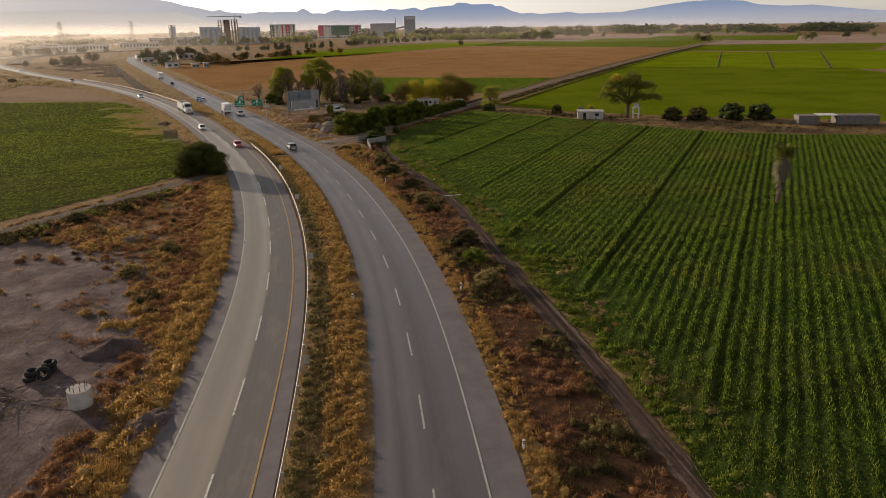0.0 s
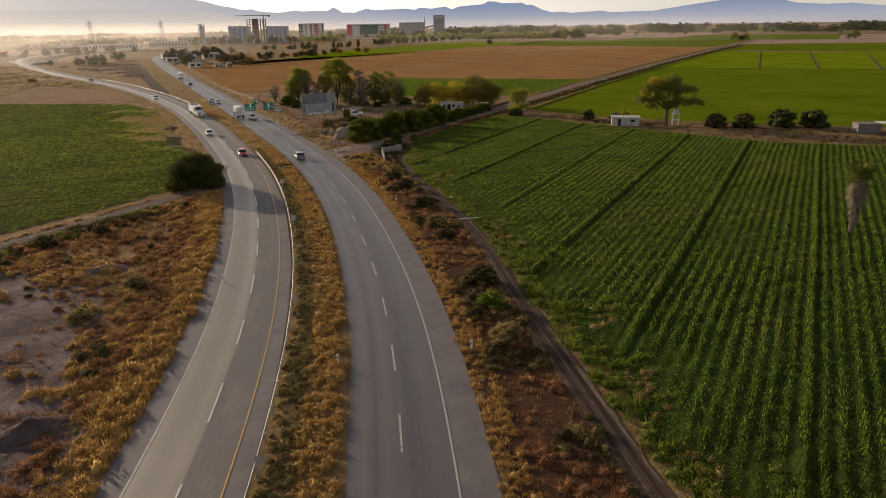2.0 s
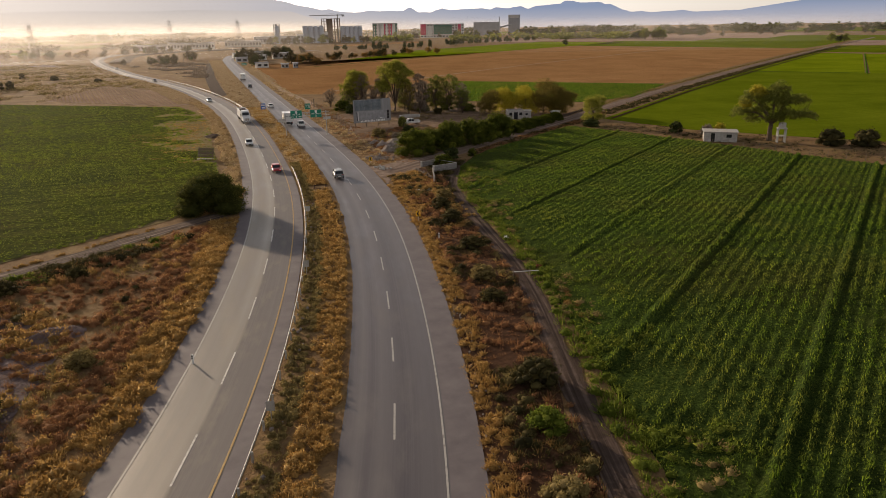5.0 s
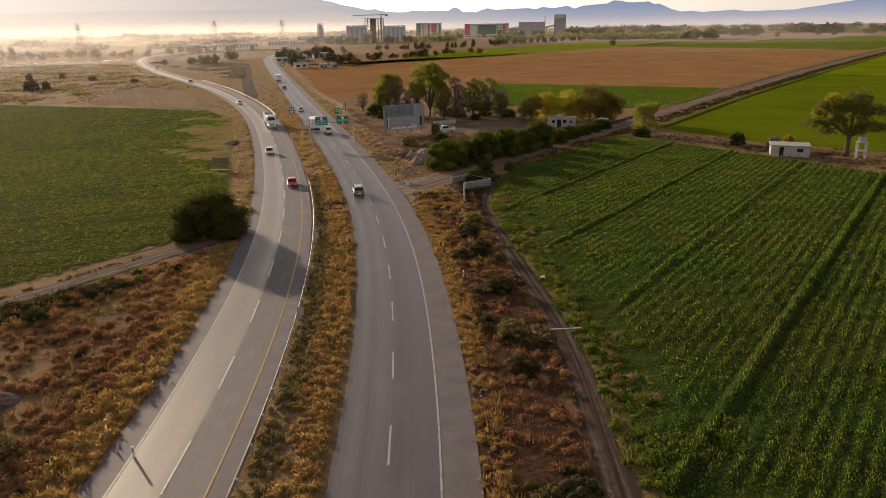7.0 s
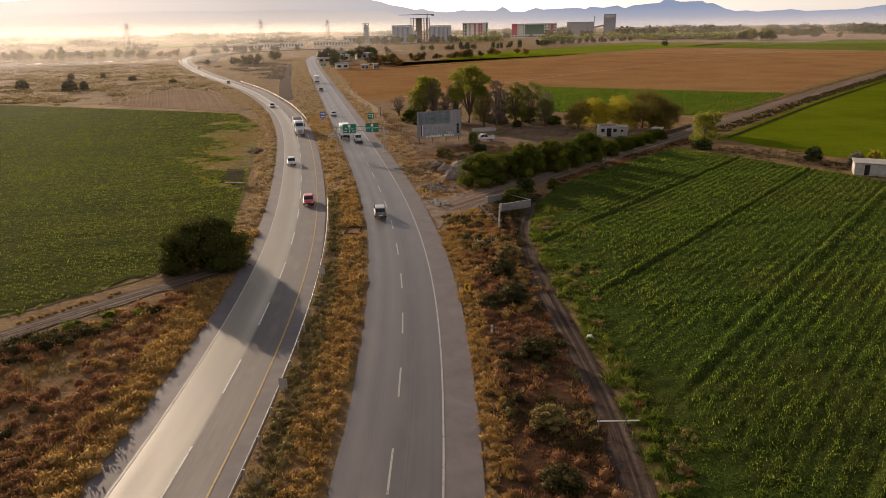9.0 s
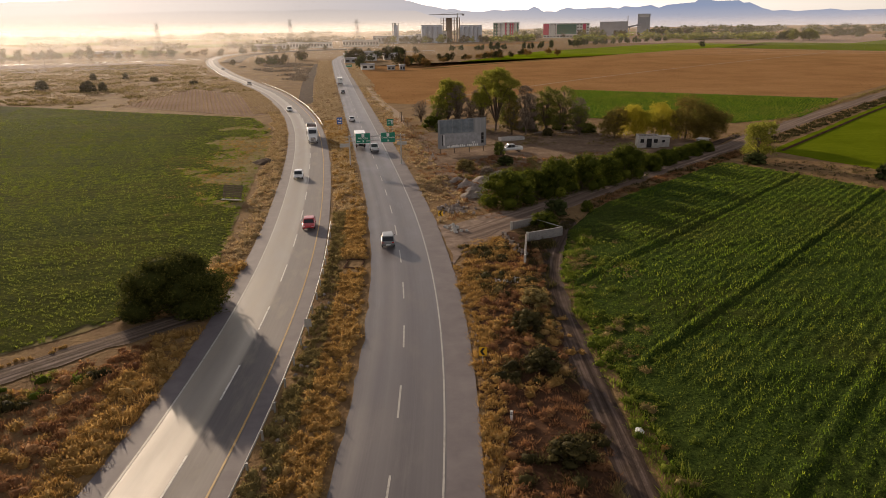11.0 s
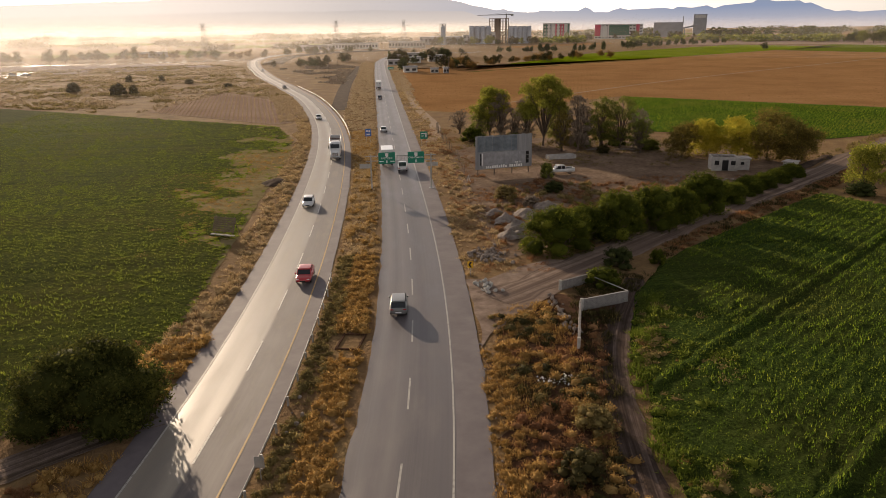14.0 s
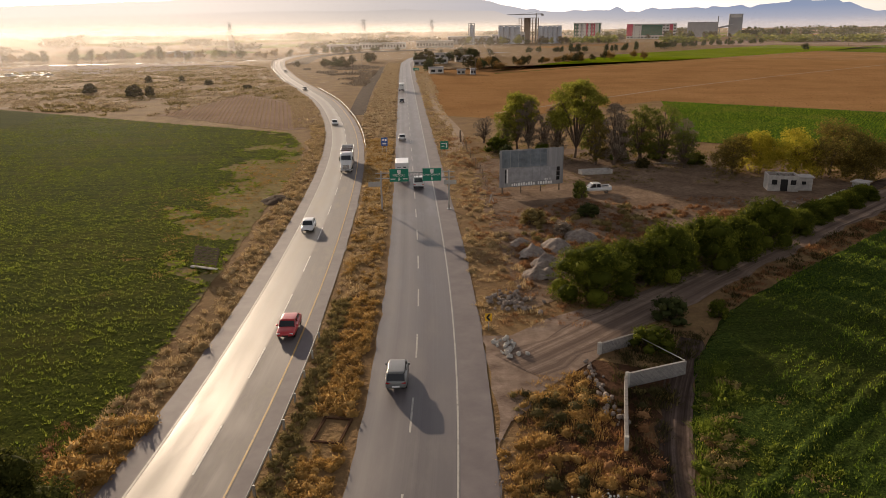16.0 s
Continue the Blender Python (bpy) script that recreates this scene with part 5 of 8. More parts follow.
for i, (x, y, w, h, m, n, lab) in enumerate((
        (107.6, 245.0, 5.5, 6.4, M_LEAF_BROWN, 1500, "thin brown-leaved tree by the grove"), (113.5, 245.5, 7.0, 6.6, M_LEAF_GOLD, 2300, "bright yellow-green autumn tree"),
        (119.0, 243.0, 7.5, 6.8, M_LEAF_GOLD, 2300, "yellowing autumn tree behind a ruined hut"), (124.5, 241.0, 9.0, 8.2, M_LEAF_BROWN, 3600, "russet autumn tree behind a ruined hut"),
        (129.0, 237.0, 6.5, 6.2, M_LEAF_BROWN, 2400, "russet autumn tree by the dirt road"))):
    r = np.random.default_rng(i + 70)
    h *= 1.15
    bl = [((r.uniform(-w, w) * 0.25, r.uniform(-w, w) * 0.25, h * f), (w * q, w * q, h * 0.22)) for f, q in ((0.16, 0.5), (0.36, 0.62), (0.55, 0.6), (0.72, 0.5), (0.86, 0.34))]
    tree("autumn_tree", x, y, bl, n * 3, 0.2, m, 0.2, lab, fork=0.22, turn=r.uniform(0, 360), group="autumn trees by the hut")
tree("junction_tree", 124.0, 209.5, B((0, 0, 4.5, 2.6, 2.4, 2.0), (2.2, 1.2, 6.2, 2.4, 2.2, 1.5), (-1.2, -0.6, 6.4, 2.0, 2.0, 1.4), (0.4, 0.2, 2.0, 3.2, 2.8, 1.4)), 4200, 0.22, M_POPLAR, 0.28, "leaning yellow-green tree where two dirt roads meet")
bush("junction_bush", 121.6, 206.2, 5.0, 4.0, 2.4, M_LEAF_DARK, "dark bush under the junction tree", 900, 0.2)

# shrub row along the dirt road
for i, (x, y, w, d, h, lab) in enumerate(((64.6, 183.6, 9.8, 8.8, 6.4, "broad yellow-green shrub where the shrub row begins"), (69.8, 188.0, 7.4, 7.0, 5.2, "dark green shrub between larger ones"), (74.4, 188.8, 8.8, 7.8, 6.9, "tall round dark green shrub by the dirt road"),
                                          (80.6, 192.4, 8.4, 7.4, 6.7, "round dark green shrub by the dirt road"), (85.8, 195.6, 7.0, 6.4, 5.5, "lower round shrub by the dirt road"), (91.2, 199.6, 8.6, 7.4, 6.7, "tall yellow-green shrub where the shrub row ends"), (98.0, 204.8, 6.4, 5.6, 3.6, "low dark green shrub by the yard fence"), (104.0, 210.0, 6.0, 5.0, 3.2, "low dark green shrub by the yard fence"), (109.0, 214.0, 5.0, 4.4, 2.8, "low dark green shrub by the yard fence"),
                                          (113.9, 218.0, 5.0, 4.0, 2.6, "low dark shrub by the yard fence"), (118.9, 222.0, 5.0, 4.0, 2.6, "low dark shrub by the yard fence"))):
    bush("roadside_shrub", x, y, w, d, h, M_SHRUB, lab, 11000, 0.12, 35 * i, i, "shrub row")
for i, (x, y, w, h, m, lab) in enumerate(((63.5, 213.0, 4.5, 2.6, M_OLIVE, "olive shrub before the billboard"), (72.5, 216.5, 4.0, 2.2, M_LEAF_DARK, "dark shrub in the yard"), (74.0, 228.0, 3.0, 3.4, M_LEAF_GREEN, "young green tree-shrub by the billboard"),
                                          (66.5, 207.0, 3.4, 2.0, M_TWIG, "bare grey shrub on a soil heap"), (67.0, 266.0, 4.0, 3.6, M_LEAF_DARK, "dark shrub behind the billboard"), (70.5, 176.5, 4.5, 2.6, M_LEAF_DARK, "dark shrub by the dirt road mouth"),
                                          (75.5, 177.0, 2.2, 1.8, M_SHRUB, "small sapling at the crop corner"), (66.6, 170.4, 4.6, 2.4, M_SHRUB, "dark shrub beside the block wall"), (51.5, 115.0, 3.6, 1.8, M_SCRUB, "grey-brown shrub in the ditch"), (48.6, 104.0, 3.2, 1.6, M_OLIVE, "straw shrub in the ditch"), (43.5, 79.5, 4.2, 2.2, M_SCRUB, "dark shrub in the ditch"),
                                          (38.3, 65.0, 4.2, 1.7, M_OLIVE, "straw-tipped shrub in the ditch"), (53.5, 128.0, 4.0, 2.0, M_SCRUB, "grey shrub in the ditch"), (54.5, 136.5, 4.0, 1.9, M_SCRUB, "grey shrub in the ditch"), (57.0, 142.0, 3.6, 1.8, M_OLIVE, "straw shrub in the ditch"),
                                          (41.2, 73.0, 3.4, 1.6, M_WEED, "greenish shrub in the ditch"), (47.0, 97.0, 3.2, 1.5, M_SCRUB, "dark shrub in the ditch"),
                                          (135.5, 187.5, 4.0, 3.2, M_LEAF_DARK, "dark round shrub by the white house"), (139.5, 180.5, 3.6, 3.0, M_TWIG, "bare shrub by the white house"), (142.0, 179.0, 3.4, 3.6, M_LEAF_GOLD, "yellow shrub by the white house"),
                                          (155.0, 157.5, 7.5, 4.0, M_SCRUB, "tangled dark shrub in the farmyard"), (161.0, 153.5, 7.5, 4.0, M_SCRUB, "tangled dark shrub in the farmyard"), (170.0, 149.0, 9.0, 5.2, M_LEAF_DARK, "dark rounded shrub in the farmyard"), (176.5, 144.5, 9.0, 5.0, M_LEAF_DARK, "dark rounded shrub in the farmyard"),
                                          (-2.5, 118.5, 3.5, 1.6, M_SCRUB, "dark shrub beside the track"), (-9.0, 113.0, 4.0, 1.8, M_OLIVE, "olive shrub beside the track"), (4.5, 121.0, 3.0, 1.4, M_SCRUB, "dark shrub beside the track"), (8.0, 96.0, 3.0, 1.5, M_OLIVE, "olive shrub in dry weeds"), (2.5, 88.0, 2.6, 1.3, M_OLIVE, "olive shrub in dry weeds"),
                                          (-100.0, 459.0, 7.0, 5.0, M_SCRUB, "lone dark shrub on the flats"), (-72.0, 437.0, 8.5, 5.6, M_SCRUB, "lone dark shrub on the flats"), (-66.0, 439.0, 5.0, 4.6, M_SCRUB, "lone dark shrub on the flats"), (-77.0, 525.0, 4.5, 4.0, M_SCRUB, "lone dark shrub on the flats"), (-93.0, 519.0, 5.0, 4.2, M_SCRUB, "lone dark shrub on the flats"), (-56.0, 500.0, 5.5, 2.6, M_SCRUB, "lone dark shrub on the flats"), (-30.0, 470.0, 5.0, 2.0, M_SCRUB, "lone dark shrub on the flats"))):
    bush("shrub", x, y, w, w * 0.85, h, m, lab, 1300, 0.12 if w < 5 else 0.2, 20 * i, i)


# rows of the leafy field and ridges of the plowed one
LEAFY_POLY = [(141, 377), (221, 312), (176, 269), (150, 262), (112, 285)]
ux, uy = 0.776, -0.631
rng = np.random.default_rng(55)
rows_p, rows_s = [], []
for r in np.arange(200, 420, 1.7):
    u = np.arange(-200, 120, 0.9)
    u = u + rng.normal(0, 0.15, len(u))
    v = r + rng.normal(0, 0.1, len(u))
    x, y = u * ux - v * uy, u * uy + v * ux
    m = inside(LEAFY_POLY, x, y)
    rows_p.append(np.column_stack([x[m], y[m], np.full(m.sum(), 0.04)]))
    rows_s.append(rng.uniform(0.4, 0.7, m.sum()))
scatter("leafy_rows", np.concatenate(rows_p), np.concatenate(rows_s), FARGRASS, M_CROP, "dark green leafy plants in rows", "crop", flat=1.1, seed=8)
PLOW_POLY = [(-37, 362), (-24, 434), (3, 391), (16, 358), (16.5, 323), (12, 319)]
rows_p, rows_s = [], []
for r in np.arange(-60, 60, 1.45):
    u = np.arange(300, 460, 0.8)
    x, y = r - 0.16 * (u - 300) + rng.normal(0, 0.08, len(u)), u
    m = inside(PLOW_POLY, x, y)
    rows_p.append(np.column_stack([x[m], y[m], np.full(m.sum(), 0.02)]))
    rows_s.append(rng.uniform(0.25, 0.45, m.sum()))
scatter("dry_stalk_rows", np.concatenate(rows_p), np.concatenate(rows_s), FARGRASS, M_PALE, "pale dry stalks in straight rows", "crop", flat=0.9, seed=9)
st = []
for r in np.arange(-400, 700, 3.2):
    u = np.arange(0, 900, 2.2)
    u = u + rng.normal(0, 0.5, len(u))
    x, y = u * 0.64 + r * 0.77, u * -0.77 + r * 0.64 + 600
    m = inside([(54, 600), (54, 520), (58, 346), (74, 335), (140, 379), (222, 314), (340, 406), (400, 450), (300, 560), (200, 620)], x, y)
    st.append(np.column_stack([x[m], y[m], np.full(m.sum(), 0.03)]))
st = np.concatenate(st)
scatter("stubble_rows", st, rng.uniform(0.15, 0.32, len(st)), [tuft(RNG, 4, 0.8, 0.3, 0.7) for _ in range(3)], M_RUST, "short orange-brown stubble in rows", "crop", flat=1.6, seed=10)

# ---- made things ----
M_STEEL = plain("galvanised_steel", (0.42, 0.42, 0.41), 0.45, 0.5, 0.6)
M_RAIL = plain("pale_painted_rail", (0.34, 0.325, 0.30), 0.6, 0.3, 0.0)
M_POST = plain("weathered_post", (0.17, 0.13, 0.10), 0.9, 0.1)
M_SIGN_GREEN = plain("sign_green", (0.0, 0.20, 0.13), 0.45, 0.4, 0, 0.06)
M_SIGN_BLUE = plain("sign_blue", (0.03, 0.12, 0.42), 0.45, 0.4, 0, 0.06)
M_SIGN_WHITE = plain("sign_white", (0.78, 0.78, 0.76), 0.5, 0.4, 0, 0.04)
M_SIGN_YELLOW = plain("sign_yellow", (0.75, 0.42, 0.02), 0.5, 0.4, 0, 0.05)
M_BLACK = plain("black_plastic", (0.02, 0.02, 0.02), 0.6, 0.3)
M_RUBBER = plain("tyre_rubber", (0.025, 0.024, 0.023), 0.85, 0.2)
M_WALL_WHITE = plain("whitewashed_plaster", (0.42, 0.395, 0.365), 0.9, 0.15, 0, 0.22, 1.4)
M_WALL_GREY = plain("grey_block", (0.17, 0.155, 0.145), 0.9, 0.15, 0, 0.25, 1.2)
M_CONCRETE = plain("concrete", (0.44, 0.42, 0.38), 0.9, 0.15, 0, 0.2, 1.6)
M_ROOF = plain("old_roof", (0.20, 0.17, 0.145), 0.9, 0.15, 0, 0.3, 1.0)
M_DARKGLASS = plain("dark_opening", (0.02, 0.02, 0.022), 0.25, 0.5)
M_TIN = plain("ribbed_tin", (0.42, 0.41, 0.39), 0.5, 0.5, 0.4, 0.2)
k = Mat("rubble", 0.95, 0.1)
k.color(k.ramp(k.noise(1.5, 6), (0.3, (0.17, 0.135, 0.115)), (0.7, (0.36, 0.31, 0.27)))).bump(k.noise(4.0, 6), 0.8, 0.15)
M_RUBBLE = k.m
k = Mat("billboard_sheet", 0.7, 0.3, 0.15).local()
streak = k.noise(0.9, 6, 0.65, k.stretch((1.0, 1.0, 0.08)))
k.color(k.ramp(streak, (0.3, (0.18, 0.185, 0.195)), (0.55, (0.28, 0.28, 0.285)), (0.75, (0.38, 0.375, 0.365))))
M_SHEET = k.m
k = Mat("block_masonry", 0.9, 0.1).local()
br = k.t.nodes.new("ShaderNodeTexBrick")
br.inputs["Scale"].default_value = 2.2
br.inputs["Color1"].default_value, br.inputs["Color2"].default_value, br.inputs["Mortar"].default_value = (0.15, 0.14, 0.135, 1), (0.22, 0.205, 0.195, 1), (0.36, 0.34, 0.32, 1)
sep_b, com_b = k.t.nodes.new("ShaderNodeSeparateXYZ"), k.t.nodes.new("ShaderNodeCombineXYZ")
k.link(k.vec, sep_b.inputs[0])
k.link(sep_b.outputs["X"], com_b.inputs["X"])
k.link(sep_b.outputs["Z"], com_b.inputs["Y"])
k.link(com_b.outputs[0], br.inputs["Vector"])
k.color(k.mix(k.ramp(k.noise(1.8, 6), (0.4, 0.0), (0.7, 0.6)), br.outputs["Color"], (0.29, 0.265, 0.245))).bump(br.outputs["Fac"], 0.4, 0.02)
M_BLOCK = k.m


def guardrail(name, line, y0, y1, off, label):
    sel = line[(line[:, 1] >= y0) & (line[:, 1] <= y1)]
    e = empty(name, pose(sel[0, 0], sel[0, 1], 0), label, "guardrail")
    inv = e.matrix_world.inverted()
    beam = ribbon("beam", sel, [(off + 0.01, 0.80), (off - 0.04, 0.76), (off - 0.01, 0.70), (off - 0.04, 0.64), (off + 0.01, 0.60), (off + 0.03, 0.62), (off + 0.03, 0.78), (off + 0.01, 0.80)], M_RAIL, e)
    beam.matrix_parent_inverse = inv
    total = np.hypot(*np.diff(sel[:, :2], axis=0).T).sum()
    bm = bmesh.new()
    box(bm, -0.06, -0.08, 0.0, 0.06, 0.08, 0.82, 0.01)
    post0 = None
    for s in np.arange(1.0, total - 0.5, 3.8):
        x, y, a = along(sel, s)
        m = inv @ Matrix.Translation((x + math.sin(a) * (off + 0.14), y - math.cos(a) * (off + 0.14), 0)) @ Matrix.Rotation(a, 4, "Z")
        if post0 is None:
            post0 = part("post", bm, M_STEEL, e)
            post0.matrix_basis = m
        else:
            p = new("post", post0.data)
            p.parent = e
            p.matrix_basis = m
    return e


guardrail("guardrail", LEFT, 8, 179, 5.25, "long pale steel guardrail beside the worn road")
guardrail("guardrail", LEFT, 283, 460, 5.25, "pale guardrail round the far bend")
guardrail("guardrail", LEFT, 500, 900, -5.4, "pale guardrail outside the far bend")

# overhead sign gantry
gantry = empty("sign_gantry", pose(41.2, 223, 0), "steel gantry over the road with two green signs", "road sign")
for x, nm in ((0.0, "post"), (10.6, "post")):
    bm = bmesh.new()
    tube(bm, (x, 0, -0.1), (x, 0, 6.3), 0.15, 0.13, 12)
    box(bm, x - 0.35, -0.35, 0, x + 0.35, 0.35, 0.12, 0.02)
    part(nm, bm, M_STEEL, gantry, smooth=False)
for z in (5.15, 6.0):
    bm = bmesh.new()
    tube(bm, (-0.9, 0, z), (11.5, 0, z), 0.085, seg=8)
    part("beam", bm, M_STEEL, gantry)
for x in (4.5, 4.95, 5.45, 5.9):
    bm = bmesh.new()
    box(bm, x - 0.05, -0.05, 5.15, x + 0.05, 0.05, 6.0)
    part("upright", bm, M_STEEL, gantry)


def text_part(word, size, x, y, z, material, parent, name="lettering"):
    cu = bpy.data.curves.new(name, "FONT")
    cu.body, cu.size, cu.align_x, cu.align_y = word, size, "CENTER", "CENTER"
    cu.extrude = 0.008
    ob = new(name, cu)
    dg = bpy.context.evaluated_depsgraph_get()
    me = bpy.data.meshes.new_from_object(ob.evaluated_get(dg))
    bpy.data.objects.remove(ob)
    me.materials.clear()
    me.materials.append(material)
    o2 = new(name, me)
    o2.parent = parent
    o2.matrix_basis = pose(x, y, z, 90, 0, 0)
    return o2


for x0, x1, word, sub in ((1.35, 4.3, "MEOQUI", True), (6.5, 9.4, "CHIHUAHUA", False)):
    bm = bmesh.new()
    box(bm, x0, -0.22, 4.65, x1, -0.16, 6.65, 0.02)
    plate = part("sign_plate", bm, M_SIGN_GREEN, gantry, "green direction sign with white letters")
    c = (x0 + x1) / 2
    text_part(word, 0.50 if sub else 0.46, c, -0.235, 5.62, M_SIGN_WHITE, plate)
    bm = bmesh.new()
    box(bm, c - 0.28, -0.24, 5.98, c + 0.28, -0.223, 6.52, 0.0)
    bmesh.ops.create_cone(bm, cap_ends=True, segments=3, radius1=0.28, radius2=0.28, depth=0.017, matrix=Matrix.Translation((c, -0.2315, 5.95)) @ Matrix.Rotation(math.pi / 2, 4, "X") @ Matrix.Rotation(-math.pi / 2, 4, "Z"))
    part("route_shield", bm, M_SIGN_WHITE, plate, "white route shield")
    bm = bmesh.new()
    box(bm, c - 0.08, -0.24, 5.0, c + 0.08, -0.223, 5.3)
    bmesh.ops.create_cone(bm, cap_ends=True, segments=3, radius1=0.24, radius2=0.24, depth=0.017, matrix=Matrix.Translation((c, -0.2315, 4.95)) @ Matrix.Rotation(math.pi / 2, 4, "X") @ Matrix.Rotation(-math.pi / 2, 4, "Z"))
    part("arrow", bm, M_SIGN_WHITE, plate, "white lane arrow")
    if sub:
        for sxx in (-0.95, 0.95):
            bm = bmesh.new()
            box(bm, c + sxx - 0.38, -0.24, 5.0, c + sxx + 0.38, -0.223, 5.14)
            part("small_lettering", bm, M_SIGN_WHITE, plate, "small white line of letters")
for x in (-0.9, 10.9):
    bm = bmesh.new()
    box(bm, x - 1.1, -0.10, 3.9 if x < 0 else 4.0, x + 0.9, -0.04, 4.7, 0.02)
    part("side_plate", bm, M_STEEL, gantry, "grey unlettered plate beside the post")


def small_sign(name, x, y, z0, w, h, material, label, bars, turn=0.0):
    e = empty(name, pose(x, y, 0, 0, 0, turn), label, "road sign")
    bm = bmesh.new()
    for s in (-0.3, 0.3):
        tube(bm, (s * w, 0.04, -0.1), (s * w, 0.04, z0 + h), 0.045, seg=8)
    part("posts", bm, M_STEEL, e)
    bm = bmesh.new()
    box(bm, -w / 2, -0.03, z0, w / 2, 0.0, z0 + h, 0.015)
    pl = part("plate", bm, material, e)
    for (bx, bz, bw, bh) in bars:
        bm = bmesh.new()
        box(bm, bx - bw / 2, -0.042, z0 + bz - bh / 2, bx + bw / 2, -0.031, z0 + bz + bh / 2)
        part("marking", bm, M_SIGN_WHITE, pl)
    return e


small_sign("service_sign", 40.4, 278, 1.5, 1.5, 1.9, M_SIGN_BLUE, "blue service sign with white symbols on two posts", ((-0.3, 1.35, 0.45, 0.4), (0.32, 1.3, 0.4, 0.5), (0.0, 0.5, 0.9, 0.35)))
small_sign("distance_sign", 53.8, 270, 1.7, 1.8, 1.8, M_SIGN_GREEN, "small green road sign with white markings", ((-0.2, 1.3, 0.9, 0.2), (0.5, 0.9, 0.3, 1.1), (-0.3, 0.7, 0.6, 0.15)))
small_sign("far_road_sign", 53.5, 560, 2.0, 3.4, 1.6, M_SIGN_GREEN, "far green road sign", ((0, 0.8, 2.2, 0.3),))


def chevron(x, y, turn, back):
    e = empty("chevron_sign", pose(x, y, 0, 0, 0, turn), "grey back of a curve sign on a post" if back else "yellow curve sign with a black chevron", "road sign", "curve signs")
    bm = bmesh.new()
    tube(bm, (0, 0.04, -0.1), (0, 0.04, 1.5), 0.035, seg=8)
    part("post", bm, M_STEEL, e)
    bm = bmesh.new()
    box(bm, -0.33, -0.02, 0.95, 0.33, 0.0, 1.75, 0.01)
    pl = part("plate", bm, M_STEEL if back else M_SIGN_YELLOW, e)
    if not back:
        bm = bmesh.new()
        for s in (1, -1):
            vs = [bm.verts.new(v) for v in ((0.2, -0.035, 1.35 + s * 0.33), (-0.02, -0.035, 1.35 + s * 0.33), (-0.24, -0.035, 1.35), (-0.02, -0.035, 1.35))]
            bm.faces.new(vs)
            vs2 = [bm.verts.new((v.co.x, -0.024, v.co.z)) for v in vs]
            for i in range(4):
                bm.faces.new((vs[i], vs[(i + 1) % 4], vs2[(i + 1) % 4], vs2[i]))
        part("chevron", bm, M_BLACK, pl, "black chevron")


for y in (56, 84, 113.5, 140.0):
    x, yy, a = along(LEFT, float(np.hypot(*np.diff(LEFT[LEFT[:, 1] <= y][:, :2], axis=0).T).sum()))
    chevron(x + 5.75 * math.sin(a), yy - 5.75 * math.cos(a), math.degrees(a) - 90, True)
chevron(48.7, 129.4, -12, False)
chevron(52.5, 175.5, -5, False)


def km_post(x, y, h, label):
    e = empty("marker_post", pose(x, y, 0, 0, 0, -20), label, "marker post")
    bm = bmesh.new()
    box(bm, -0.09, -0.05, -0.05, 0.09, 0.05, h, 0.015)
    p = part("post", bm, M_SIGN_WHITE, e)
    for z in (0.62, 0.8):
        bm = bmesh.new()
        box(bm, -0.07, -0.056, h * z - 0.05, 0.07, -0.051, h * z + 0.05)
        part("band", bm, M_BLACK, p)


for x, y, h in ((34.6, 64.6, 0.95), (23.0, 67.2, 0.95), (23.9, 35.6, 0.8), (48.9, 120.5, 0.8), (17.2, 92.8, 0.9)):
    km_post(x, y, h, "small white marker post with dark bands on the verge")

# billboard seen with its weathered sheets
bbd = empty("billboard", pose(61.0, 232.0, 0, 0, 0, 12.5), "large weathered grey sheet-metal billboard on posts", "billboard")
for i in range(16):
    bm = bmesh.new()
    x0 = i * 0.735
    box(bm, x0, -0.05 - 0.012 * (i % 2), 1.2, x0 + 0.728, 0.0, 7.6 + 0.05 * math.sin(i * 2.1), 0.012)
    part("sheet", bm, M_SHEET, bbd)
bm = bmesh.new()
for z in (1.7, 3.4, 5.2, 7.0):
    box(bm, 0, 0.02, z, 11.75, 0.14, z + 0.12)
part("frame", bm, M_STEEL, bbd)
for x in (0.6, 4.0, 7.7, 11.2):
    bm = bmesh.new()
    tube(bm, (x, 0.22, -0.1), (x, 0.22, 7.4), 0.13, seg=10)
    part("post", bm, M_POST, bbd)
# near-black plates on the sheets stand in for the shade inside torn gaps
for x0, x1 in ((0.95, 1.2), (10.5, 11.1)):
    for j in range(3):
        bm = bmesh.new()
        box(bm, x0, -0.09, 1.9 + j * 0.8, x1, -0.066, 2.62 + j * 0.8)
        part("painted_opening", bm, M_DARKGLASS, bbd)
bm = bmesh.new()
box(bm, 1.3, -0.09, 1.9, 1.5, -0.066, 4.3)
part("white_strip", bm, M_SIGN_WHITE, bbd, "peeling white strip")
k = plain("old_poster_blue", (0.15, 0.175, 0.195), 0.7, 0.2, 0, 0.35, 0.8)
k2 = plain("faded_panel_grey", (0.30, 0.30, 0.31), 0.75, 0.2, 0, 0.25, 0.9)
for q, (x0, x1) in enumerate(((0.4, 1.9), (1.95, 3.4), (3.45, 5.6), (5.65, 7.4), (7.45, 8.6))):
    bm = bmesh.new()
    box(bm, x0, -0.075, 4.55 + 0.06 * (q % 2), x1, -0.066, 7.45 - 0.05 * (q % 3))
    part("poster_remnant", bm, k, bbd, "faded blue poster remnant")
for q in range(6):
    bm = bmesh.new()
    box(bm, 1.7 + q * 1.45, -0.078 - 0.004 * (q % 2), 2.0, 3.1 + q * 1.45, -0.066, 4.4)
    part("lower_panel", bm, k2, bbd, "faded grey lower panel")
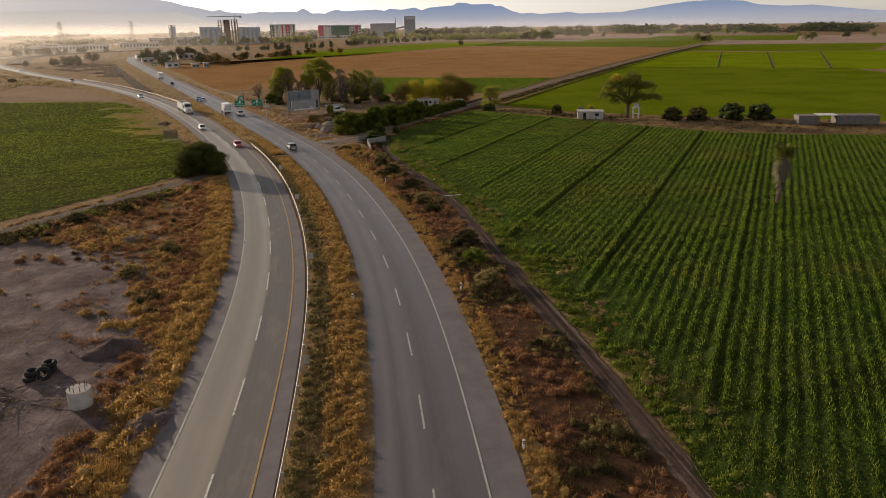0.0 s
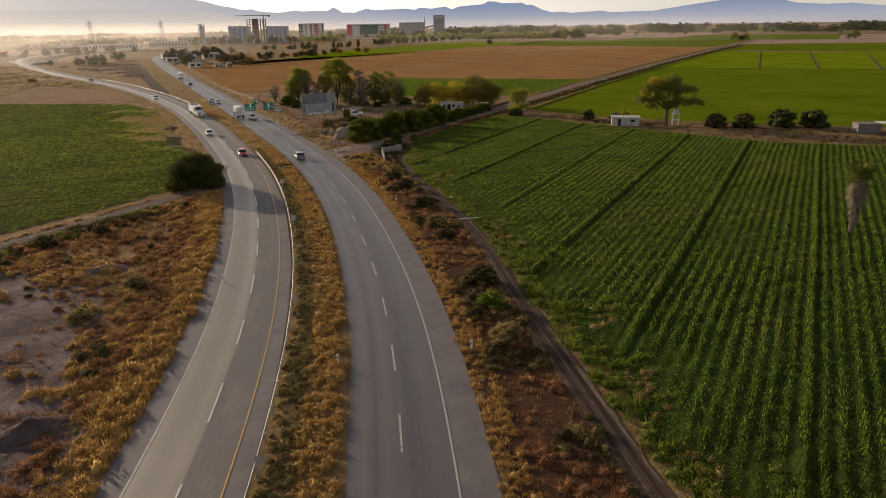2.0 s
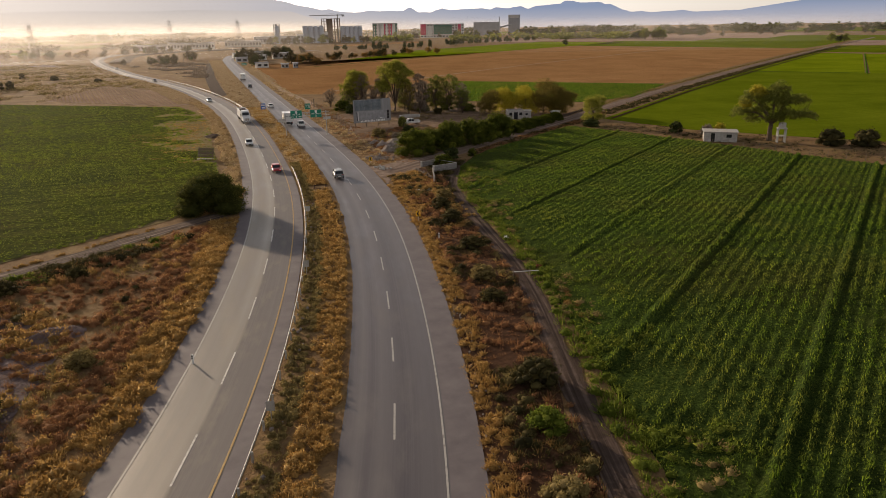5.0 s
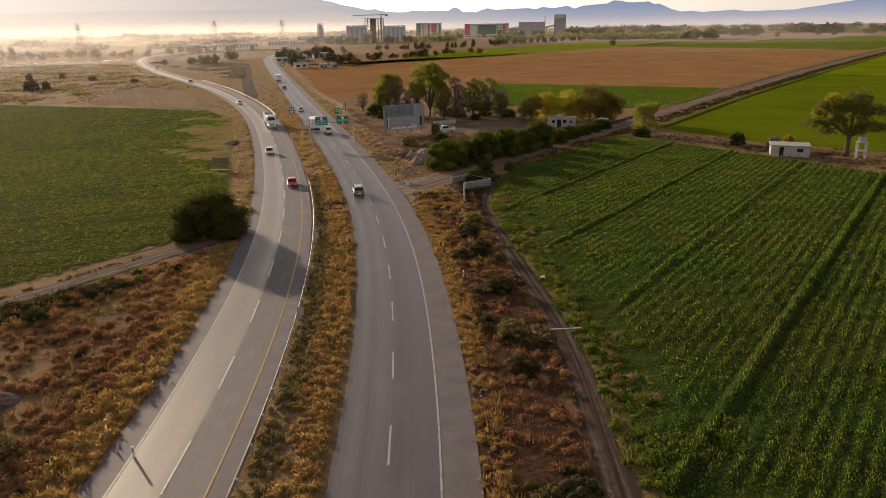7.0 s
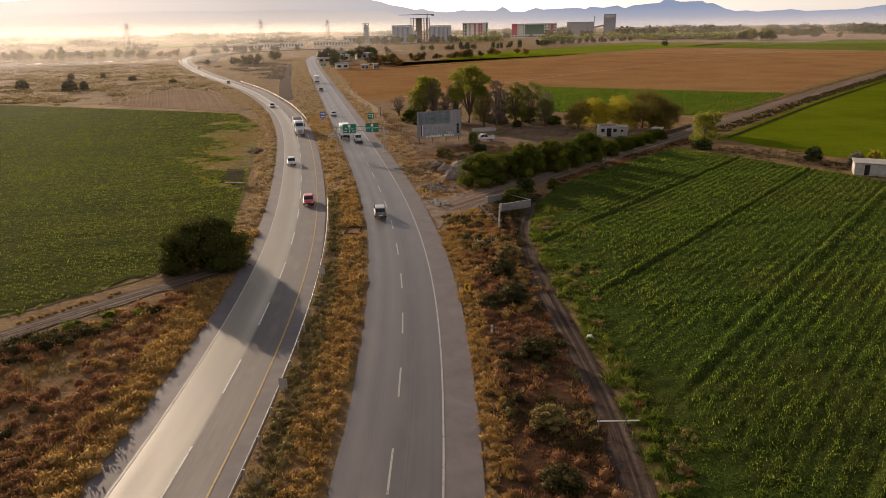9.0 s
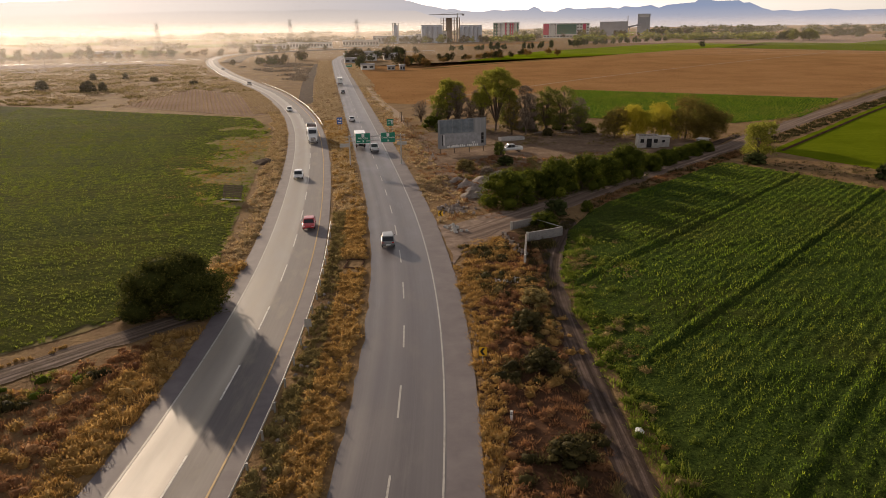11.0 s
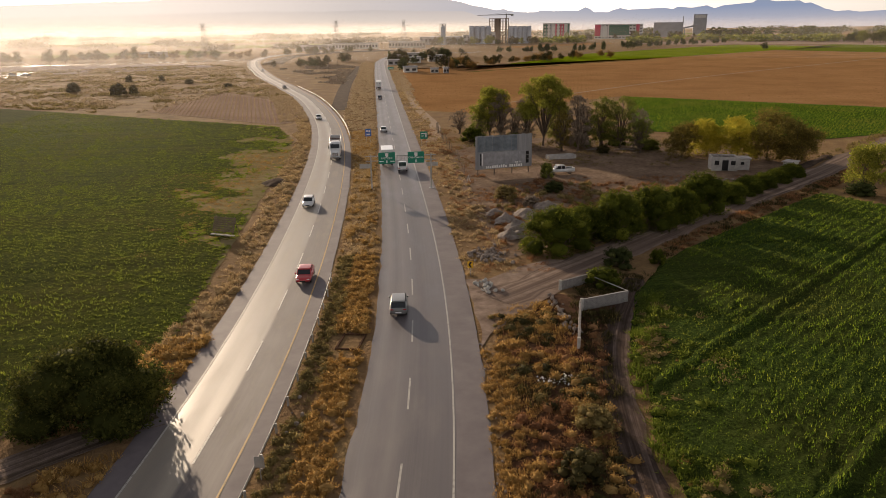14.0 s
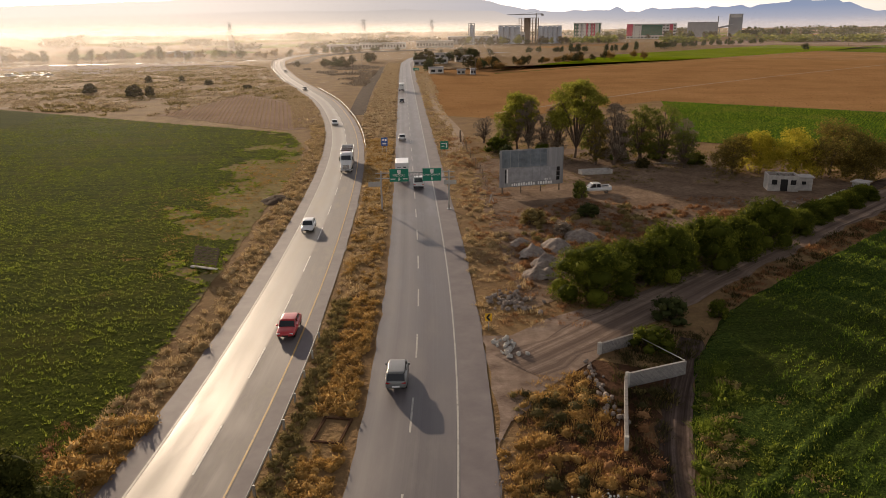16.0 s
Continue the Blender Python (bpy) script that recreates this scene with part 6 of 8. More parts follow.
rng = np.random.default_rng(2)
xx = 2.2
while xx < 9.6:
    w = rng.uniform(0.22, 0.42)
    bm = bmesh.new()
    box(bm, xx, -0.082, 1.33, xx + w, -0.072, 1.33 + rng.uniform(0.38, 0.6))
    part("painted_letter", bm, M_SIGN_WHITE, bbd, "white hand-painted letter")
    xx += w + (0.14 if rng.uniform() > 0.15 else 0.55)
for j in range(4):
    bm = bmesh.new()
    box(bm, 8.3 + j * 0.35, -0.082, 2.05, 8.53 + j * 0.35, -0.072, 2.35)
    part("painted_letter", bm, M_SIGN_WHITE, bbd)
mbd = empty("small_billboard", pose(18.8, 197.6, 0, 0, 0, -25), "small dark slatted board leaning behind a pale kerb", "billboard")
for i in range(7):
    bm = bmesh.new()
    box(bm, 0, -0.04 + 0.12 * i, 0.55 + 0.28 * i, 3.6, 0.02 + 0.12 * i, 0.78 + 0.28 * i, 0.01)
    part("board", bm, M_POST, mbd)
for x in (0.3, 1.8, 3.3):
    bm = bmesh.new()
    tube(bm, (x, -0.1, -0.1), (x, 0.85, 2.6), 0.07, seg=6)
    tube(bm, (x, 1.8, -0.1), (x, 0.7, 2.2), 0.05, seg=6)
    part("strut", bm, M_POST, mbd)
bm = bmesh.new()
box(bm, -0.1, -0.5, 0.02, 3.7, 0.0, 0.22, 0.03)
part("base", bm, M_CONCRETE, mbd)

# ruined hut, white house, water tower, sheds


def wall_with_holes(bm, length, height, thick, holes, m):
    """A wall along x with rectangular openings (x0, x1, z0, z1)."""
    xs = sorted({0.0, length, *[h[0] for h in holes], *[h[1] for h in holes]})
    zs = sorted({0.0, height, *[h[2] for h in holes], *[h[3] for h in holes]})
    for a, b in zip(xs, xs[1:]):
        for c, d in zip(zs, zs[1:]):
            if any(h[0] <= a and b <= h[1] and h[2] <= c and d <= h[3] for h in holes):
                continue
            box(bm, a, 0, c, b, thick, d, m=m)
    bmesh.ops.remove_doubles(bm, verts=bm.verts[:], dist=0.001)
    seen = {}
    for f in bm.faces:
        seen.setdefault(tuple(round(v, 3) for v in f.calc_center_median()), []).append(f)
    bmesh.ops.delete(bm, geom=[f for fs in seen.values() if len(fs) > 1 for f in fs], context="FACES")


def hut(name, x, y, turn, w, d, h, front, roofed, label, wall_m):
    e = empty(name, pose(x, y, 0, 0, 0, turn), label, "house")
    R = Matrix.Rotation
    for nm, m, ln, holes in (("front_wall", Matrix.Identity(4), w, front), ("back_wall", Matrix.Translation((0, d - 0.2, 0)), w, ()),
                             ("side_wall", Matrix.Translation((0.2, 0.2, 0)) @ R(math.pi / 2, 4, "Z"), d - 0.4, ()), ("side_wall", Matrix.Translation((w, 0.2, 0)) @ R(math.pi / 2, 4, "Z"), d - 0.4, ((d * 0.35, d * 0.6, 0.0, 2.0),) if not roofed else ())):
        bm = bmesh.new()
        wall_with_holes(bm, ln, h, 0.2, holes, m)
        part(nm, bm, wall_m, e)
    bm = bmesh.new()
    if roofed:
        box(bm, -0.25, -0.25, h, w + 0.25, d + 0.25, h + 0.18, 0.04)
        part("roof", bm, M_WALL_WHITE, e, "pale flat roof slab")
    else:
        for i in range(6):
            box(bm, 0.3 + i * (w - 0.8) / 5, 0.15, h - 0.35, 0.42 + i * (w - 0.8) / 5, d - 0.15, h - 0.2)
        box(bm, 0.3, 0.3, h - 0.18, w * 0.3, d - 0.3, h - 0.1)
        box(bm, w * 0.5, d * 0.45, h - 0.18, w * 0.72, d - 0.3, h - 0.12)
        part("roof", bm, M_ROOF, e, "broken dark roof with bare beams")
    bm = bmesh.new()
    box(bm, 0.2, 0.2, 0.02, w - 0.2, d - 0.2, 0.06)
    part("floor_slab", bm, M_CONCRETE, e)
    for hx0, hx1, hz0, hz1 in front:
        bm = bmesh.new()
        if hz0 < 0.1:
            box(bm, hx0 + 0.03, 0.10, hz0 + 0.07, hx1 - 0.03, 0.15, hz1 - 0.03)
            part("door", bm, M_DARKGLASS, e, "dark doorway")
        else:
            box(bm, hx0 + 0.03, 0.10, hz0 + 0.03, hx1 - 0.03, 0.14, hz1 - 0.03)
            wn_o = part("window", bm, M_DARKGLASS, e, "dark window opening")
            bm = bmesh.new()
            box(bm, hx0 - 0.08, -0.06, hz0 - 0.1, hx1 + 0.08, 0.08, hz0 - 0.02, 0.01)
            part("sill", bm, wall_m, wn_o)
    return e


hut("ruined_hut", 107.0, 229.8, -16, 4.9, 3.6, 2.7, ((0.6, 1.5, 1.1, 2.0), (2.0, 3.2, 0.0, 2.1), (3.6, 4.5, 1.1, 2.0)), False, "ruined white hut with an open broken roof", M_WALL_WHITE)
hut("hut_annex", 112.0, 229.6, -14, 2.5, 2.6, 2.2, ((0.8, 1.5, 1.0, 1.6),), True, "small white annex beside the ruined hut", M_WALL_WHITE)
hut("white_house", 132.6, 172.9, -36, 7.4, 5.0, 2.2, ((1.6, 2.5, 0.0, 2.0), (5.0, 6.2, 1.0, 1.8)), True, "low white flat-roofed house with dark door", M_WALL_WHITE)
hut("pump_shed", 120.5, 224.2, 38, 2.2, 2.0, 2.1, ((0.6, 1.5, 0.0, 1.8),), True, "small pale shed by the dirt road", M_WALL_WHITE)

wt = empty("water_tower", pose(147.6, 164.6, 0, 0, 0, -35), "small water tank on a concrete tower", "water tower")
for x in (-0.8, 0.8):
    for y in (-0.8, 0.8):
        bm = bmesh.new()
        box(bm, x - 0.14, y - 0.14, 0, x + 0.14, y + 0.14, 3.2)
        part("leg", bm, M_CONCRETE, wt)
bm = bmesh.new()
box(bm, -1.1, -1.1, 3.2, 1.1, 1.1, 3.4, 0.03)
part("platform", bm, M_CONCRETE, wt)
bm = bmesh.new()
box(bm, -0.9, -0.9, 1.5, 0.9, 0.9, 1.65)
part("brace", bm, M_CONCRETE, wt)
bm = bmesh.new()
tube(bm, (0, 0, 3.4), (0, 0, 4.5), 0.8, seg=14)
tube(bm, (0, 0, 4.5), (0, 0, 4.75), 0.8, 0.25, seg=14)
part("tank", bm, M_CONCRETE, wt)

yard = empty("farm_shed", pose(175.5, 131.0, 0, 0, 0, -33), "long grey block shed with a tin lean-to", "shed")
for nm, a, b, h in (("wall", 0, 5.2, 2.3), ("wall", 10.0, 21.0, 2.4)):
    bm = bmesh.new()
    box(bm, a, 0, 0, b, 0.25, h, 0.02)
    box(bm, a, 3.8, 0, b, 4.05, h, 0.02)
    box(bm, a, 0.25, 0, a + 0.25, 3.8, h)
    box(bm, b - 0.25, 0.25, 0, b, 3.8, h)
    part(nm, bm, M_WALL_GREY, yard)
    bm = bmesh.new()
    box(bm, a - 0.1, -0.1, h, b + 0.1, 4.15, h + 0.14, 0.02)
    part("roof", bm, M_ROOF, yard)
for i in range(18):
    bm = bmesh.new()
    x = 5.0 + i * 0.29
    box(bm, x, -0.6, 2.55 + 0.05 * (i % 2), x + 0.27, 4.0, 2.6 + 0.05 * (i % 2))
    part("tin_sheet", bm, M_TIN, yard)
for x in (5.3, 7.6, 9.8):
    bm = bmesh.new()
    tube(bm, (x, -0.4, -0.05), (x, -0.4, 2.55), 0.08, seg=6)
    part("post", bm, M_POST, yard)


def fence(name, pts, step, h, label):
    line = spline(pts, 1.0, 0)
    e = empty(name, pose(line[0, 0], line[0, 1], 0), label, "fence")
    inv = e.matrix_world.inverted()
    total = np.hypot(*np.diff(line, axis=0).T).sum()
    rng = np.random.default_rng(int(total))
    post0 = None
    tops = []
    for s in np.arange(0.2, total - 0.2, step):
        x, y, a = along(line, s)
        tops.append((x, y))
        m = inv @ Matrix.Translation((x, y, 0)) @ Euler((rng.normal(0, 0.04), rng.normal(0, 0.04), a)).to_matrix().to_4x4() @ Matrix.Diagonal((1, 1, rng.uniform(0.9, 1.15), 1))
        if post0 is None:
            bm = bmesh.new()
            tube(bm, (0, 0, -0.15), (0.02, 0, h), 0.07, 0.055, 7)
            post0 = part("post", bm, M_POST, e)
            post0.matrix_basis = m
        else:
            p = new("post", post0.data)
            p.parent = e
            p.matrix_basis = m
    for z in (0.35, 0.65, 0.92):
        bm = bmesh.new()
        for (x0, y0), (x1, y1) in zip(tops, tops[1:]):
            tube(bm, (x0, y0, h * z), (x1, y1, h * z), 0.012, seg=3)
        wv = part("wire", bm, M_POST, e)
        wv.matrix_parent_inverse = inv
    return e


fence("wire_fence", [(59.4, 236), (59.8, 252), (59.4, 270), (59.2, 300)], 3.2, 1.8, "wire fence on dark wooden posts beside the verge")
fence("yard_fence", [(66, 183), (84, 197), (100, 210.5), (120, 226)], 4.0, 1.5, "wire fence on posts along the dirt road")
fence("farm_fence", [(131, 168), (140, 150.5), (150, 133), (163, 121.5), (180, 110)], 3.5, 1.4, "wire fence on posts behind the crop")

# enclosure of block walls at the dirt road mouth


def block_wall(name, p, q, h, label):
    d = Vector((q[0] - p[0], q[1] - p[1], 0))
    e = empty(name, Matrix.Translation((p[0], p[1], 0)) @ Matrix.Rotation(math.atan2(d.y, d.x), 4, "Z"), label, "wall", "block enclosure")
    bm = bmesh.new()
    rng = np.random.default_rng(int(p[0]))
    n = int(d.length / 0.8)
    for i in range(n):
        a, b = d.length * i / n, d.length * (i + 1) / n
        box(bm, a, -0.1, -0.1, b, 0.1, h + rng.uniform(-0.06, 0.03))
    part("masonry", bm, M_BLOCK, e)
    bm = bmesh.new()
    box(bm, -0.15, -0.15, -0.1, 0.15, 0.15, h + 0.15, 0.02)
    part("pillar", bm, M_CONCRETE, e)
    bm = bmesh.new()
    box(bm, 0.15, -0.12, h, d.length, 0.12, h + 0.05, 0.02)
    part("coping", bm, M_BLOCK, e)


block_wall("block_wall", (59.4, 154.6), (62.0, 163.3), 1.1, "low pale block wall beside dry grass")
block_wall("block_wall", (62.2, 163.5), (67.6, 165.3), 1.2, "low pale block wall across the ditch")
block_wall("block_wall", (61.6, 169.6), (65.2, 171.4), 1.0, "low pale block wall by the dirt road")
rail_e = empty("pipe_rail", pose(67.6, 165.6, 0), "thin pipe rail between the block walls", "railing")
bm = bmesh.new()
tube(bm, (0, 0, 1.15), (-2.4, 5.7, 1.0), 0.045, seg=6)
tube(bm, (0, 0, -0.05), (0, 0, 1.2), 0.06, seg=6)
tube(bm, (-2.4, 5.7, -0.05), (-2.4, 5.7, 1.05), 0.05, seg=6)
part("rail", bm, M_STEEL, rail_e)
barrier = empty("track_barrier", pose(51.7, 102.6, 0, 0, 0, -12), "thin pale pole laid across the dirt track", "barrier")
bm = bmesh.new()
tube(bm, (0, 0, 0.75), (3.0, 0, 0.78), 0.05, seg=8)
part("pole", bm, M_SIGN_WHITE, barrier)
for x in (0.1, 2.0):
    bm = bmesh.new()
    tube(bm, (x, 0, -0.1), (x, 0, 1.0), 0.06, seg=7)
    part("post", bm, M_POST, barrier)

# culvert pit in the median
pit = empty("drain_inlet", pose(39.2, 158.9, -0.24, 0, 0, 78), "sunken drain inlet in the median grass, coloured dark like a shaded hole", "drain")
# the dark ditch colour on every piece paints in the shade of the hole
for nm, bx in (("side", (-1.5, -1.1, -0.1, 1.5, -0.9, 0.35)), ("side", (-1.5, 0.9, -0.1, 1.5, 1.1, 0.35)), ("end", (-1.7, -1.1, -0.1, -1.5, 1.1, 0.35)), ("end", (1.5, -1.1, -0.1, 1.7, 1.1, 0.35)), ("bottom", (-1.5, -0.9, 0.0, 1.5, 0.9, 0.03))):
    bm = bmesh.new()
    box(bm, *bx, 0.02)
    part(nm, bm, M_DITCH, pit)


def mound(name, x, y, w, d, h, material, label, seed, turn=0.0, cat="heap"):
    n = 22
    verts, faces = [], []
    for i in range(n):
        for j in range(n):
            u, v = i / (n - 1) * 2 - 1, j / (n - 1) * 2 - 1
            r = math.sqrt(u * u + v * v)
            z = max(0.0, 1 - r * (1 + 0.25 * noise.noise((u * 2, v * 2, seed)))) ** 0.8
            z = h * z * (1 + 0.45 * noise.noise((u * 3, v * 3, seed + 9))) + 0.12 * noise.noise((u * 8, v * 8, seed)) * (1 if z > 0 else 0)
            verts.append((u * w / 2, v * d / 2, z - 0.03))
    for i in range(n - 1):
        for j in range(n - 1):
            a = i * n + j
            faces.append((a, a + n, a + n + 1, a + 1))
    ob = mesh_ob(name, verts, faces, material, smooth=True)
    ob.matrix_world = pose(x, y, 0, 0, 0, turn)
    return tagged(ob, label, cat)


for i, (x, y, w, d, h) in enumerate(((60.2, 190.5, 4.5, 3.4, 1.2), (61.8, 194.5, 5.0, 3.5, 1.4), (60.8, 198.5, 5.0, 3.6, 1.3), (64.5, 201.0, 5.5, 4.0, 1.5), (68.5, 204.5, 6.0, 4.0, 1.5), (60.0, 203.0, 3.2, 2.8, 0.9))):
    mound("tipped_mound", x, y, w, d, h, M_RUBBLE, "tipped mound of pale grey spoil", i * 1.7, i * 33)
mound("earth_mound", -0.2, 66.8, 6.0, 3.2, 0.9, M_LOT, "low bare earth mound at the edge of the lot", 3.3, 20)
mound("earth_mound", 1.0, 51.5, 5.0, 3.0, 0.8, M_LOT, "low bare earth mound by the verge", 4.3, 40)
mound("earth_mound", 4.5, 104.0, 6.0, 4.0, 0.7, M_LOT, "low bare earth mound among dry weeds", 6.3, 10)
mound("earth_mound", 23.0, 232.0, 5.0, 7.0, 0.7, M_DARKSOIL, "dark earth mound beside the far verge", 7.3, 0)


def stones(name, pts, size, material, label, seed):
    """Loose rubble lying on the ground."""
    rng = np.random.default_rng(seed)
    V, F = [], []
    for x, y in pts:
        bm = bmesh.new()
        bmesh.ops.create_icosphere(bm, subdivisions=1, radius=1.0)
        s = size * rng.uniform(0.4, 1.3)
        q = Euler(rng.uniform(0, 6, 3)).to_matrix()
        i0 = len(V)
        for v in bm.verts:
            p = q @ Vector((v.co.x * rng.uniform(0.7, 1.2), v.co.y * rng.uniform(0.7, 1.2), v.co.z * rng.uniform(0.6, 1.0)))
            V.append((x + p.x * s, y + p.y * s, s * 0.5 + p.z * s))
        F += [tuple(i0 + v.index for v in f.verts) for f in bm.faces]
        bm.free()
    return tagged(mesh_ob(name, V, F, material), label, "rubble", kind="stuff")


rng = np.random.default_rng(17)
stones("rock_pile", np.column_stack([55.9 + rng.normal(0, 1.1, 90), 182.8 + rng.normal(0, 1.4, 90)]), 0.28, M_RUBBLE, "pile of broken pale rocks beside the verge", 1)
stones("stone_row", np.column_stack([60.2 + rng.normal(0, 0.35, 60), np.linspace(158, 168.5, 60)]), 0.22, M_RUBBLE, "row of broken stones in dry grass", 2)
stones("rail_stones", np.array([(at_y(LEFT, y) + 6.2 + rng.normal(0, 0.4), y) for y in rng.uniform(70, 150, 60)]), 0.2, M_RUBBLE, "scattered stones behind the guardrail", 3)
stones("entry_kerb_stones", np.column_stack([53.6 + rng.normal(0, 0.5, 40), np.linspace(169.5, 173.5, 40)]), 0.25, M_CONCRETE, "broken kerb stones at the dirt road mouth", 4)
stones("dump_rubble", np.column_stack([rng.normal(103, 2.5, 50), rng.normal(221, 1.5, 50)]), 0.25, M_RUBBLE, "pale rubble in the yard", 5)
stones("white_litter", np.column_stack([56.4 + rng.normal(0, 0.9, 70), 149.4 + rng.normal(0, 0.55, 70)]), 0.09, M_SIGN_WHITE, "spilled white plastic litter in the dry ditch", 9)
stones("lot_stones", np.column_stack([rng.uniform(-20, 4, 120), rng.uniform(42, 98, 120)]), 0.13, M_RUBBLE, "small stones on bare lot soil", 6)
stones("verge_gravel", np.array([(at_y(RIGHT, y) + 6.6 + rng.normal(0, 0.35), y - 2.0) for y in rng.uniform(20, 160, 260)]), 0.1, M_RUBBLE, "gravel along the asphalt edge", 8)
bags = empty("rubbish_bag", pose(57.3, 117.2, 0, 0, 0, 20) @ Matrix.Scale(0.55, 4), "torn white plastic bag at the crop edge", "rubbish")
bm = bmesh.new()
bmesh.ops.create_icosphere(bm, subdivisions=2, radius=0.55)
for v in bm.verts:
    v.co += v.normal * 0.3 * noise.noise(v.co * 3)
    v.co.z = max(0.0, v.co.z * 0.8 + 0.3)
part("bag", bm, M_SIGN_WHITE, bags)
rag = empty("red_rag", pose(56.2, 105.2, 0.0) @ Matrix.Scale(0.6, 4), "dull red cloth caught in the crop edge", "rubbish")
bm = bmesh.new()
bmesh.ops.create_grid(bm, x_segments=10, y_segments=6, size=0.5)
for v in bm.verts:
    v.co.x *= 1.5
    v.co.z = 0.35 + 0.2 * noise.noise(v.co * 4) - 0.1 * v.co.length
bmesh.ops.solidify(bm, geom=bm.faces[:], thickness=0.02)
part("cloth", bm, plain("dull_red_cloth", (0.17, 0.045, 0.03), 0.9, 0.1), rag)
stk = empty("whitewashed_posts", pose(58.9, 226.3, 0, 0, 0, 20), "pair of leaning whitewashed posts with a cross bar", "fence")
for a, b in (((-0.35, 0, -0.05), (0.05, 0, 1.5)), ((0.5, 0, -0.05), (0.0, 0.1, 1.35))):
    bm = bmesh.new()
    tube(bm, a, b, 0.08, 0.07, 7)
    part("post", bm, M_WALL_WHITE, stk)
bm = bmesh.new()
tube(bm, (-0.4, 0, 1.1), (1.2, 0.1, 1.2), 0.05, seg=6)
part("bar", bm, M_POST, stk)

# concrete ring with starter bars and old tyres on the lot
ring = empty("concrete_caisson", pose(-3.2, 57.0, 0), "short white concrete cylinder with rusty starter bars", "caisson")
bm = bmesh.new()
tube(bm, (0, 0, -0.05), (0, 0, 1.45), 0.88, seg=24)
part("cylinder", bm, M_WALL_WHITE, ring)
M_RUST_BAR = plain("rusty_steel", (0.16, 0.07, 0.04), 0.9, 0.2)
for i in range(9):
    a = 2 * math.pi * i / 9
    bm = bmesh.new()
    tube(bm, (0.62 * math.cos(a), 0.62 * math.sin(a), 1.4), (0.64 * math.cos(a), 0.64 * math.sin(a), 1.85), 0.03, seg=5)
    part("starter_bar", bm, M_RUST_BAR, ring)


def torus_bm(R, r, n=20, mseg=8):
    bm = bmesh.new()
    vs = []
    for i in range(n):
        a = 2 * math.pi * i / n
        vs.append([bm.verts.new(((R + r * math.cos(b)) * math.cos(a), (R + r * math.cos(b)) * math.sin(a), r * 1.15 * math.sin(b))) for b in [2 * math.pi * j / mseg for j in range(mseg)]])
    for i in range(n):
        for j in range(mseg):
            bm.faces.new((vs[i][j], vs[(i + 1) % n][j], vs[(i + 1) % n][(j + 1) % mseg], vs[i][(j + 1) % mseg]))
    return bm


for x, y, z, rx, ry in ((-6.9, 63.6, 0.22, 0, 0), (-6.7, 63.7, 0.66, 4, 3), (-5.5, 64.8, 0.22, 0, 0), (-5.45, 64.9, 0.66, 3, -4), (-5.9, 63.4, 0.5, 65, 10)):
    ob = part("old_tyre", torus_bm(0.44, 0.19), M_RUBBER, smooth=True)
    ob.matrix_world = pose(x, y, z, rx, ry, 0)
    tagged(ob, "worn black lorry tyre lying on the lot", "tyre", "dumped tyres")
brush = empty("brush_pile", pose(-9.0, 61.0, 0), "dark pile of dead branches on the lot", "brush pile")
rng = np.random.default_rng(31)
for _ in range(45):
    a = rng.uniform(0, 6.28)
    p = Vector((rng.normal(0, 1.5), rng.normal(0, 1.8), rng.uniform(0.0, 0.45)))
    bm = bmesh.new()
    tube(bm, p, p + Vector((math.cos(a) * 1.8, math.sin(a) * 1.8, rng.uniform(-0.04, 0.9))), 0.045, 0.015, 5)
    part("branch", bm, M_POST, brush)

trough = empty("concrete_trough", pose(79.0, 246.5, 0, 0, 0, 8), "long whitewashed water trough in the yard", "trough")
for nm, bx in (("side", (0, 0, 0, 6.2, 0.2, 0.8)), ("side", (0, 2.0, 0, 6.2, 2.2, 0.8)), ("end", (0, 0.2, 0, 0.2, 2.0, 0.8)), ("end", (6.0, 0.2, 0, 6.2, 2.0, 0.8)), ("bottom", (0.2, 0.2, 0, 6.0, 2.0, 0.2))):
    bm = bmesh.new()
    box(bm, *bx, 0.02)
    part(nm, bm, M_WALL_WHITE, trough)
for x, y, t in ((92.5, 258.0, 10), (99.0, 256.5, -15)):
    ob = mound("pale_rubble_strip", x, y, 5.0, 1.6, 0.35, M_RUBBLE, "low strip of pale rubble under the trees", x, t)
cv = empty("canal_lining", pose(100.5, 211.3, 0, 0, 0, 38.5), "low concrete edge of an irrigation channel", "channel")
for y in (0.0, 1.3):
    bm = bmesh.new()
    box(bm, -24, y, -0.05, 26, y + 0.22, 0.28, 0.02)
    part("kerb", bm, M_CONCRETE, cv)

# ---- far things ----


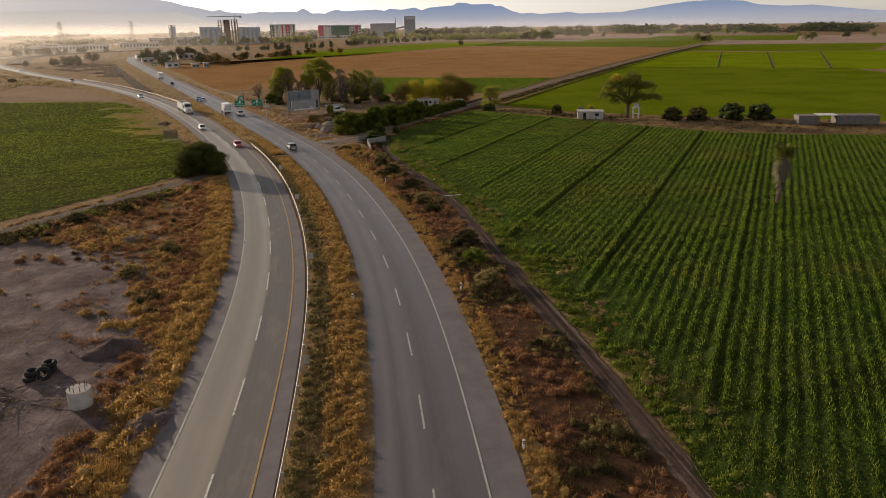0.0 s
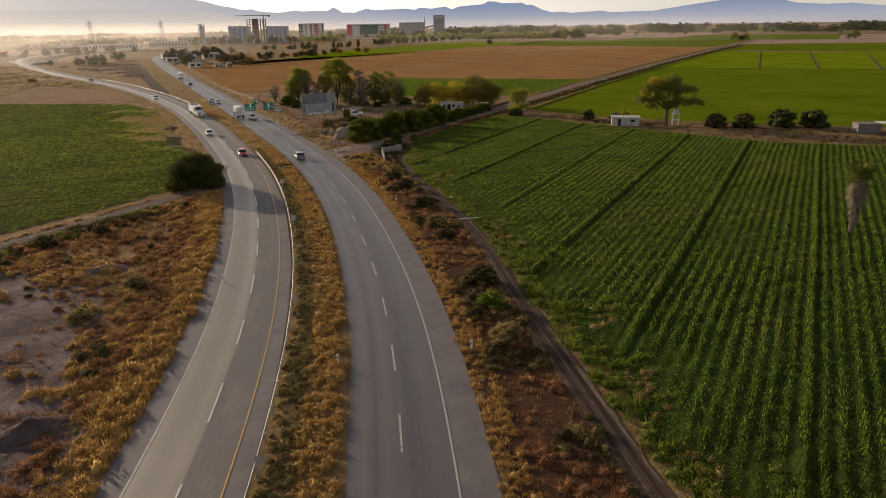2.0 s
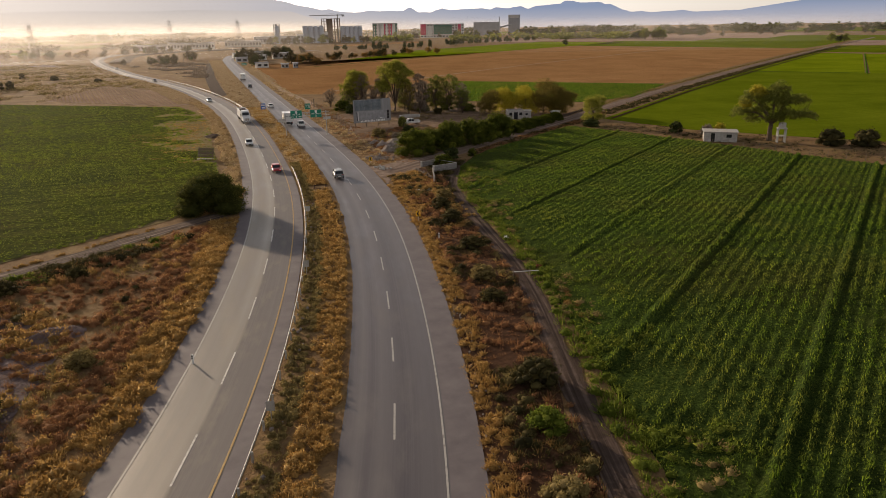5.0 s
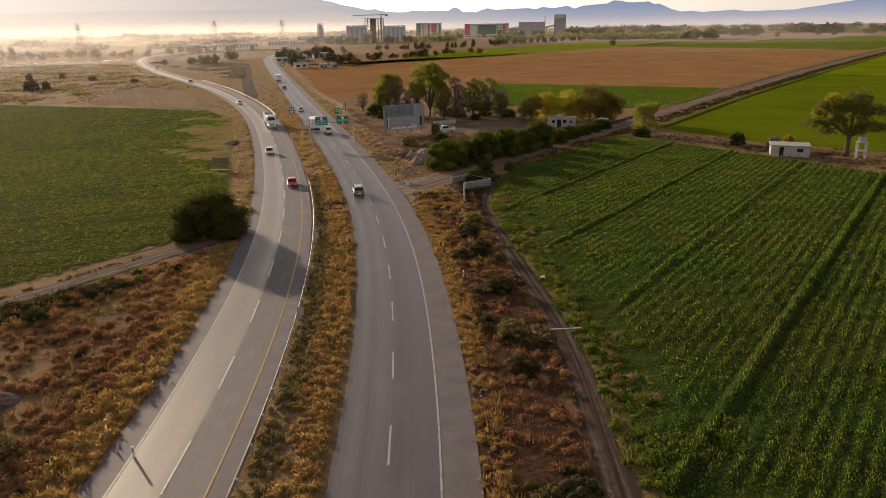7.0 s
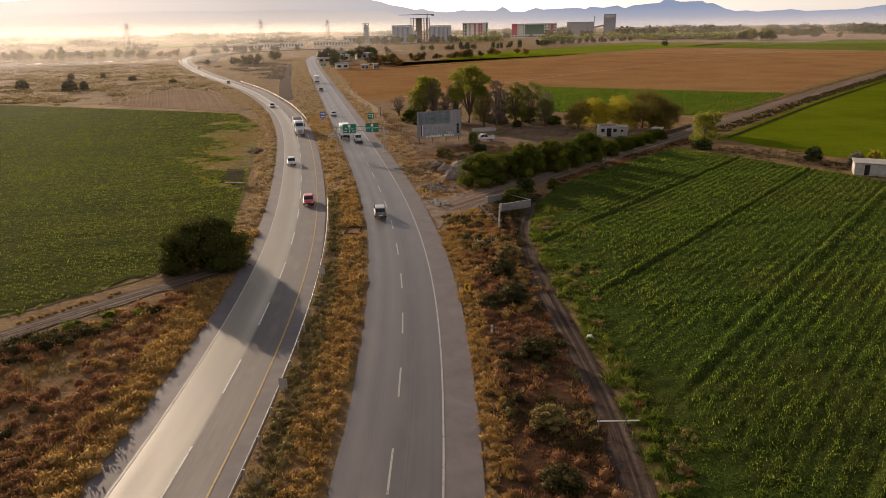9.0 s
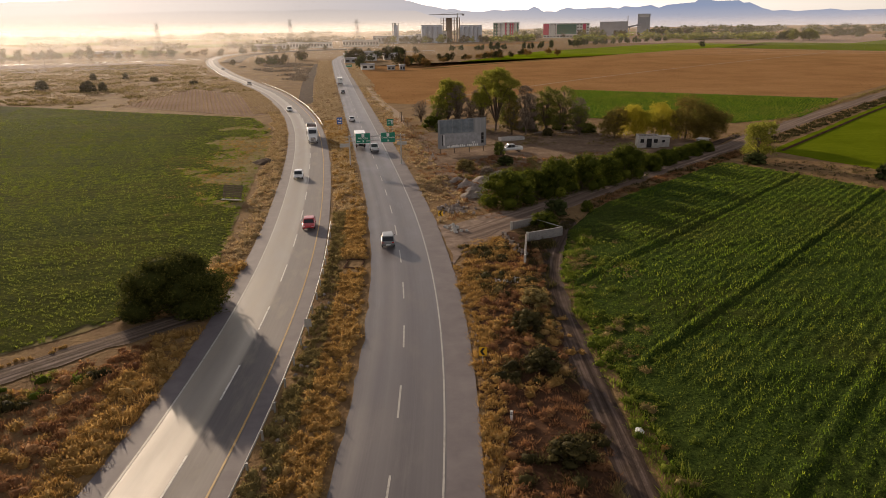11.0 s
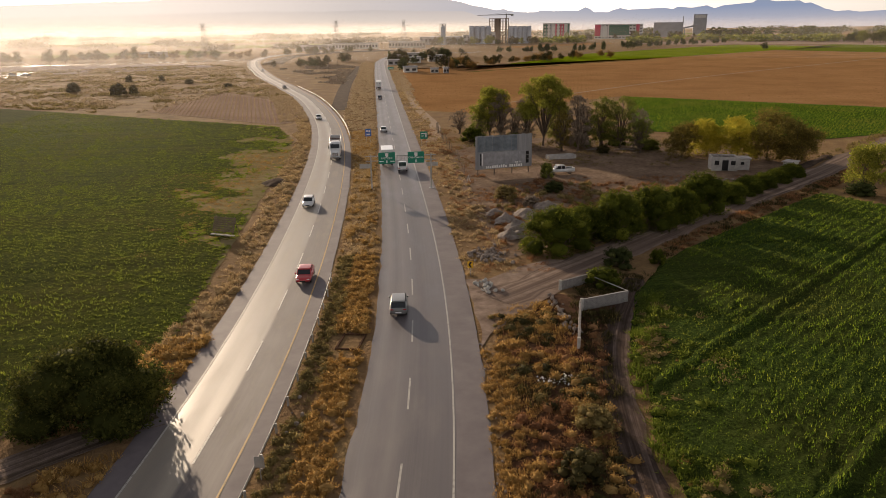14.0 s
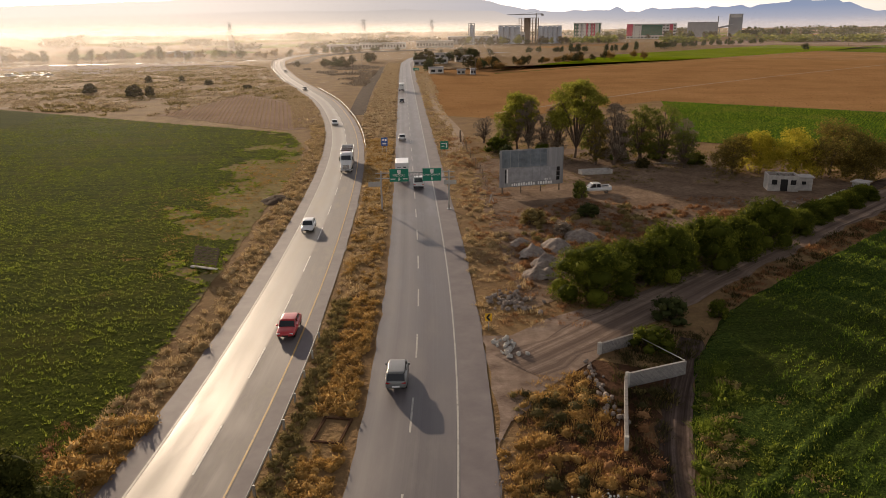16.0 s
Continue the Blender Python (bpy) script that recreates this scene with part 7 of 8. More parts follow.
def pylon(x, y, h, turn):
    e = empty("power_pylon", pose(x, y, 0, 0, 0, turn), "steel lattice power pylon in haze", "pylon", "power pylons")
    bm = bmesh.new()
    w0, w1 = h * 0.11, h * 0.028
    prev = None
    for i in range(9):
        f = i / 8
        w = w0 * (1 - f) ** 1.2 + w1
        z = h * f
        cs = [Vector((s * w, t * w, z)) for s, t in ((-1, -1), (1, -1), (1, 1), (-1, 1))]
        if prev:
            for j in range(4):
                tube(bm, prev[j], cs[j], 0.16, seg=4)
                tube(bm, prev[j], cs[(j + 1) % 4], 0.10, seg=4)
                tube(bm, cs[j], cs[(j + 1) % 4], 0.09, seg=4)
        prev = cs
    part("tower", bm, M_STEEL, e)
    for z, l in ((0.80, 0.20), (0.90, 0.16), (1.0, 0.12)):
        bm = bmesh.new()
        for s in (-1, 1):
            tube(bm, (0, 0, h * z), (s * h * l, 0, h * z), 0.16, 0.08, 4)
            tube(bm, (0, 0, h * (z + 0.05)), (s * h * l, 0, h * z), 0.12, 0.08, 4)
        part("cross_arm", bm, M_STEEL, e)


for x, y, h in ((-150, 975, 33), (-5, 1120, 36), (-300, 760, 30), (90, 1200, 36)):
    pylon(x, y, h, 25)
for x, y in ((16.5, 640), (14.0, 575), (-152, 618), (59, 290), (88, 541), (560, 940)):
    e = empty("utility_pole", pose(x, y, 0, 0, 0, 30), "plain wooden utility pole with a cross bar", "pole", "utility poles")
    hh = 3.0 if (x, y) == (59, 290) else 10
    bm = bmesh.new()
    tube(bm, (0, 0, -0.2), (0, 0, hh), 0.17, 0.12, 8)
    part("pole", bm, M_POST, e)
    bm = bmesh.new()
    box(bm, -0.12 * hh, -0.06, hh * 0.93, 0.12 * hh, 0.06, hh * 0.93 + 0.14)
    part("cross_bar", bm, M_POST, e)

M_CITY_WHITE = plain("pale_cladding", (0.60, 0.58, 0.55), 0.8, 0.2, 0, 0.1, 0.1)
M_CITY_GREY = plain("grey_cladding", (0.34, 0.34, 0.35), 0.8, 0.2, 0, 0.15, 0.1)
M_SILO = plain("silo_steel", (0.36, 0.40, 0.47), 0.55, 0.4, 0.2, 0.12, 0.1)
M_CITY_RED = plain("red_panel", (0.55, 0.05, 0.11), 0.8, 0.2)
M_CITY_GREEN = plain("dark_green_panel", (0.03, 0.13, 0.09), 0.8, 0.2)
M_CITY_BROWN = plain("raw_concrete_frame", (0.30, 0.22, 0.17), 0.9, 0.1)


def block(name, x, y, w, d, h, turn, wall_m, label, panels=(), storeys=0, bays=0):
    e = empty(name, pose(x, y, 0, 0, 0, turn), label, "building")
    bm = bmesh.new()
    box(bm, -w / 2, 0, -0.2, w / 2, d, h, 0.15)
    part("wall", bm, wall_m, e)
    bm = bmesh.new()
    box(bm, -w / 2 - 0.3, -0.3, h, w / 2 + 0.3, d + 0.3, h + 0.6, 0.1)
    part("roof", bm, M_CITY_GREY, e)
    for a, b, z0, z1, m in panels:
        bm = bmesh.new()
        box(bm, -w / 2 + a * w, -0.35, z0 * h, -w / 2 + b * w, -0.02, z1 * h)
        part("panel", bm, m, e)
    for s in range(storeys):
        for q in range(bays):
            bm = bmesh.new()
            x0 = -w / 2 + w * (q + 0.2) / bays
            z0 = h * (s + 0.3) / storeys
            box(bm, x0, -0.12, z0, x0 + w * 0.6 / bays, 0.05, z0 + h * 0.45 / storeys)
            part("window", bm, M_DARKGLASS, e)
    return e


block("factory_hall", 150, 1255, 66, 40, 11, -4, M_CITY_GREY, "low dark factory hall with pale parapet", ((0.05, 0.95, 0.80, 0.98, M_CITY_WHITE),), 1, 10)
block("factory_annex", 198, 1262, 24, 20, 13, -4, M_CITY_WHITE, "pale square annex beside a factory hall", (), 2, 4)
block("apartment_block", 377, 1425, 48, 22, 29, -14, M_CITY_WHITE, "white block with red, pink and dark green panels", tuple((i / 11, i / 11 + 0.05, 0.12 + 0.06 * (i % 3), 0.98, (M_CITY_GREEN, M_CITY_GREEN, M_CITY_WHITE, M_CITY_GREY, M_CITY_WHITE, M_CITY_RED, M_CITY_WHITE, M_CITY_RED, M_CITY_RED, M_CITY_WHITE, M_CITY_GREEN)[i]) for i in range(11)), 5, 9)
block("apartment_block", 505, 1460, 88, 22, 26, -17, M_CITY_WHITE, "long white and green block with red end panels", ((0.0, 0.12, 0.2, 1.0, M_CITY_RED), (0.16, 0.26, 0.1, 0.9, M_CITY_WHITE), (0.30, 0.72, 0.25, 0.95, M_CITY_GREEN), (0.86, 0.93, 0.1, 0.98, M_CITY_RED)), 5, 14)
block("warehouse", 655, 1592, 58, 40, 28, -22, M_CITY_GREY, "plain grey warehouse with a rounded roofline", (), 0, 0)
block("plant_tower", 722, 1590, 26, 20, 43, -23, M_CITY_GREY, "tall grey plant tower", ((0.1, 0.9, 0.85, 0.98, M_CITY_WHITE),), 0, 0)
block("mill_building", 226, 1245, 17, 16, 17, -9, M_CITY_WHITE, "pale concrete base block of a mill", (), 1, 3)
e = empty("conveyor_bridge", pose(693, 1592, 0, 0, 0, -22), "slanting conveyor with a thin chimney", "conveyor")
bm = bmesh.new()
tube(bm, (-20, 0, 14), (22, 0, 22), 1.6, seg=6)
tube(bm, (-2, 0, 0), (-2, 0, 17), 0.7, seg=6)
part("conveyor", bm, M_CITY_GREY, e)
bm = bmesh.new()
tube(bm, (-6, 2, 0), (-6, 2, 40), 1.1, 0.8, 8)
part("chimney", bm, M_CITY_GREY, e)


def silos(name, x, y, n, r, h, turn, label):
    e = empty(name, pose(x, y, 0, 0, 0, turn), label, "silo")
    for i in range(n):
        bm = bmesh.new()
        tube(bm, (i * r * 1.95, 0, -0.2), (i * r * 1.95, 0, h), r, seg=20)
        tube(bm, (i * r * 1.95, 0, h), (i * r * 1.95, 0, h + 1.2), r, r * 0.5, seg=20)
        part("silo", bm, M_SILO, e, smooth=False)
    bm = bmesh.new()
    box(bm, -r, -0.8, h + 1.0, (n - 1) * r * 1.95 + r, 0.8, h + 2.2)
    part("top_walkway", bm, M_CITY_GREY, e)


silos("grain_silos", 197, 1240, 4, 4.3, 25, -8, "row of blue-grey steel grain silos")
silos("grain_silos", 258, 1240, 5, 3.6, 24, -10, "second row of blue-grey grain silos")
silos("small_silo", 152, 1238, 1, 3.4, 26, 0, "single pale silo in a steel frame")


def frame_tower(x, y, w, d, h, floors, bays, turn, m, label):
    e = empty("frame_tower", pose(x, y, 0, 0, 0, turn), label, "building")
    for i in range(bays + 1):
        for yy in (0, d):
            bm = bmesh.new()
            xx = -w / 2 + w * i / bays
            box(bm, xx - 0.5, yy - 0.5, -0.2, xx + 0.5, yy + 0.5, h)
            part("column", bm, m, e)
    for j in range(1, floors + 1):
        bm = bmesh.new()
        z = h * j / floors
        box(bm, -w / 2, -0.4, z - 0.6, w / 2, d + 0.4, z)
        part("slab", bm, m, e)
    bm = bmesh.new()
    box(bm, -w * 0.22, d * 0.3, 0, w * 0.1, d * 0.7, h)
    part("lift_core", bm, m, e)
    return e


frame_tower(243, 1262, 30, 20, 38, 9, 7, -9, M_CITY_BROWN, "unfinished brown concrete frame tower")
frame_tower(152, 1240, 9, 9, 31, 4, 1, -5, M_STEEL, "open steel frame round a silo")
cr = empty("tower_crane", pose(256, 1268, 0, 0, 0, -12), "tower crane with a long horizontal jib", "crane")
bm = bmesh.new()
tube(bm, (0, 0, -0.2), (0, 0, 45), 0.9, seg=4)
part("mast", bm, M_STEEL, cr)
bm = bmesh.new()
tube(bm, (9, 0, 43.5), (-46, 0, 43.0), 0.7, 0.4, 4)
tube(bm, (0, 0, 47), (-30, 0, 43.4), 0.15, seg=3)
tube(bm, (0, 0, 47), (8, 0, 43.6), 0.15, seg=3)
part("jib", bm, M_STEEL, cr)
bm = bmesh.new()
box(bm, 7, -1, 41, 11, 1, 44)
part("counterweight", bm, M_CITY_GREY, cr)

for i, (x, y, w, d, h, t) in enumerate(((66, 560, 8.5, 6, 3.2, 6), (80, 548, 5, 5, 2.4, -4), (87, 545, 3.2, 4, 3.0, 0), (64, 735, 16, 8, 4, 5), (80, 742, 14, 9, 5, 0), (58, 650, 9, 6, 3.5, 4), (74, 680, 12, 8, 4, -6), (95, 700, 14, 8, 4.5, 3), (-30, 1060, 40, 15, 6, 0), (20, 1080, 60, 16, 7, -3), (90, 1110, 50, 16, 8, -5), (-190, 900, 30, 12, 5, 0))):
    block("roadside_house", x, y, w, d, h, t, (M_CITY_WHITE, M_WALL_WHITE, M_CITY_GREY)[i % 3], "low pale flat-roofed roadside building", (), 1, max(2, int(w / 4)))

# far trees: a few kinds, copied
r = np.random.default_rng(90)
kinds = []
for i, (h, wd, m, lab) in enumerate(((7.0, 0.42, M_LEAF_DARK, "dark round tree on the far plain"), (9.0, 0.36, M_LEAF_GREEN, "green leafy tree on the far plain"), (8.0, 0.16, M_LEAF_DARK, "slim dark upright tree on the far plain"), (6.0, 0.5, M_LEAF_RUST, "brownish autumn tree on the far plain"), (8.0, 0.40, M_SCRUB, "dusky grey-green tree on the far plain"))):
    bl = [((r.uniform(-1, 1) * h * wd * 0.5, r.uniform(-1, 1) * h * wd * 0.5, h * f), (h * wd * q, h * wd * q, h * 0.2)) for f, q in ((0.34, 0.85), (0.5, 1.0), (0.66, 0.85), (0.82, 0.55))]
    kinds.append(tree("far_tree", -150 + 22 * i, 800 + 7 * i, bl, 450, 0.58, m, 0.22, lab, fork=0.2, group="far trees"))


def grow(places, ks, lo, hi, seed):
    rr = np.random.default_rng(seed)
    for x, y in places:
        s = rr.uniform(lo, hi)
        src = kinds[ks[rr.integers(0, len(ks))]]
        copy_thing(src, pose(x, y, 0, 0, 0, rr.uniform(0, 360)) @ Matrix.Diagonal((s * rr.uniform(0.9, 1.3), s * rr.uniform(0.9, 1.3), s, 1)))


def row(p, q, n, spread, seed):
    rr = np.random.default_rng(seed)
    f = np.sort(rr.uniform(0, 1, n))
    return np.column_stack([p[0] + (q[0] - p[0]) * f + rr.normal(0, spread, n), p[1] + (q[1] - p[1]) * f + rr.normal(0, spread, n)])


grow(row((170, 854), (285, 868), 16, 4, 1), (2, 2, 0), 0.7, 1.1, 1)
grow(row((300, 930), (520, 1070), 28, 5, 2), (2, 0), 0.7, 1.1, 2)
grow(row((110, 1170), (330, 1190), 24, 12, 3), (0, 4, 1), 1.0, 1.6, 3)
grow(row((330, 1330), (800, 1530), 34, 18, 4), (0, 4, 1), 1.0, 1.7, 4)
grow(row((560, 1250), (1500, 1300), 14, 40, 5), (0, 4), 1.0, 1.6, 5)
grow(row((-330, 800), (-90, 860), 34, 14, 6), (0, 4, 3), 0.7, 1.3, 6)
grow(((-238, 770), (-226, 772), (-172, 790), (-262, 765)), (2,), 1.3, 1.7, 7)
grow(row((-60, 905), (40, 960), 16, 12, 8), (0, 4), 0.7, 1.2, 8)
grow(row((66, 570), (100, 600), 9, 6, 9), (0, 4, 3, 2), 0.7, 1.1, 9)
grow(row((62, 640), (110, 800), 18, 12, 10), (0, 4, 2, 4), 0.7, 1.2, 10)
grow(row((110, 620), (235, 720), 26, 9, 11), (3, 4), 0.6, 0.9, 11)
grow(row((-20, 640), (30, 720), 14, 12, 12), (0, 4), 0.5, 0.9, 12)
grow(row((672, 1015), (705, 985), 9, 6, 13), (0, 1), 1.0, 1.5, 13)
grow(((705, 684), (712, 680), (716, 676), (832, 627), (836, 622), (441, 818), (330, 900)), (0, 1), 0.8, 1.3, 14)
grow(row((655, 1002), (682, 964), 10, 5, 31), (0, 1), 1.3, 2.0, 31)
grow(row((860, 1188), (885, 1136), 12, 6, 32), (0,), 1.4, 2.2, 32)
grow(row((1290, 1290), (1240, 1170), 10, 14, 33), (0, 4), 1.0, 1.6, 33)
grow(row((900, 700), (1500, 640), 20, 22, 15), (0, 4, 1), 0.9, 1.4, 15)
grow(row((800, 1090), (1200, 980), 16, 22, 16), (0, 4), 0.9, 1.4, 16)
grow(row((1000, 900), (1700, 820), 4, 30, 18), (0, 4), 1.0, 1.5, 18)


def woodland(name, b0, b1, d0, d1, n, h, material, label, seed):
    """Crowns of distant woods, too many and too far to tell apart."""
    rr = np.random.default_rng(seed)
    g = rr.integers(0, n // 11, n)
    b = np.radians(rr.uniform(b0, b1, n // 11)[g] + rr.normal(0, 0.7, n))
    d = rr.uniform(d0, d1, n // 11)[g] + rr.normal(0, 22, n)
    V, F = crown_mesh(rr, B((0, 0, 0.55, 0.7, 0.7, 0.45), (0.5, 0.3, 0.4, 0.5, 0.5, 0.35)), 24, 0.34)
    pts = np.column_stack([49 + d * np.sin(b), 115 + d * np.cos(b), np.zeros(n)])
    ob = scatter(name, pts, h * rr.uniform(0.6, 1.4, n), [(V, F)], material, label, "woodland", flat=1.4, seed=seed)
    return ob


woodland("far_woodland", -32, 62, 1750, 2700, 480, 8.0, M_LEAF_DARK, "distant dark woods across the plain", 61)
woodland("far_woodland", 26, 60, 1480, 1900, 260, 8.5, M_LEAF_DARK, "distant dusky woods on the right plain", 62)
woodland("far_woodland", -34, 2, 1000, 1700, 170, 6.0, M_SCRUB, "distant woods in dust haze", 63)

woodland("far_woodland", 6, 36, 1080, 1220, 110, 6.5, M_LEAF_GREEN, "rounded green trees before the works", 64)

# parcels of the far plain, hedges, river, embankment
for i, (b, d, w, l, m) in enumerate(((-18, 950, 200, 160, M_FIELD_GREEN), (-8, 1250, 260, 200, M_FIELD_GREEN), (-24, 1300, 260, 260, M_FIELD_PLOW), (-14, 1700, 500, 300, M_FIELD_GREEN), (26, 1150, 300, 150, M_FIELD_PLOW), (36, 1200, 420, 240, M_FIELD_PLOW), (42, 1300, 400, 200, M_FIELD_PLOW), (50, 1100, 300, 220, M_FIELD_GREEN), (32, 1700, 500, 260, M_FIELD_BROWN), (48, 1900, 600, 300, M_FIELD_GREEN), (14, 1020, 200, 60, M_FIELD_BROWN), (4, 1500, 300, 160, M_FIELD_PLOW), (20, 2000, 500, 260, M_FIELD_GREEN))):
    cx, cy = 49 + d * math.sin(radians(b)), 115 + d * math.cos(radians(b))
    q = [(cx + u * w / 2 * 0.8 - v * l / 2 * 0.6, cy + u * w / 2 * 0.6 + v * l / 2 * 0.8) for u, v in ((-1, -1), (1, -1), (1, 1), (-1, 1))]
    sheet("far_parcel", q, 0.02 + 0.004 * i, m, "hazy field parcel on the far plain", "field")
k = Mat("river_water", 0.08, 0.5)
k.color((0.10, 0.11, 0.11)).bump(k.noise(0.8, 3), 0.08, 0.1)
tagged(ribbon("water", spline([(-420, 745), (-290, 746), (-200, 756), (-155, 761), (-98, 784), (-60, 800)], 8, 2), [(-7, 0.03), (0, 0.03), (7, 0.03)], k.m), "shining strip of water on the far flats", "river", kind="structure")
sheet("flat_bare_strip", [(-180, 600), (-88, 648), (-78, 690), (-130, 745), (-255, 738), (-262, 690)], 0.03, M_LOT, "pale bare lot before the water", "ground")
sheet("car_lot", [(-203, 572), (-176, 588), (-196, 650), (-262, 648), (-300, 590)], 0.034, M_SHOULDER, "grey lot with parked cars on the flats", "ground")
tagged(ribbon("flats_lane", spline([(-110, 395), (-74, 411), (-45, 433), (-26, 470), (-23, 492), (-36, 540), (-58, 648)], 5, 2), [(-2.2, 0.04), (0, 0.07), (2.2, 0.04)], M_PALEDIRT), "pale dirt lane across the flats", "track", kind="structure")
tagged(ribbon("old_roadbed", spline([(29.5, 352), (28.5, 420), (28.5, 500), (31, 575), (33, 650)], 5, 2), [(-2.8, 0.04), (0, 0.06), (2.8, 0.04)], M_DARKSOIL), "abandoned dark roadbed on the median", "ground", kind="structure")
tagged(ribbon("stubble_path", spline([(75, 349), (100, 372), (132, 401), (168, 434), (260, 504), (359, 574), (470, 655)], 6, 2), [(-0.8, 0.07), (0, 0.10), (0.8, 0.07)], M_PALEDIRT), "pale path across the stubble", "track", kind="structure")
tagged(ribbon("verge_track", spline([(58, 520), (57.5, 458), (57, 400), (57, 354), (58.8, 320), (62, 300), (60, 288), (55, 275)], 4, 2), [(-1.5, 0.05), (0, 0.08), (1.5, 0.05)], M_PALEDIRT), "pale dirt track beside the right verge", "track", kind="structure")
tagged(ribbon("irrigation_ditch", spline([(133, 221), (203, 279), (335, 381), (500, 504), (635, 602)], 5, 1), [(3.3, 0.05), (3.7, 0.3), (4.2, 0.05)], M_DITCH), "dark ditch banks beside the far dirt road", "ditch", kind="structure")
for pts in ([(306, 358), (392, 265)], [(342, 314), (514, 469)], [(364, 293), (535, 439)], [(385, 271), (566, 411)], [(100, 548), (196, 625), (260, 666)]):
    tagged(ribbon("field_ditch", spline([tuple(np.array(pts[0]) + (np.array(pts[-1]) - np.array(pts[0])) * f) for f in np.linspace(0, 1, 12)] if len(pts) == 2 else pts, 5, 0), [(-0.45, 0.05), (-0.2, 0.2), (0.2, 0.2), (0.45, 0.05)], M_FIELD_DARK), "low dark bank between field parcels", "ditch", kind="structure")
tagged(ribbon("embankment", spline([(-52, 700), (-56, 800), (-52, 870), (-30, 940), (20, 990), (80, 1010)], 6, 2), [(4.8, 0.06), (9, 0.9), (14, 1.0), (22, 0.0)], M_DARKSOIL), "dark earth embankment inside the far bend", "embankment", kind="structure")


def haze_sheet(name, r0, b0, b1, top, dens, x_left, x_right, label, low=0.5):
    """A see-through curtain that stands in for dusty haze and lets most light through."""
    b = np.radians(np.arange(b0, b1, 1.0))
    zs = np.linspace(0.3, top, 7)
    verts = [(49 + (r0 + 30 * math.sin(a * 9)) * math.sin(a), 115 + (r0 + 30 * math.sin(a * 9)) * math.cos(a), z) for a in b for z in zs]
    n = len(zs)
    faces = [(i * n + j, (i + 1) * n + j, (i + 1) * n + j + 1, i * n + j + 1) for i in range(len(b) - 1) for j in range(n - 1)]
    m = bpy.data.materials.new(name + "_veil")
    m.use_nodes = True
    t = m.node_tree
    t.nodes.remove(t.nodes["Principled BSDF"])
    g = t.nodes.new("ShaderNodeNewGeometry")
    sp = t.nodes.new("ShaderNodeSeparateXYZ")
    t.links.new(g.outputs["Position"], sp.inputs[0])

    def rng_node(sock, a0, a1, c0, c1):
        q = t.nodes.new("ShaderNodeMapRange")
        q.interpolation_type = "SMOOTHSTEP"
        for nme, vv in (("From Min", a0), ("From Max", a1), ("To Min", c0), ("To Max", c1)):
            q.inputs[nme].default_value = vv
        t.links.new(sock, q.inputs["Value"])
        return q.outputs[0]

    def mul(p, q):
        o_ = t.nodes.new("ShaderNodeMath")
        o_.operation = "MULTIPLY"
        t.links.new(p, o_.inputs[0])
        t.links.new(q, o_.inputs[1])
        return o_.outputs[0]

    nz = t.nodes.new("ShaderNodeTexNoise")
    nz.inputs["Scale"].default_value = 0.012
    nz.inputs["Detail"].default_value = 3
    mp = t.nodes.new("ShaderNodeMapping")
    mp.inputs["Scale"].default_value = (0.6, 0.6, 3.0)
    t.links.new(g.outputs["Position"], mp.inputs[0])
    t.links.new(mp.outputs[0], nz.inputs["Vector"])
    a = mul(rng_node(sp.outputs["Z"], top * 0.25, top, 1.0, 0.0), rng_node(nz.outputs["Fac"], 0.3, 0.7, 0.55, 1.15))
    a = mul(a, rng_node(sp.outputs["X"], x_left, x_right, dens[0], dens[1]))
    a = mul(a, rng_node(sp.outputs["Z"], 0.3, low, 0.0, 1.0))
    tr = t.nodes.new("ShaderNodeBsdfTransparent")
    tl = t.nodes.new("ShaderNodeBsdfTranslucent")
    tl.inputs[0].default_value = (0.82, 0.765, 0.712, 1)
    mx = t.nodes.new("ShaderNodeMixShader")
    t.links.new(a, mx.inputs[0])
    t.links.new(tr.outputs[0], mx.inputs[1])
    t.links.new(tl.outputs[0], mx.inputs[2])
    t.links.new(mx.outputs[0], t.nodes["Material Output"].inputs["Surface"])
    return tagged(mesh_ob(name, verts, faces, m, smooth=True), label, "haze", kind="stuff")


# the two nearest curtains are added to lift the brightness over crop and flats
haze_sheet("haze_curtain", 240, -50, 30, 44, (0.11, 0.0), -60, 80, "faint see-through curtain standing in for haze over the low crop", 22)
haze_sheet("haze_curtain", 430, -50, 40, 42, (0.15, 0.0), -160, 110, "thin curtain standing in for sunlit haze over the flats", 14)
haze_sheet("haze_curtain", 640, -50, 70, 34, (0.14, 0.02), -300, 260, "thin bright curtain standing in for haze over the flats")
haze_sheet("haze_curtain", 900, -50, 70, 40, (0.18, 0.035), -300, 300, "bright curtain standing in for dust haze over the far fields")
haze_sheet("haze_curtain", 1180, -50, 70, 36, (0.21, 0.055), -350, 500, "bright curtain standing in for dust haze over the far fields")
haze_sheet("haze_curtain", 1720, -50, 70, 40, (0.30, 0.085), -400, 900, "pale curtain standing in for haze over the far plain")
haze_sheet("haze_curtain", 2800, -50, 70, 52, (0.34, 0.14), -400, 1500, "pale curtain standing in for haze at the mountain foot")

# ---- vehicles, at rest on the carriageways ----
M_GLASS = plain("vehicle_glass", (0.02, 0.024, 0.028), 0.08, 0.6, 0, 0.05)
M_CHROME = plain("chrome", (0.6, 0.6, 0.6), 0.2, 0.5, 0.9, 0.05)
M_LAMP = plain("headlamp_lens", (0.75, 0.76, 0.76), 0.15, 0.5, 0, 0.03)
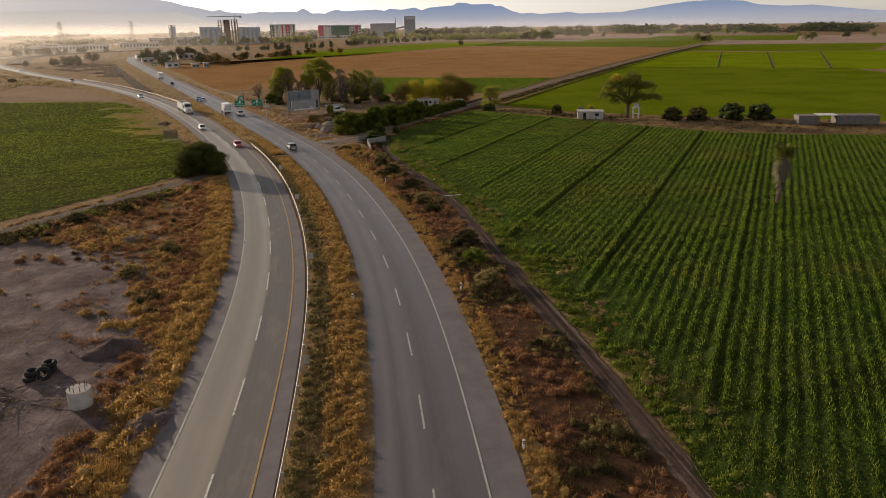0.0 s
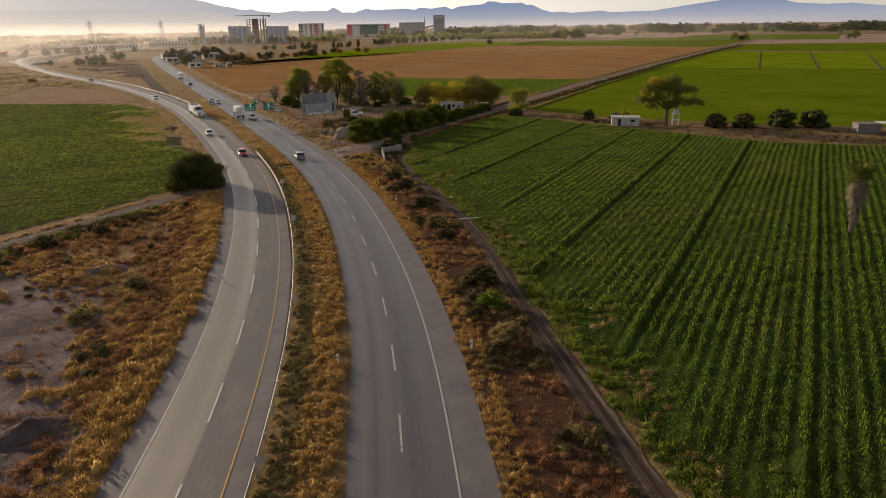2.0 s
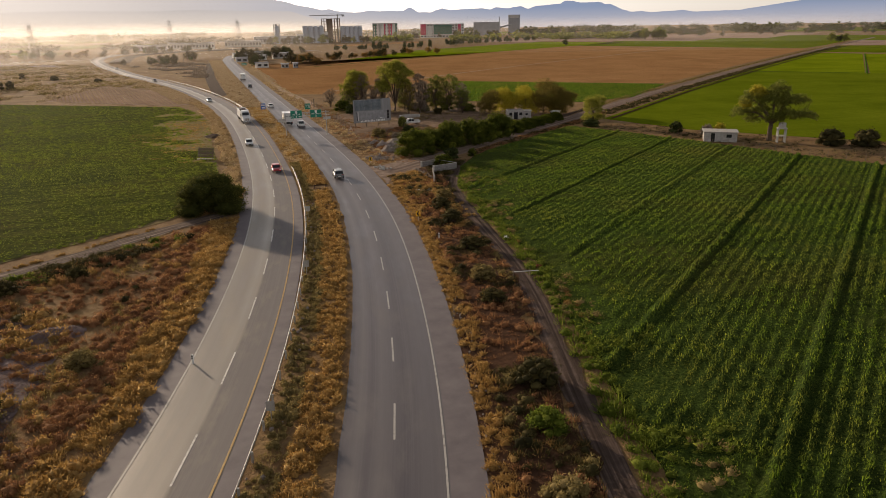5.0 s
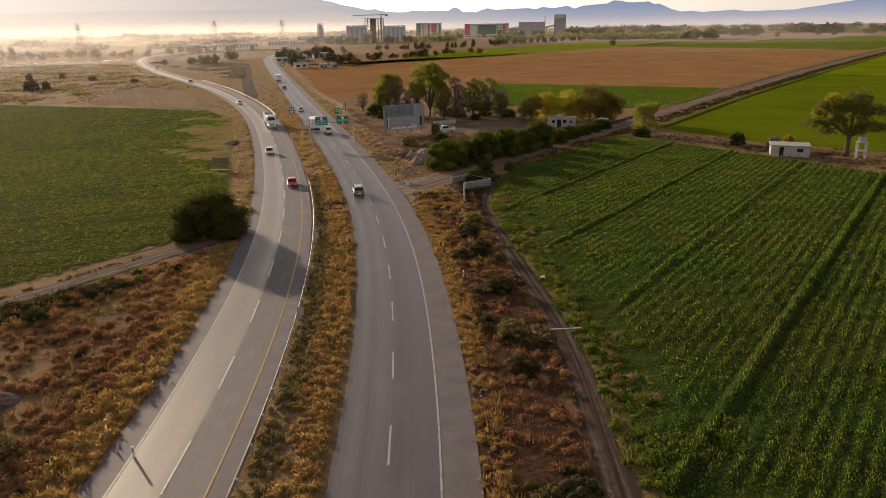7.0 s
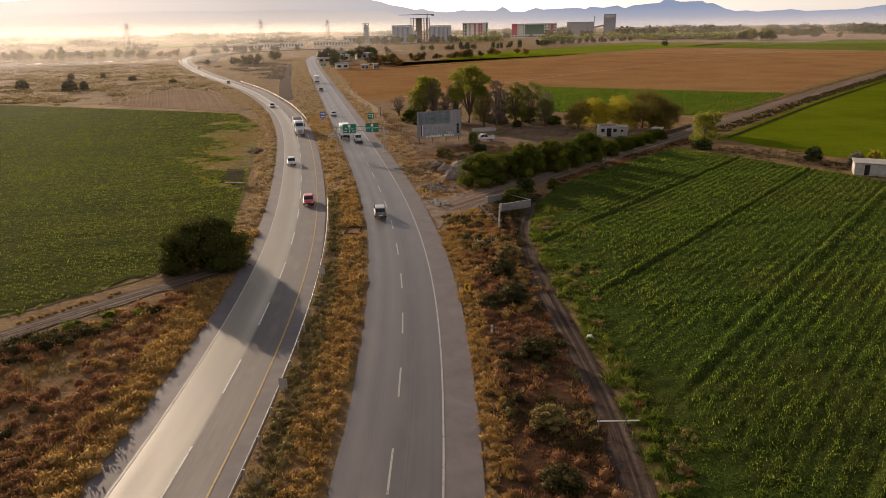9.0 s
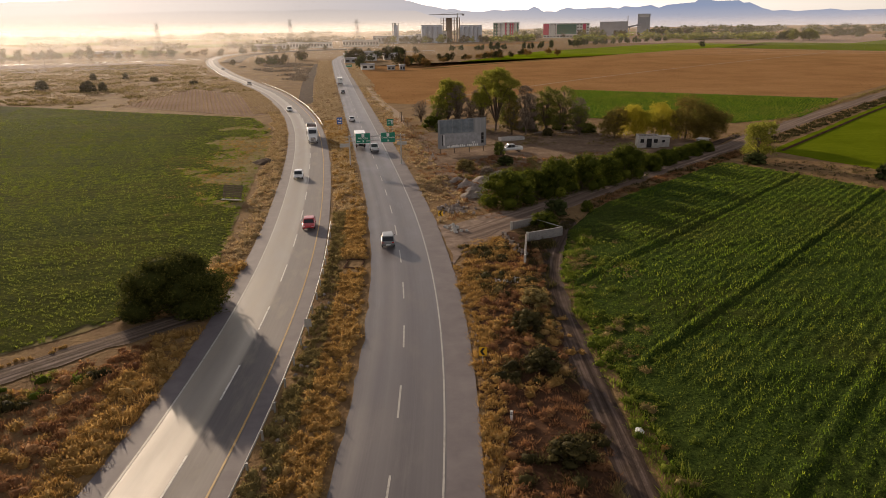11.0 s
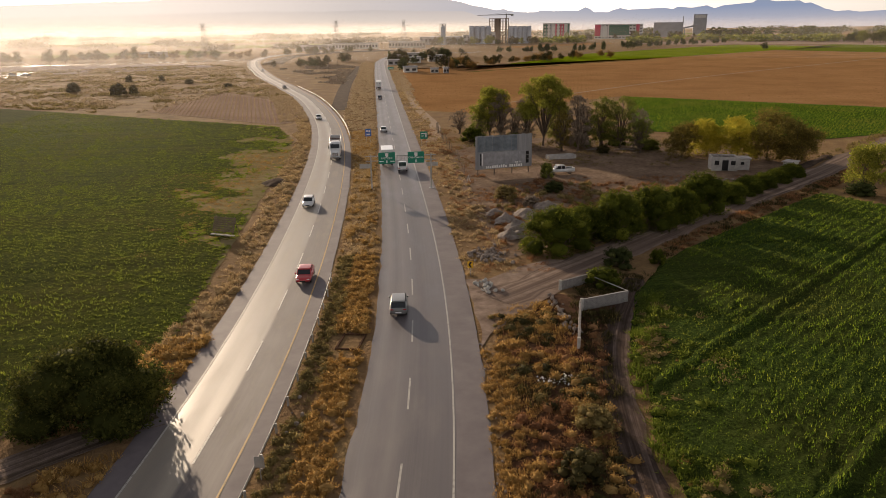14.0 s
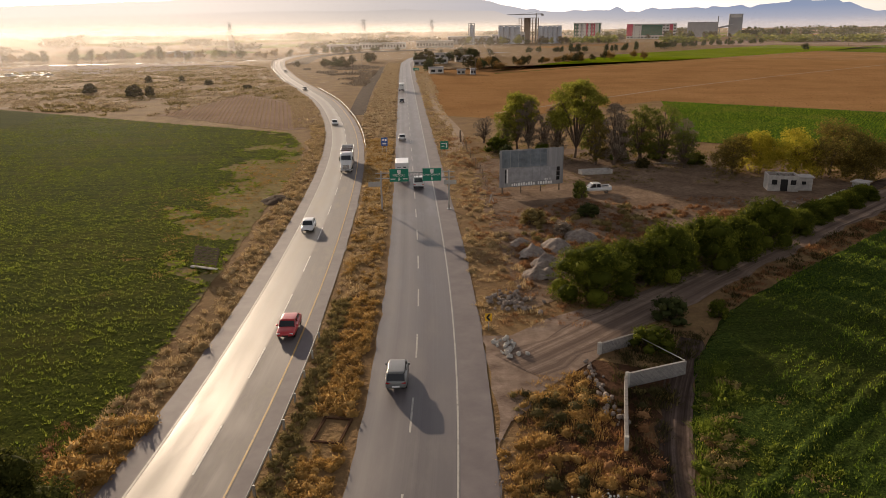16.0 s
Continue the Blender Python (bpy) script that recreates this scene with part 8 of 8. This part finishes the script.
M_TAIL = plain("tail_lamp", (0.35, 0.01, 0.01), 0.25, 0.5, 0, 0.03)
M_TRAILER = plain("dark_red_load", (0.10, 0.05, 0.04), 0.9, 0.1)


def paint(name, c):
    k = Mat(name, 0.28, 0.5).local()
    k.b.inputs["Coat Weight"].default_value = 0.4
    return k.color(k.ramp(k.noise(1.5, 4), (0.3, tuple(v * 0.9 for v in c)), (0.7, c))).m


P_WHITE = paint("white_car_paint", (0.70, 0.70, 0.69))
P_RED = paint("red_car_paint", (0.50, 0.03, 0.035))
P_SILVER = paint("silver_grey_paint", (0.17, 0.175, 0.17))
P_DARK = paint("dark_blue_grey_paint", (0.05, 0.065, 0.08))


def loft(secs, n=10, power=3.2):
    """A closed body from sections (x, half width, z low, z high), rounded like a superellipse."""
    bm = bmesh.new()
    rings = []
    for x, hw, z0, z1 in secs:
        ring = []
        for i in range(n * 2):
            a = 2 * math.pi * i / (n * 2)
            c, s = math.cos(a), math.sin(a)
            y = hw * math.copysign(abs(c) ** (2 / power), c)
            z = (z0 + z1) / 2 + (z1 - z0) / 2 * math.copysign(abs(s) ** (2 / power), s)
            ring.append(bm.verts.new((x, y, z)))
        rings.append(ring)
    m = n * 2
    for a, b in zip(rings, rings[1:]):
        for i in range(m):
            bm.faces.new((a[i], a[(i + 1) % m], b[(i + 1) % m], b[i]))
    bm.faces.new(rings[0])
    bm.faces.new(rings[-1][::-1])
    bmesh.ops.recalc_face_normals(bm, faces=bm.faces[:])
    return bm


def wheel(e, x, y, r, w):
    bm = torus_bm(r * 0.76, r * 0.24, 18, 8)
    bmesh.ops.scale(bm, vec=(1, 1, w / (r * 0.55)), verts=bm.verts)
    bmesh.ops.rotate(bm, cent=(0, 0, 0), matrix=Matrix.Rotation(math.pi / 2, 3, "X"), verts=bm.verts)
    bmesh.ops.translate(bm, vec=(x, y, r), verts=bm.verts)
    t = part("wheel", bm, M_RUBBER, e, smooth=True)
    bm = bmesh.new()
    tube(bm, (x, y - w * 0.38, r), (x, y + w * 0.38, r), r * 0.58, seg=14)
    part("rim", bm, M_CHROME, t)


def lamps(e, x, hw, z, m, name, s=0.1):
    for y in (-hw, hw):
        bm = bmesh.new()
        box(bm, x - 0.05, y - s * 1.6, z - s * 0.6, x + 0.05, y + s * 1.6, z + s * 0.6, 0.02)
        part(name, bm, m, e)


def place_on(line, y, off, back=False):
    s = float(np.hypot(*np.diff(line[line[:, 1] <= y][:, :2], axis=0).T).sum())
    x, yy, a = along(line, s)
    return Matrix.Translation((x + off * math.sin(a), yy - off * math.cos(a), ROAD_Z + 0.03)) @ Matrix.Rotation(a + (math.pi if back else 0), 4, "Z")


def sedan(name, m, body_m, label, L=4.5, W=1.78, H=1.45, suv=False):
    e = empty(name, m, label, "car", "vehicles on the road")
    h = L / 2
    belt = 0.92 if not suv else 1.02
    part("body", loft([(-h, W * 0.40, 0.42, belt - 0.08), (-h + 0.12, W * 0.47, 0.30, belt), (-h + 0.9, W * 0.5, 0.22, belt + 0.02), (0.0, W * 0.5, 0.20, belt), (h - 1.3, W * 0.5, 0.22, belt - 0.02), (h - 0.5, W * 0.48, 0.25, belt - 0.14), (h - 0.1, W * 0.44, 0.32, belt - 0.24), (h, W * 0.38, 0.40, belt - 0.34)], power=4.0), body_m, e, smooth=True)
    x0, x1, x2, x3 = (-h + 0.55, -h + 1.15, 0.55, h - 1.15) if not suv else (-h + 0.1, -h + 0.45, 0.6, h - 1.2)
    part("greenhouse", loft([(x0, W * 0.40, belt - 0.15, belt), (x1, W * 0.40, belt - 0.15, H - 0.04), (x2, W * 0.40, belt - 0.15, H - 0.03), (x3, W * 0.42, belt - 0.18, belt - 0.03)], power=5.0), M_GLASS, e, "dark tinted windows", smooth=False)
    part("roof", loft([(x1 - 0.08, W * 0.33, H - 0.10, H - 0.02), (x1 + 0.2, W * 0.385, H - 0.09, H), (x2 - 0.15, W * 0.385, H - 0.09, H), (x2 + 0.08, W * 0.35, H - 0.10, H - 0.03)], power=5.0), body_m, e, smooth=True)
    for s in (-1, 1):
        for xa, za, xb, zb in ((x0, belt - 0.02, x1, H - 0.05), (x3, belt - 0.03, x2, H - 0.05), (-0.15, belt - 0.03, -0.15, H - 0.05)):
            bm = bmesh.new()
            tube(bm, (xa, s * W * 0.425, za), (xb, s * W * 0.385, zb), 0.045, seg=5)
            part("pillar", bm, body_m, e)
        bm = bmesh.new()
        box(bm, x3 - 0.28, s * W * 0.53 - 0.08, belt - 0.02, x3 - 0.08, s * W * 0.53 + 0.08, belt + 0.14, 0.03)
        part("mirror", bm, body_m, e)
    for x in (-h + 0.85, h - 0.85):
        for y in (-W / 2 + 0.12, W / 2 - 0.12):
            wheel(e, x, y, 0.32 if not suv else 0.36, 0.2)
    lamps(e, h - 0.08, W * 0.33, belt - 0.32, M_LAMP, "headlight")
    lamps(e, -h + 0.04, W * 0.35, belt - 0.2, M_TAIL, "tail_light")
    for x, z, mm, nm in ((h - 0.02, 0.42, M_BLACK, "grille"), (-h - 0.0, 0.52, M_SIGN_WHITE, "number_plate")):
        bm = bmesh.new()
        box(bm, x - 0.03, -0.3, z - 0.07, x + 0.03, 0.3, z + 0.07, 0.01)
        part(nm, bm, mm, e)
    return e


def pickup(name, m, body_m, label):
    e = empty(name, m, label, "pickup", "vehicles on the road")
    part("body", loft([(-2.6, 0.85, 0.5, 1.0), (-2.45, 0.9, 0.42, 1.05), (0.6, 0.92, 0.4, 1.05), (1.5, 0.92, 0.4, 1.08), (2.3, 0.9, 0.42, 1.0), (2.6, 0.82, 0.5, 0.85)], power=5.0), body_m, e, smooth=True)
    part("cab", loft([(-0.75, 0.78, 0.98, 1.05), (-0.6, 0.76, 0.98, 1.70), (0.75, 0.76, 0.98, 1.72), (1.35, 0.80, 0.98, 1.08)], power=5.0), M_GLASS, e, "dark cab windows")
    part("roof", loft([(-0.62, 0.72, 1.66, 1.74), (-0.4, 0.75, 1.66, 1.76), (0.6, 0.75, 1.66, 1.76), (0.8, 0.70, 1.66, 1.73)], power=5.0), body_m, e, smooth=True)
    for s in (-1, 1):
        for xa, xb in ((-0.75, -0.6), (1.33, 0.75), (0.1, 0.1)):
            bm = bmesh.new()
            tube(bm, (xa, s * 0.80, 1.02), (xb, s * 0.745, 1.70), 0.05, seg=5)
            part("pillar", bm, body_m, e)
    bm = bmesh.new()
    box(bm, -2.4, -0.75, 1.03, -0.85, 0.75, 1.065)
    part("load_bed", bm, M_BLACK, e, "dark open load bed")
    for bx in ((-2.55, 0.75, 1.0, -0.8, 0.86, 1.2), (-2.55, -0.86, 1.0, -0.8, -0.75, 1.2), (-2.58, -0.86, 0.7, -2.48, 0.86, 1.2)):
        bm = bmesh.new()
        box(bm, *bx, 0.02)
        part("bed_side", bm, body_m, e)
    for x in (-1.6, 1.7):
        for y in (-0.78, 0.78):
            wheel(e, x, y, 0.37, 0.24)
    lamps(e, 2.55, 0.62, 0.78, M_LAMP, "headlight")
    lamps(e, -2.6, 0.72, 0.85, M_TAIL, "tail_light")
    bm = bmesh.new()
    box(bm, -2.72, -0.85, 0.48, -2.58, 0.85, 0.62, 0.02)
    part("bumper", bm, M_CHROME, e)
    return e


def box_truck(name, m, label):
    e = empty(name, m, label, "truck", "vehicles on the road")
    bm = bmesh.new()
    box(bm, -4.0, -1.22, 1.05, 1.55, 1.22, 3.55, 0.05)
    cargo = part("cargo_box", bm, P_WHITE, e, "white cargo box")
    for y in (-0.6, 0.6):
        bm = bmesh.new()
        box(bm, -4.03, y - 0.56, 1.15, -4.0, y + 0.56, 3.4, 0.01)
        part("rear_door", bm, P_WHITE, cargo)
    for bx in ((-4.045, -0.75, 2.6, -4.03, -0.2, 2.85), (-4.045, 0.2, 2.7, -4.03, 0.9, 2.8), (-3.0, -1.23, 2.5, -1.0, -1.22, 2.9)):
        bm = bmesh.new()
        box(bm, *bx)
        part("marking_bar", bm, P_DARK, cargo)
    part("cab", loft([(1.6, 1.0, 0.55, 2.2), (1.8, 1.05, 0.5, 2.3), (2.7, 1.05, 0.5, 2.25), (3.3, 1.02, 0.5, 1.55), (4.0, 0.95, 0.55, 1.35), (4.2, 0.85, 0.6, 1.2)], power=5.0), P_WHITE, e, smooth=True)
    bm = bmesh.new()
    box(bm, 2.85, -0.85, 1.6, 3.12, 0.85, 2.1, 0.02)
    part("windscreen", bm, M_GLASS, e)
    bm = bmesh.new()
    box(bm, -4.0, -0.45, 0.7, 3.6, 0.45, 1.02, 0.02)
    box(bm, -4.1, -1.1, 0.55, -3.95, 1.1, 0.75, 0.02)
    part("chassis", bm, M_BLACK, e)
    for x in (-2.5, 3.1):
        for y in (-0.95, 0.95):
            wheel(e, x, y, 0.45, 0.3)
    lamps(e, -4.12, 0.95, 0.85, M_TAIL, "tail_light")
    lamps(e, 4.15, 0.65, 0.95, M_LAMP, "headlight")
    return e


def semi(name, m, label):
    e = empty(name, m, label, "truck", "vehicles on the road")
    part("cab", loft([(3.2, 1.15, 0.7, 3.5), (3.4, 1.22, 0.6, 3.7), (5.0, 1.22, 0.6, 3.35), (5.7, 1.18, 0.6, 2.2), (7.2, 1.02, 0.6, 1.9), (7.6, 0.92, 0.65, 1.7)], power=6.0), P_WHITE, e, smooth=True)
    bm = bmesh.new()
    box(bm, -0.28, -0.95, -0.45, 0.05, 0.95, 0.45, 0.03, m=Matrix.Translation((5.5, 0, 2.75)) @ Matrix.Rotation(radians(-28), 4, "Y"))
    part("windscreen", bm, M_GLASS, e)
    bm = bmesh.new()
    box(bm, 7.55, -0.6, 0.85, 7.68, 0.6, 1.65, 0.03)
    part("grille", bm, M_CHROME, e)
    bm = bmesh.new()
    box(bm, 7.45, -1.15, 0.45, 7.75, 1.15, 0.8, 0.05)
    part("bumper", bm, M_CHROME, e)
    for y in (-1.35, 1.35):
        bm = bmesh.new()
        box(bm, 5.1, y - 0.1, 2.1, 5.25, y + 0.1, 2.9, 0.03)
        part("mirror", bm, M_BLACK, e)
        bm = bmesh.new()
        tube(bm, (3.1, y * 0.75, 0.8), (3.1, y * 0.75, 3.9), 0.09, seg=8)
        part("exhaust_pipe", bm, M_CHROME, e)
    bm = bmesh.new()
    box(bm, -7.5, -0.5, 0.9, 7.0, 0.5, 1.15, 0.02)
    part("chassis", bm, M_BLACK, e)
    for bx in ((-7.5, -1.28, 1.15, 2.6, -1.18, 3.35), (-7.5, 1.18, 1.15, 2.6, 1.28, 3.35), (2.5, -1.18, 1.15, 2.6, 1.18, 3.5), (-7.5, -1.18, 1.15, -7.4, 1.18, 3.35)):
        bm = bmesh.new()
        box(bm, *bx, 0.02)
        sd = part("trailer_side", bm, P_WHITE, e)
    bm = bmesh.new()
    box(bm, -7.4, -1.18, 1.2, 2.5, 1.18, 1.6)
    part("trailer_floor", bm, M_TRAILER, e, "dark red empty trailer floor")
    for x in (-4.8, -2.4, 0.0):
        bm = bmesh.new()
        box(bm, x - 0.06, -1.18, 3.2, x + 0.06, 1.18, 3.32)
        part("cross_bar", bm, M_TRAILER, e)
    for x in (-6.6, -5.4, 2.0, 3.2, 6.6):
        for y in (-0.98, 0.98):
            wheel(e, x, y, 0.5, 0.34)
    lamps(e, 7.5, 0.85, 1.15, M_LAMP, "headlight", 0.12)
    return e


# right carriageway, driving away
sedan("suv", place_on(RIGHT, 168.0, -1.2), P_SILVER, "silver-grey hatchback driving in the inner lane", 4.3, 1.78, 1.55, True)
box_truck("box_truck", place_on(RIGHT, 250.0, -1.9), "white box truck in the inner lane")
pickup("pickup_truck", place_on(RIGHT, 241.0, 1.0), P_WHITE, "white pickup in the outer lane")
sedan("car", place_on(RIGHT, 297, -1.9), P_WHITE, "small white car far along the straight road")
sedan("car", place_on(RIGHT, 392, -1.9), P_DARK, "dark car far along the straight road")
box_truck("box_truck", place_on(RIGHT, 442, -1.9), "white box truck far along the straight road")
# left carriageway, coming nearer
semi("semi_truck", place_on(LEFT, 262, 1.5, True), "white semi-trailer truck with an empty open trailer")
sedan("car", place_on(LEFT, 214, -1.2, True), P_WHITE, "white sedan coming round the bend")
sedan("car", place_on(LEFT, 178.0, 2.2, True), P_RED, "red coupe beside the guardrail", 4.5, 1.8, 1.38)
sedan("car", place_on(LEFT, 330, -1.6, True), P_WHITE, "white car far round the bend")
sedan("car", place_on(LEFT, 455, -1.6, True), P_SILVER, "grey car far round the bend")
sedan("car", place_on(LEFT, 600, 1.6, True), P_WHITE, "white car at the far bend")
# parked pickup in the yard, cars on the far flats
pickup("parked_pickup", pose(77.6, 231.6, 0.03, 0, 0, 184), P_WHITE, "old white pickup parked in the yard")
rr = np.random.default_rng(4)
for i, (x, y) in enumerate(((-205, 600), (-209, 604), (-213, 608), (-190, 598), (-186, 603), (-182, 600), (-211, 620), (-200, 616))):
    sedan("parked_car", pose(x, y, 0.03, 0, 0, rr.uniform(0, 360)), (P_WHITE, P_SILVER, P_DARK)[i % 3], "parked car on the hazy far flats")
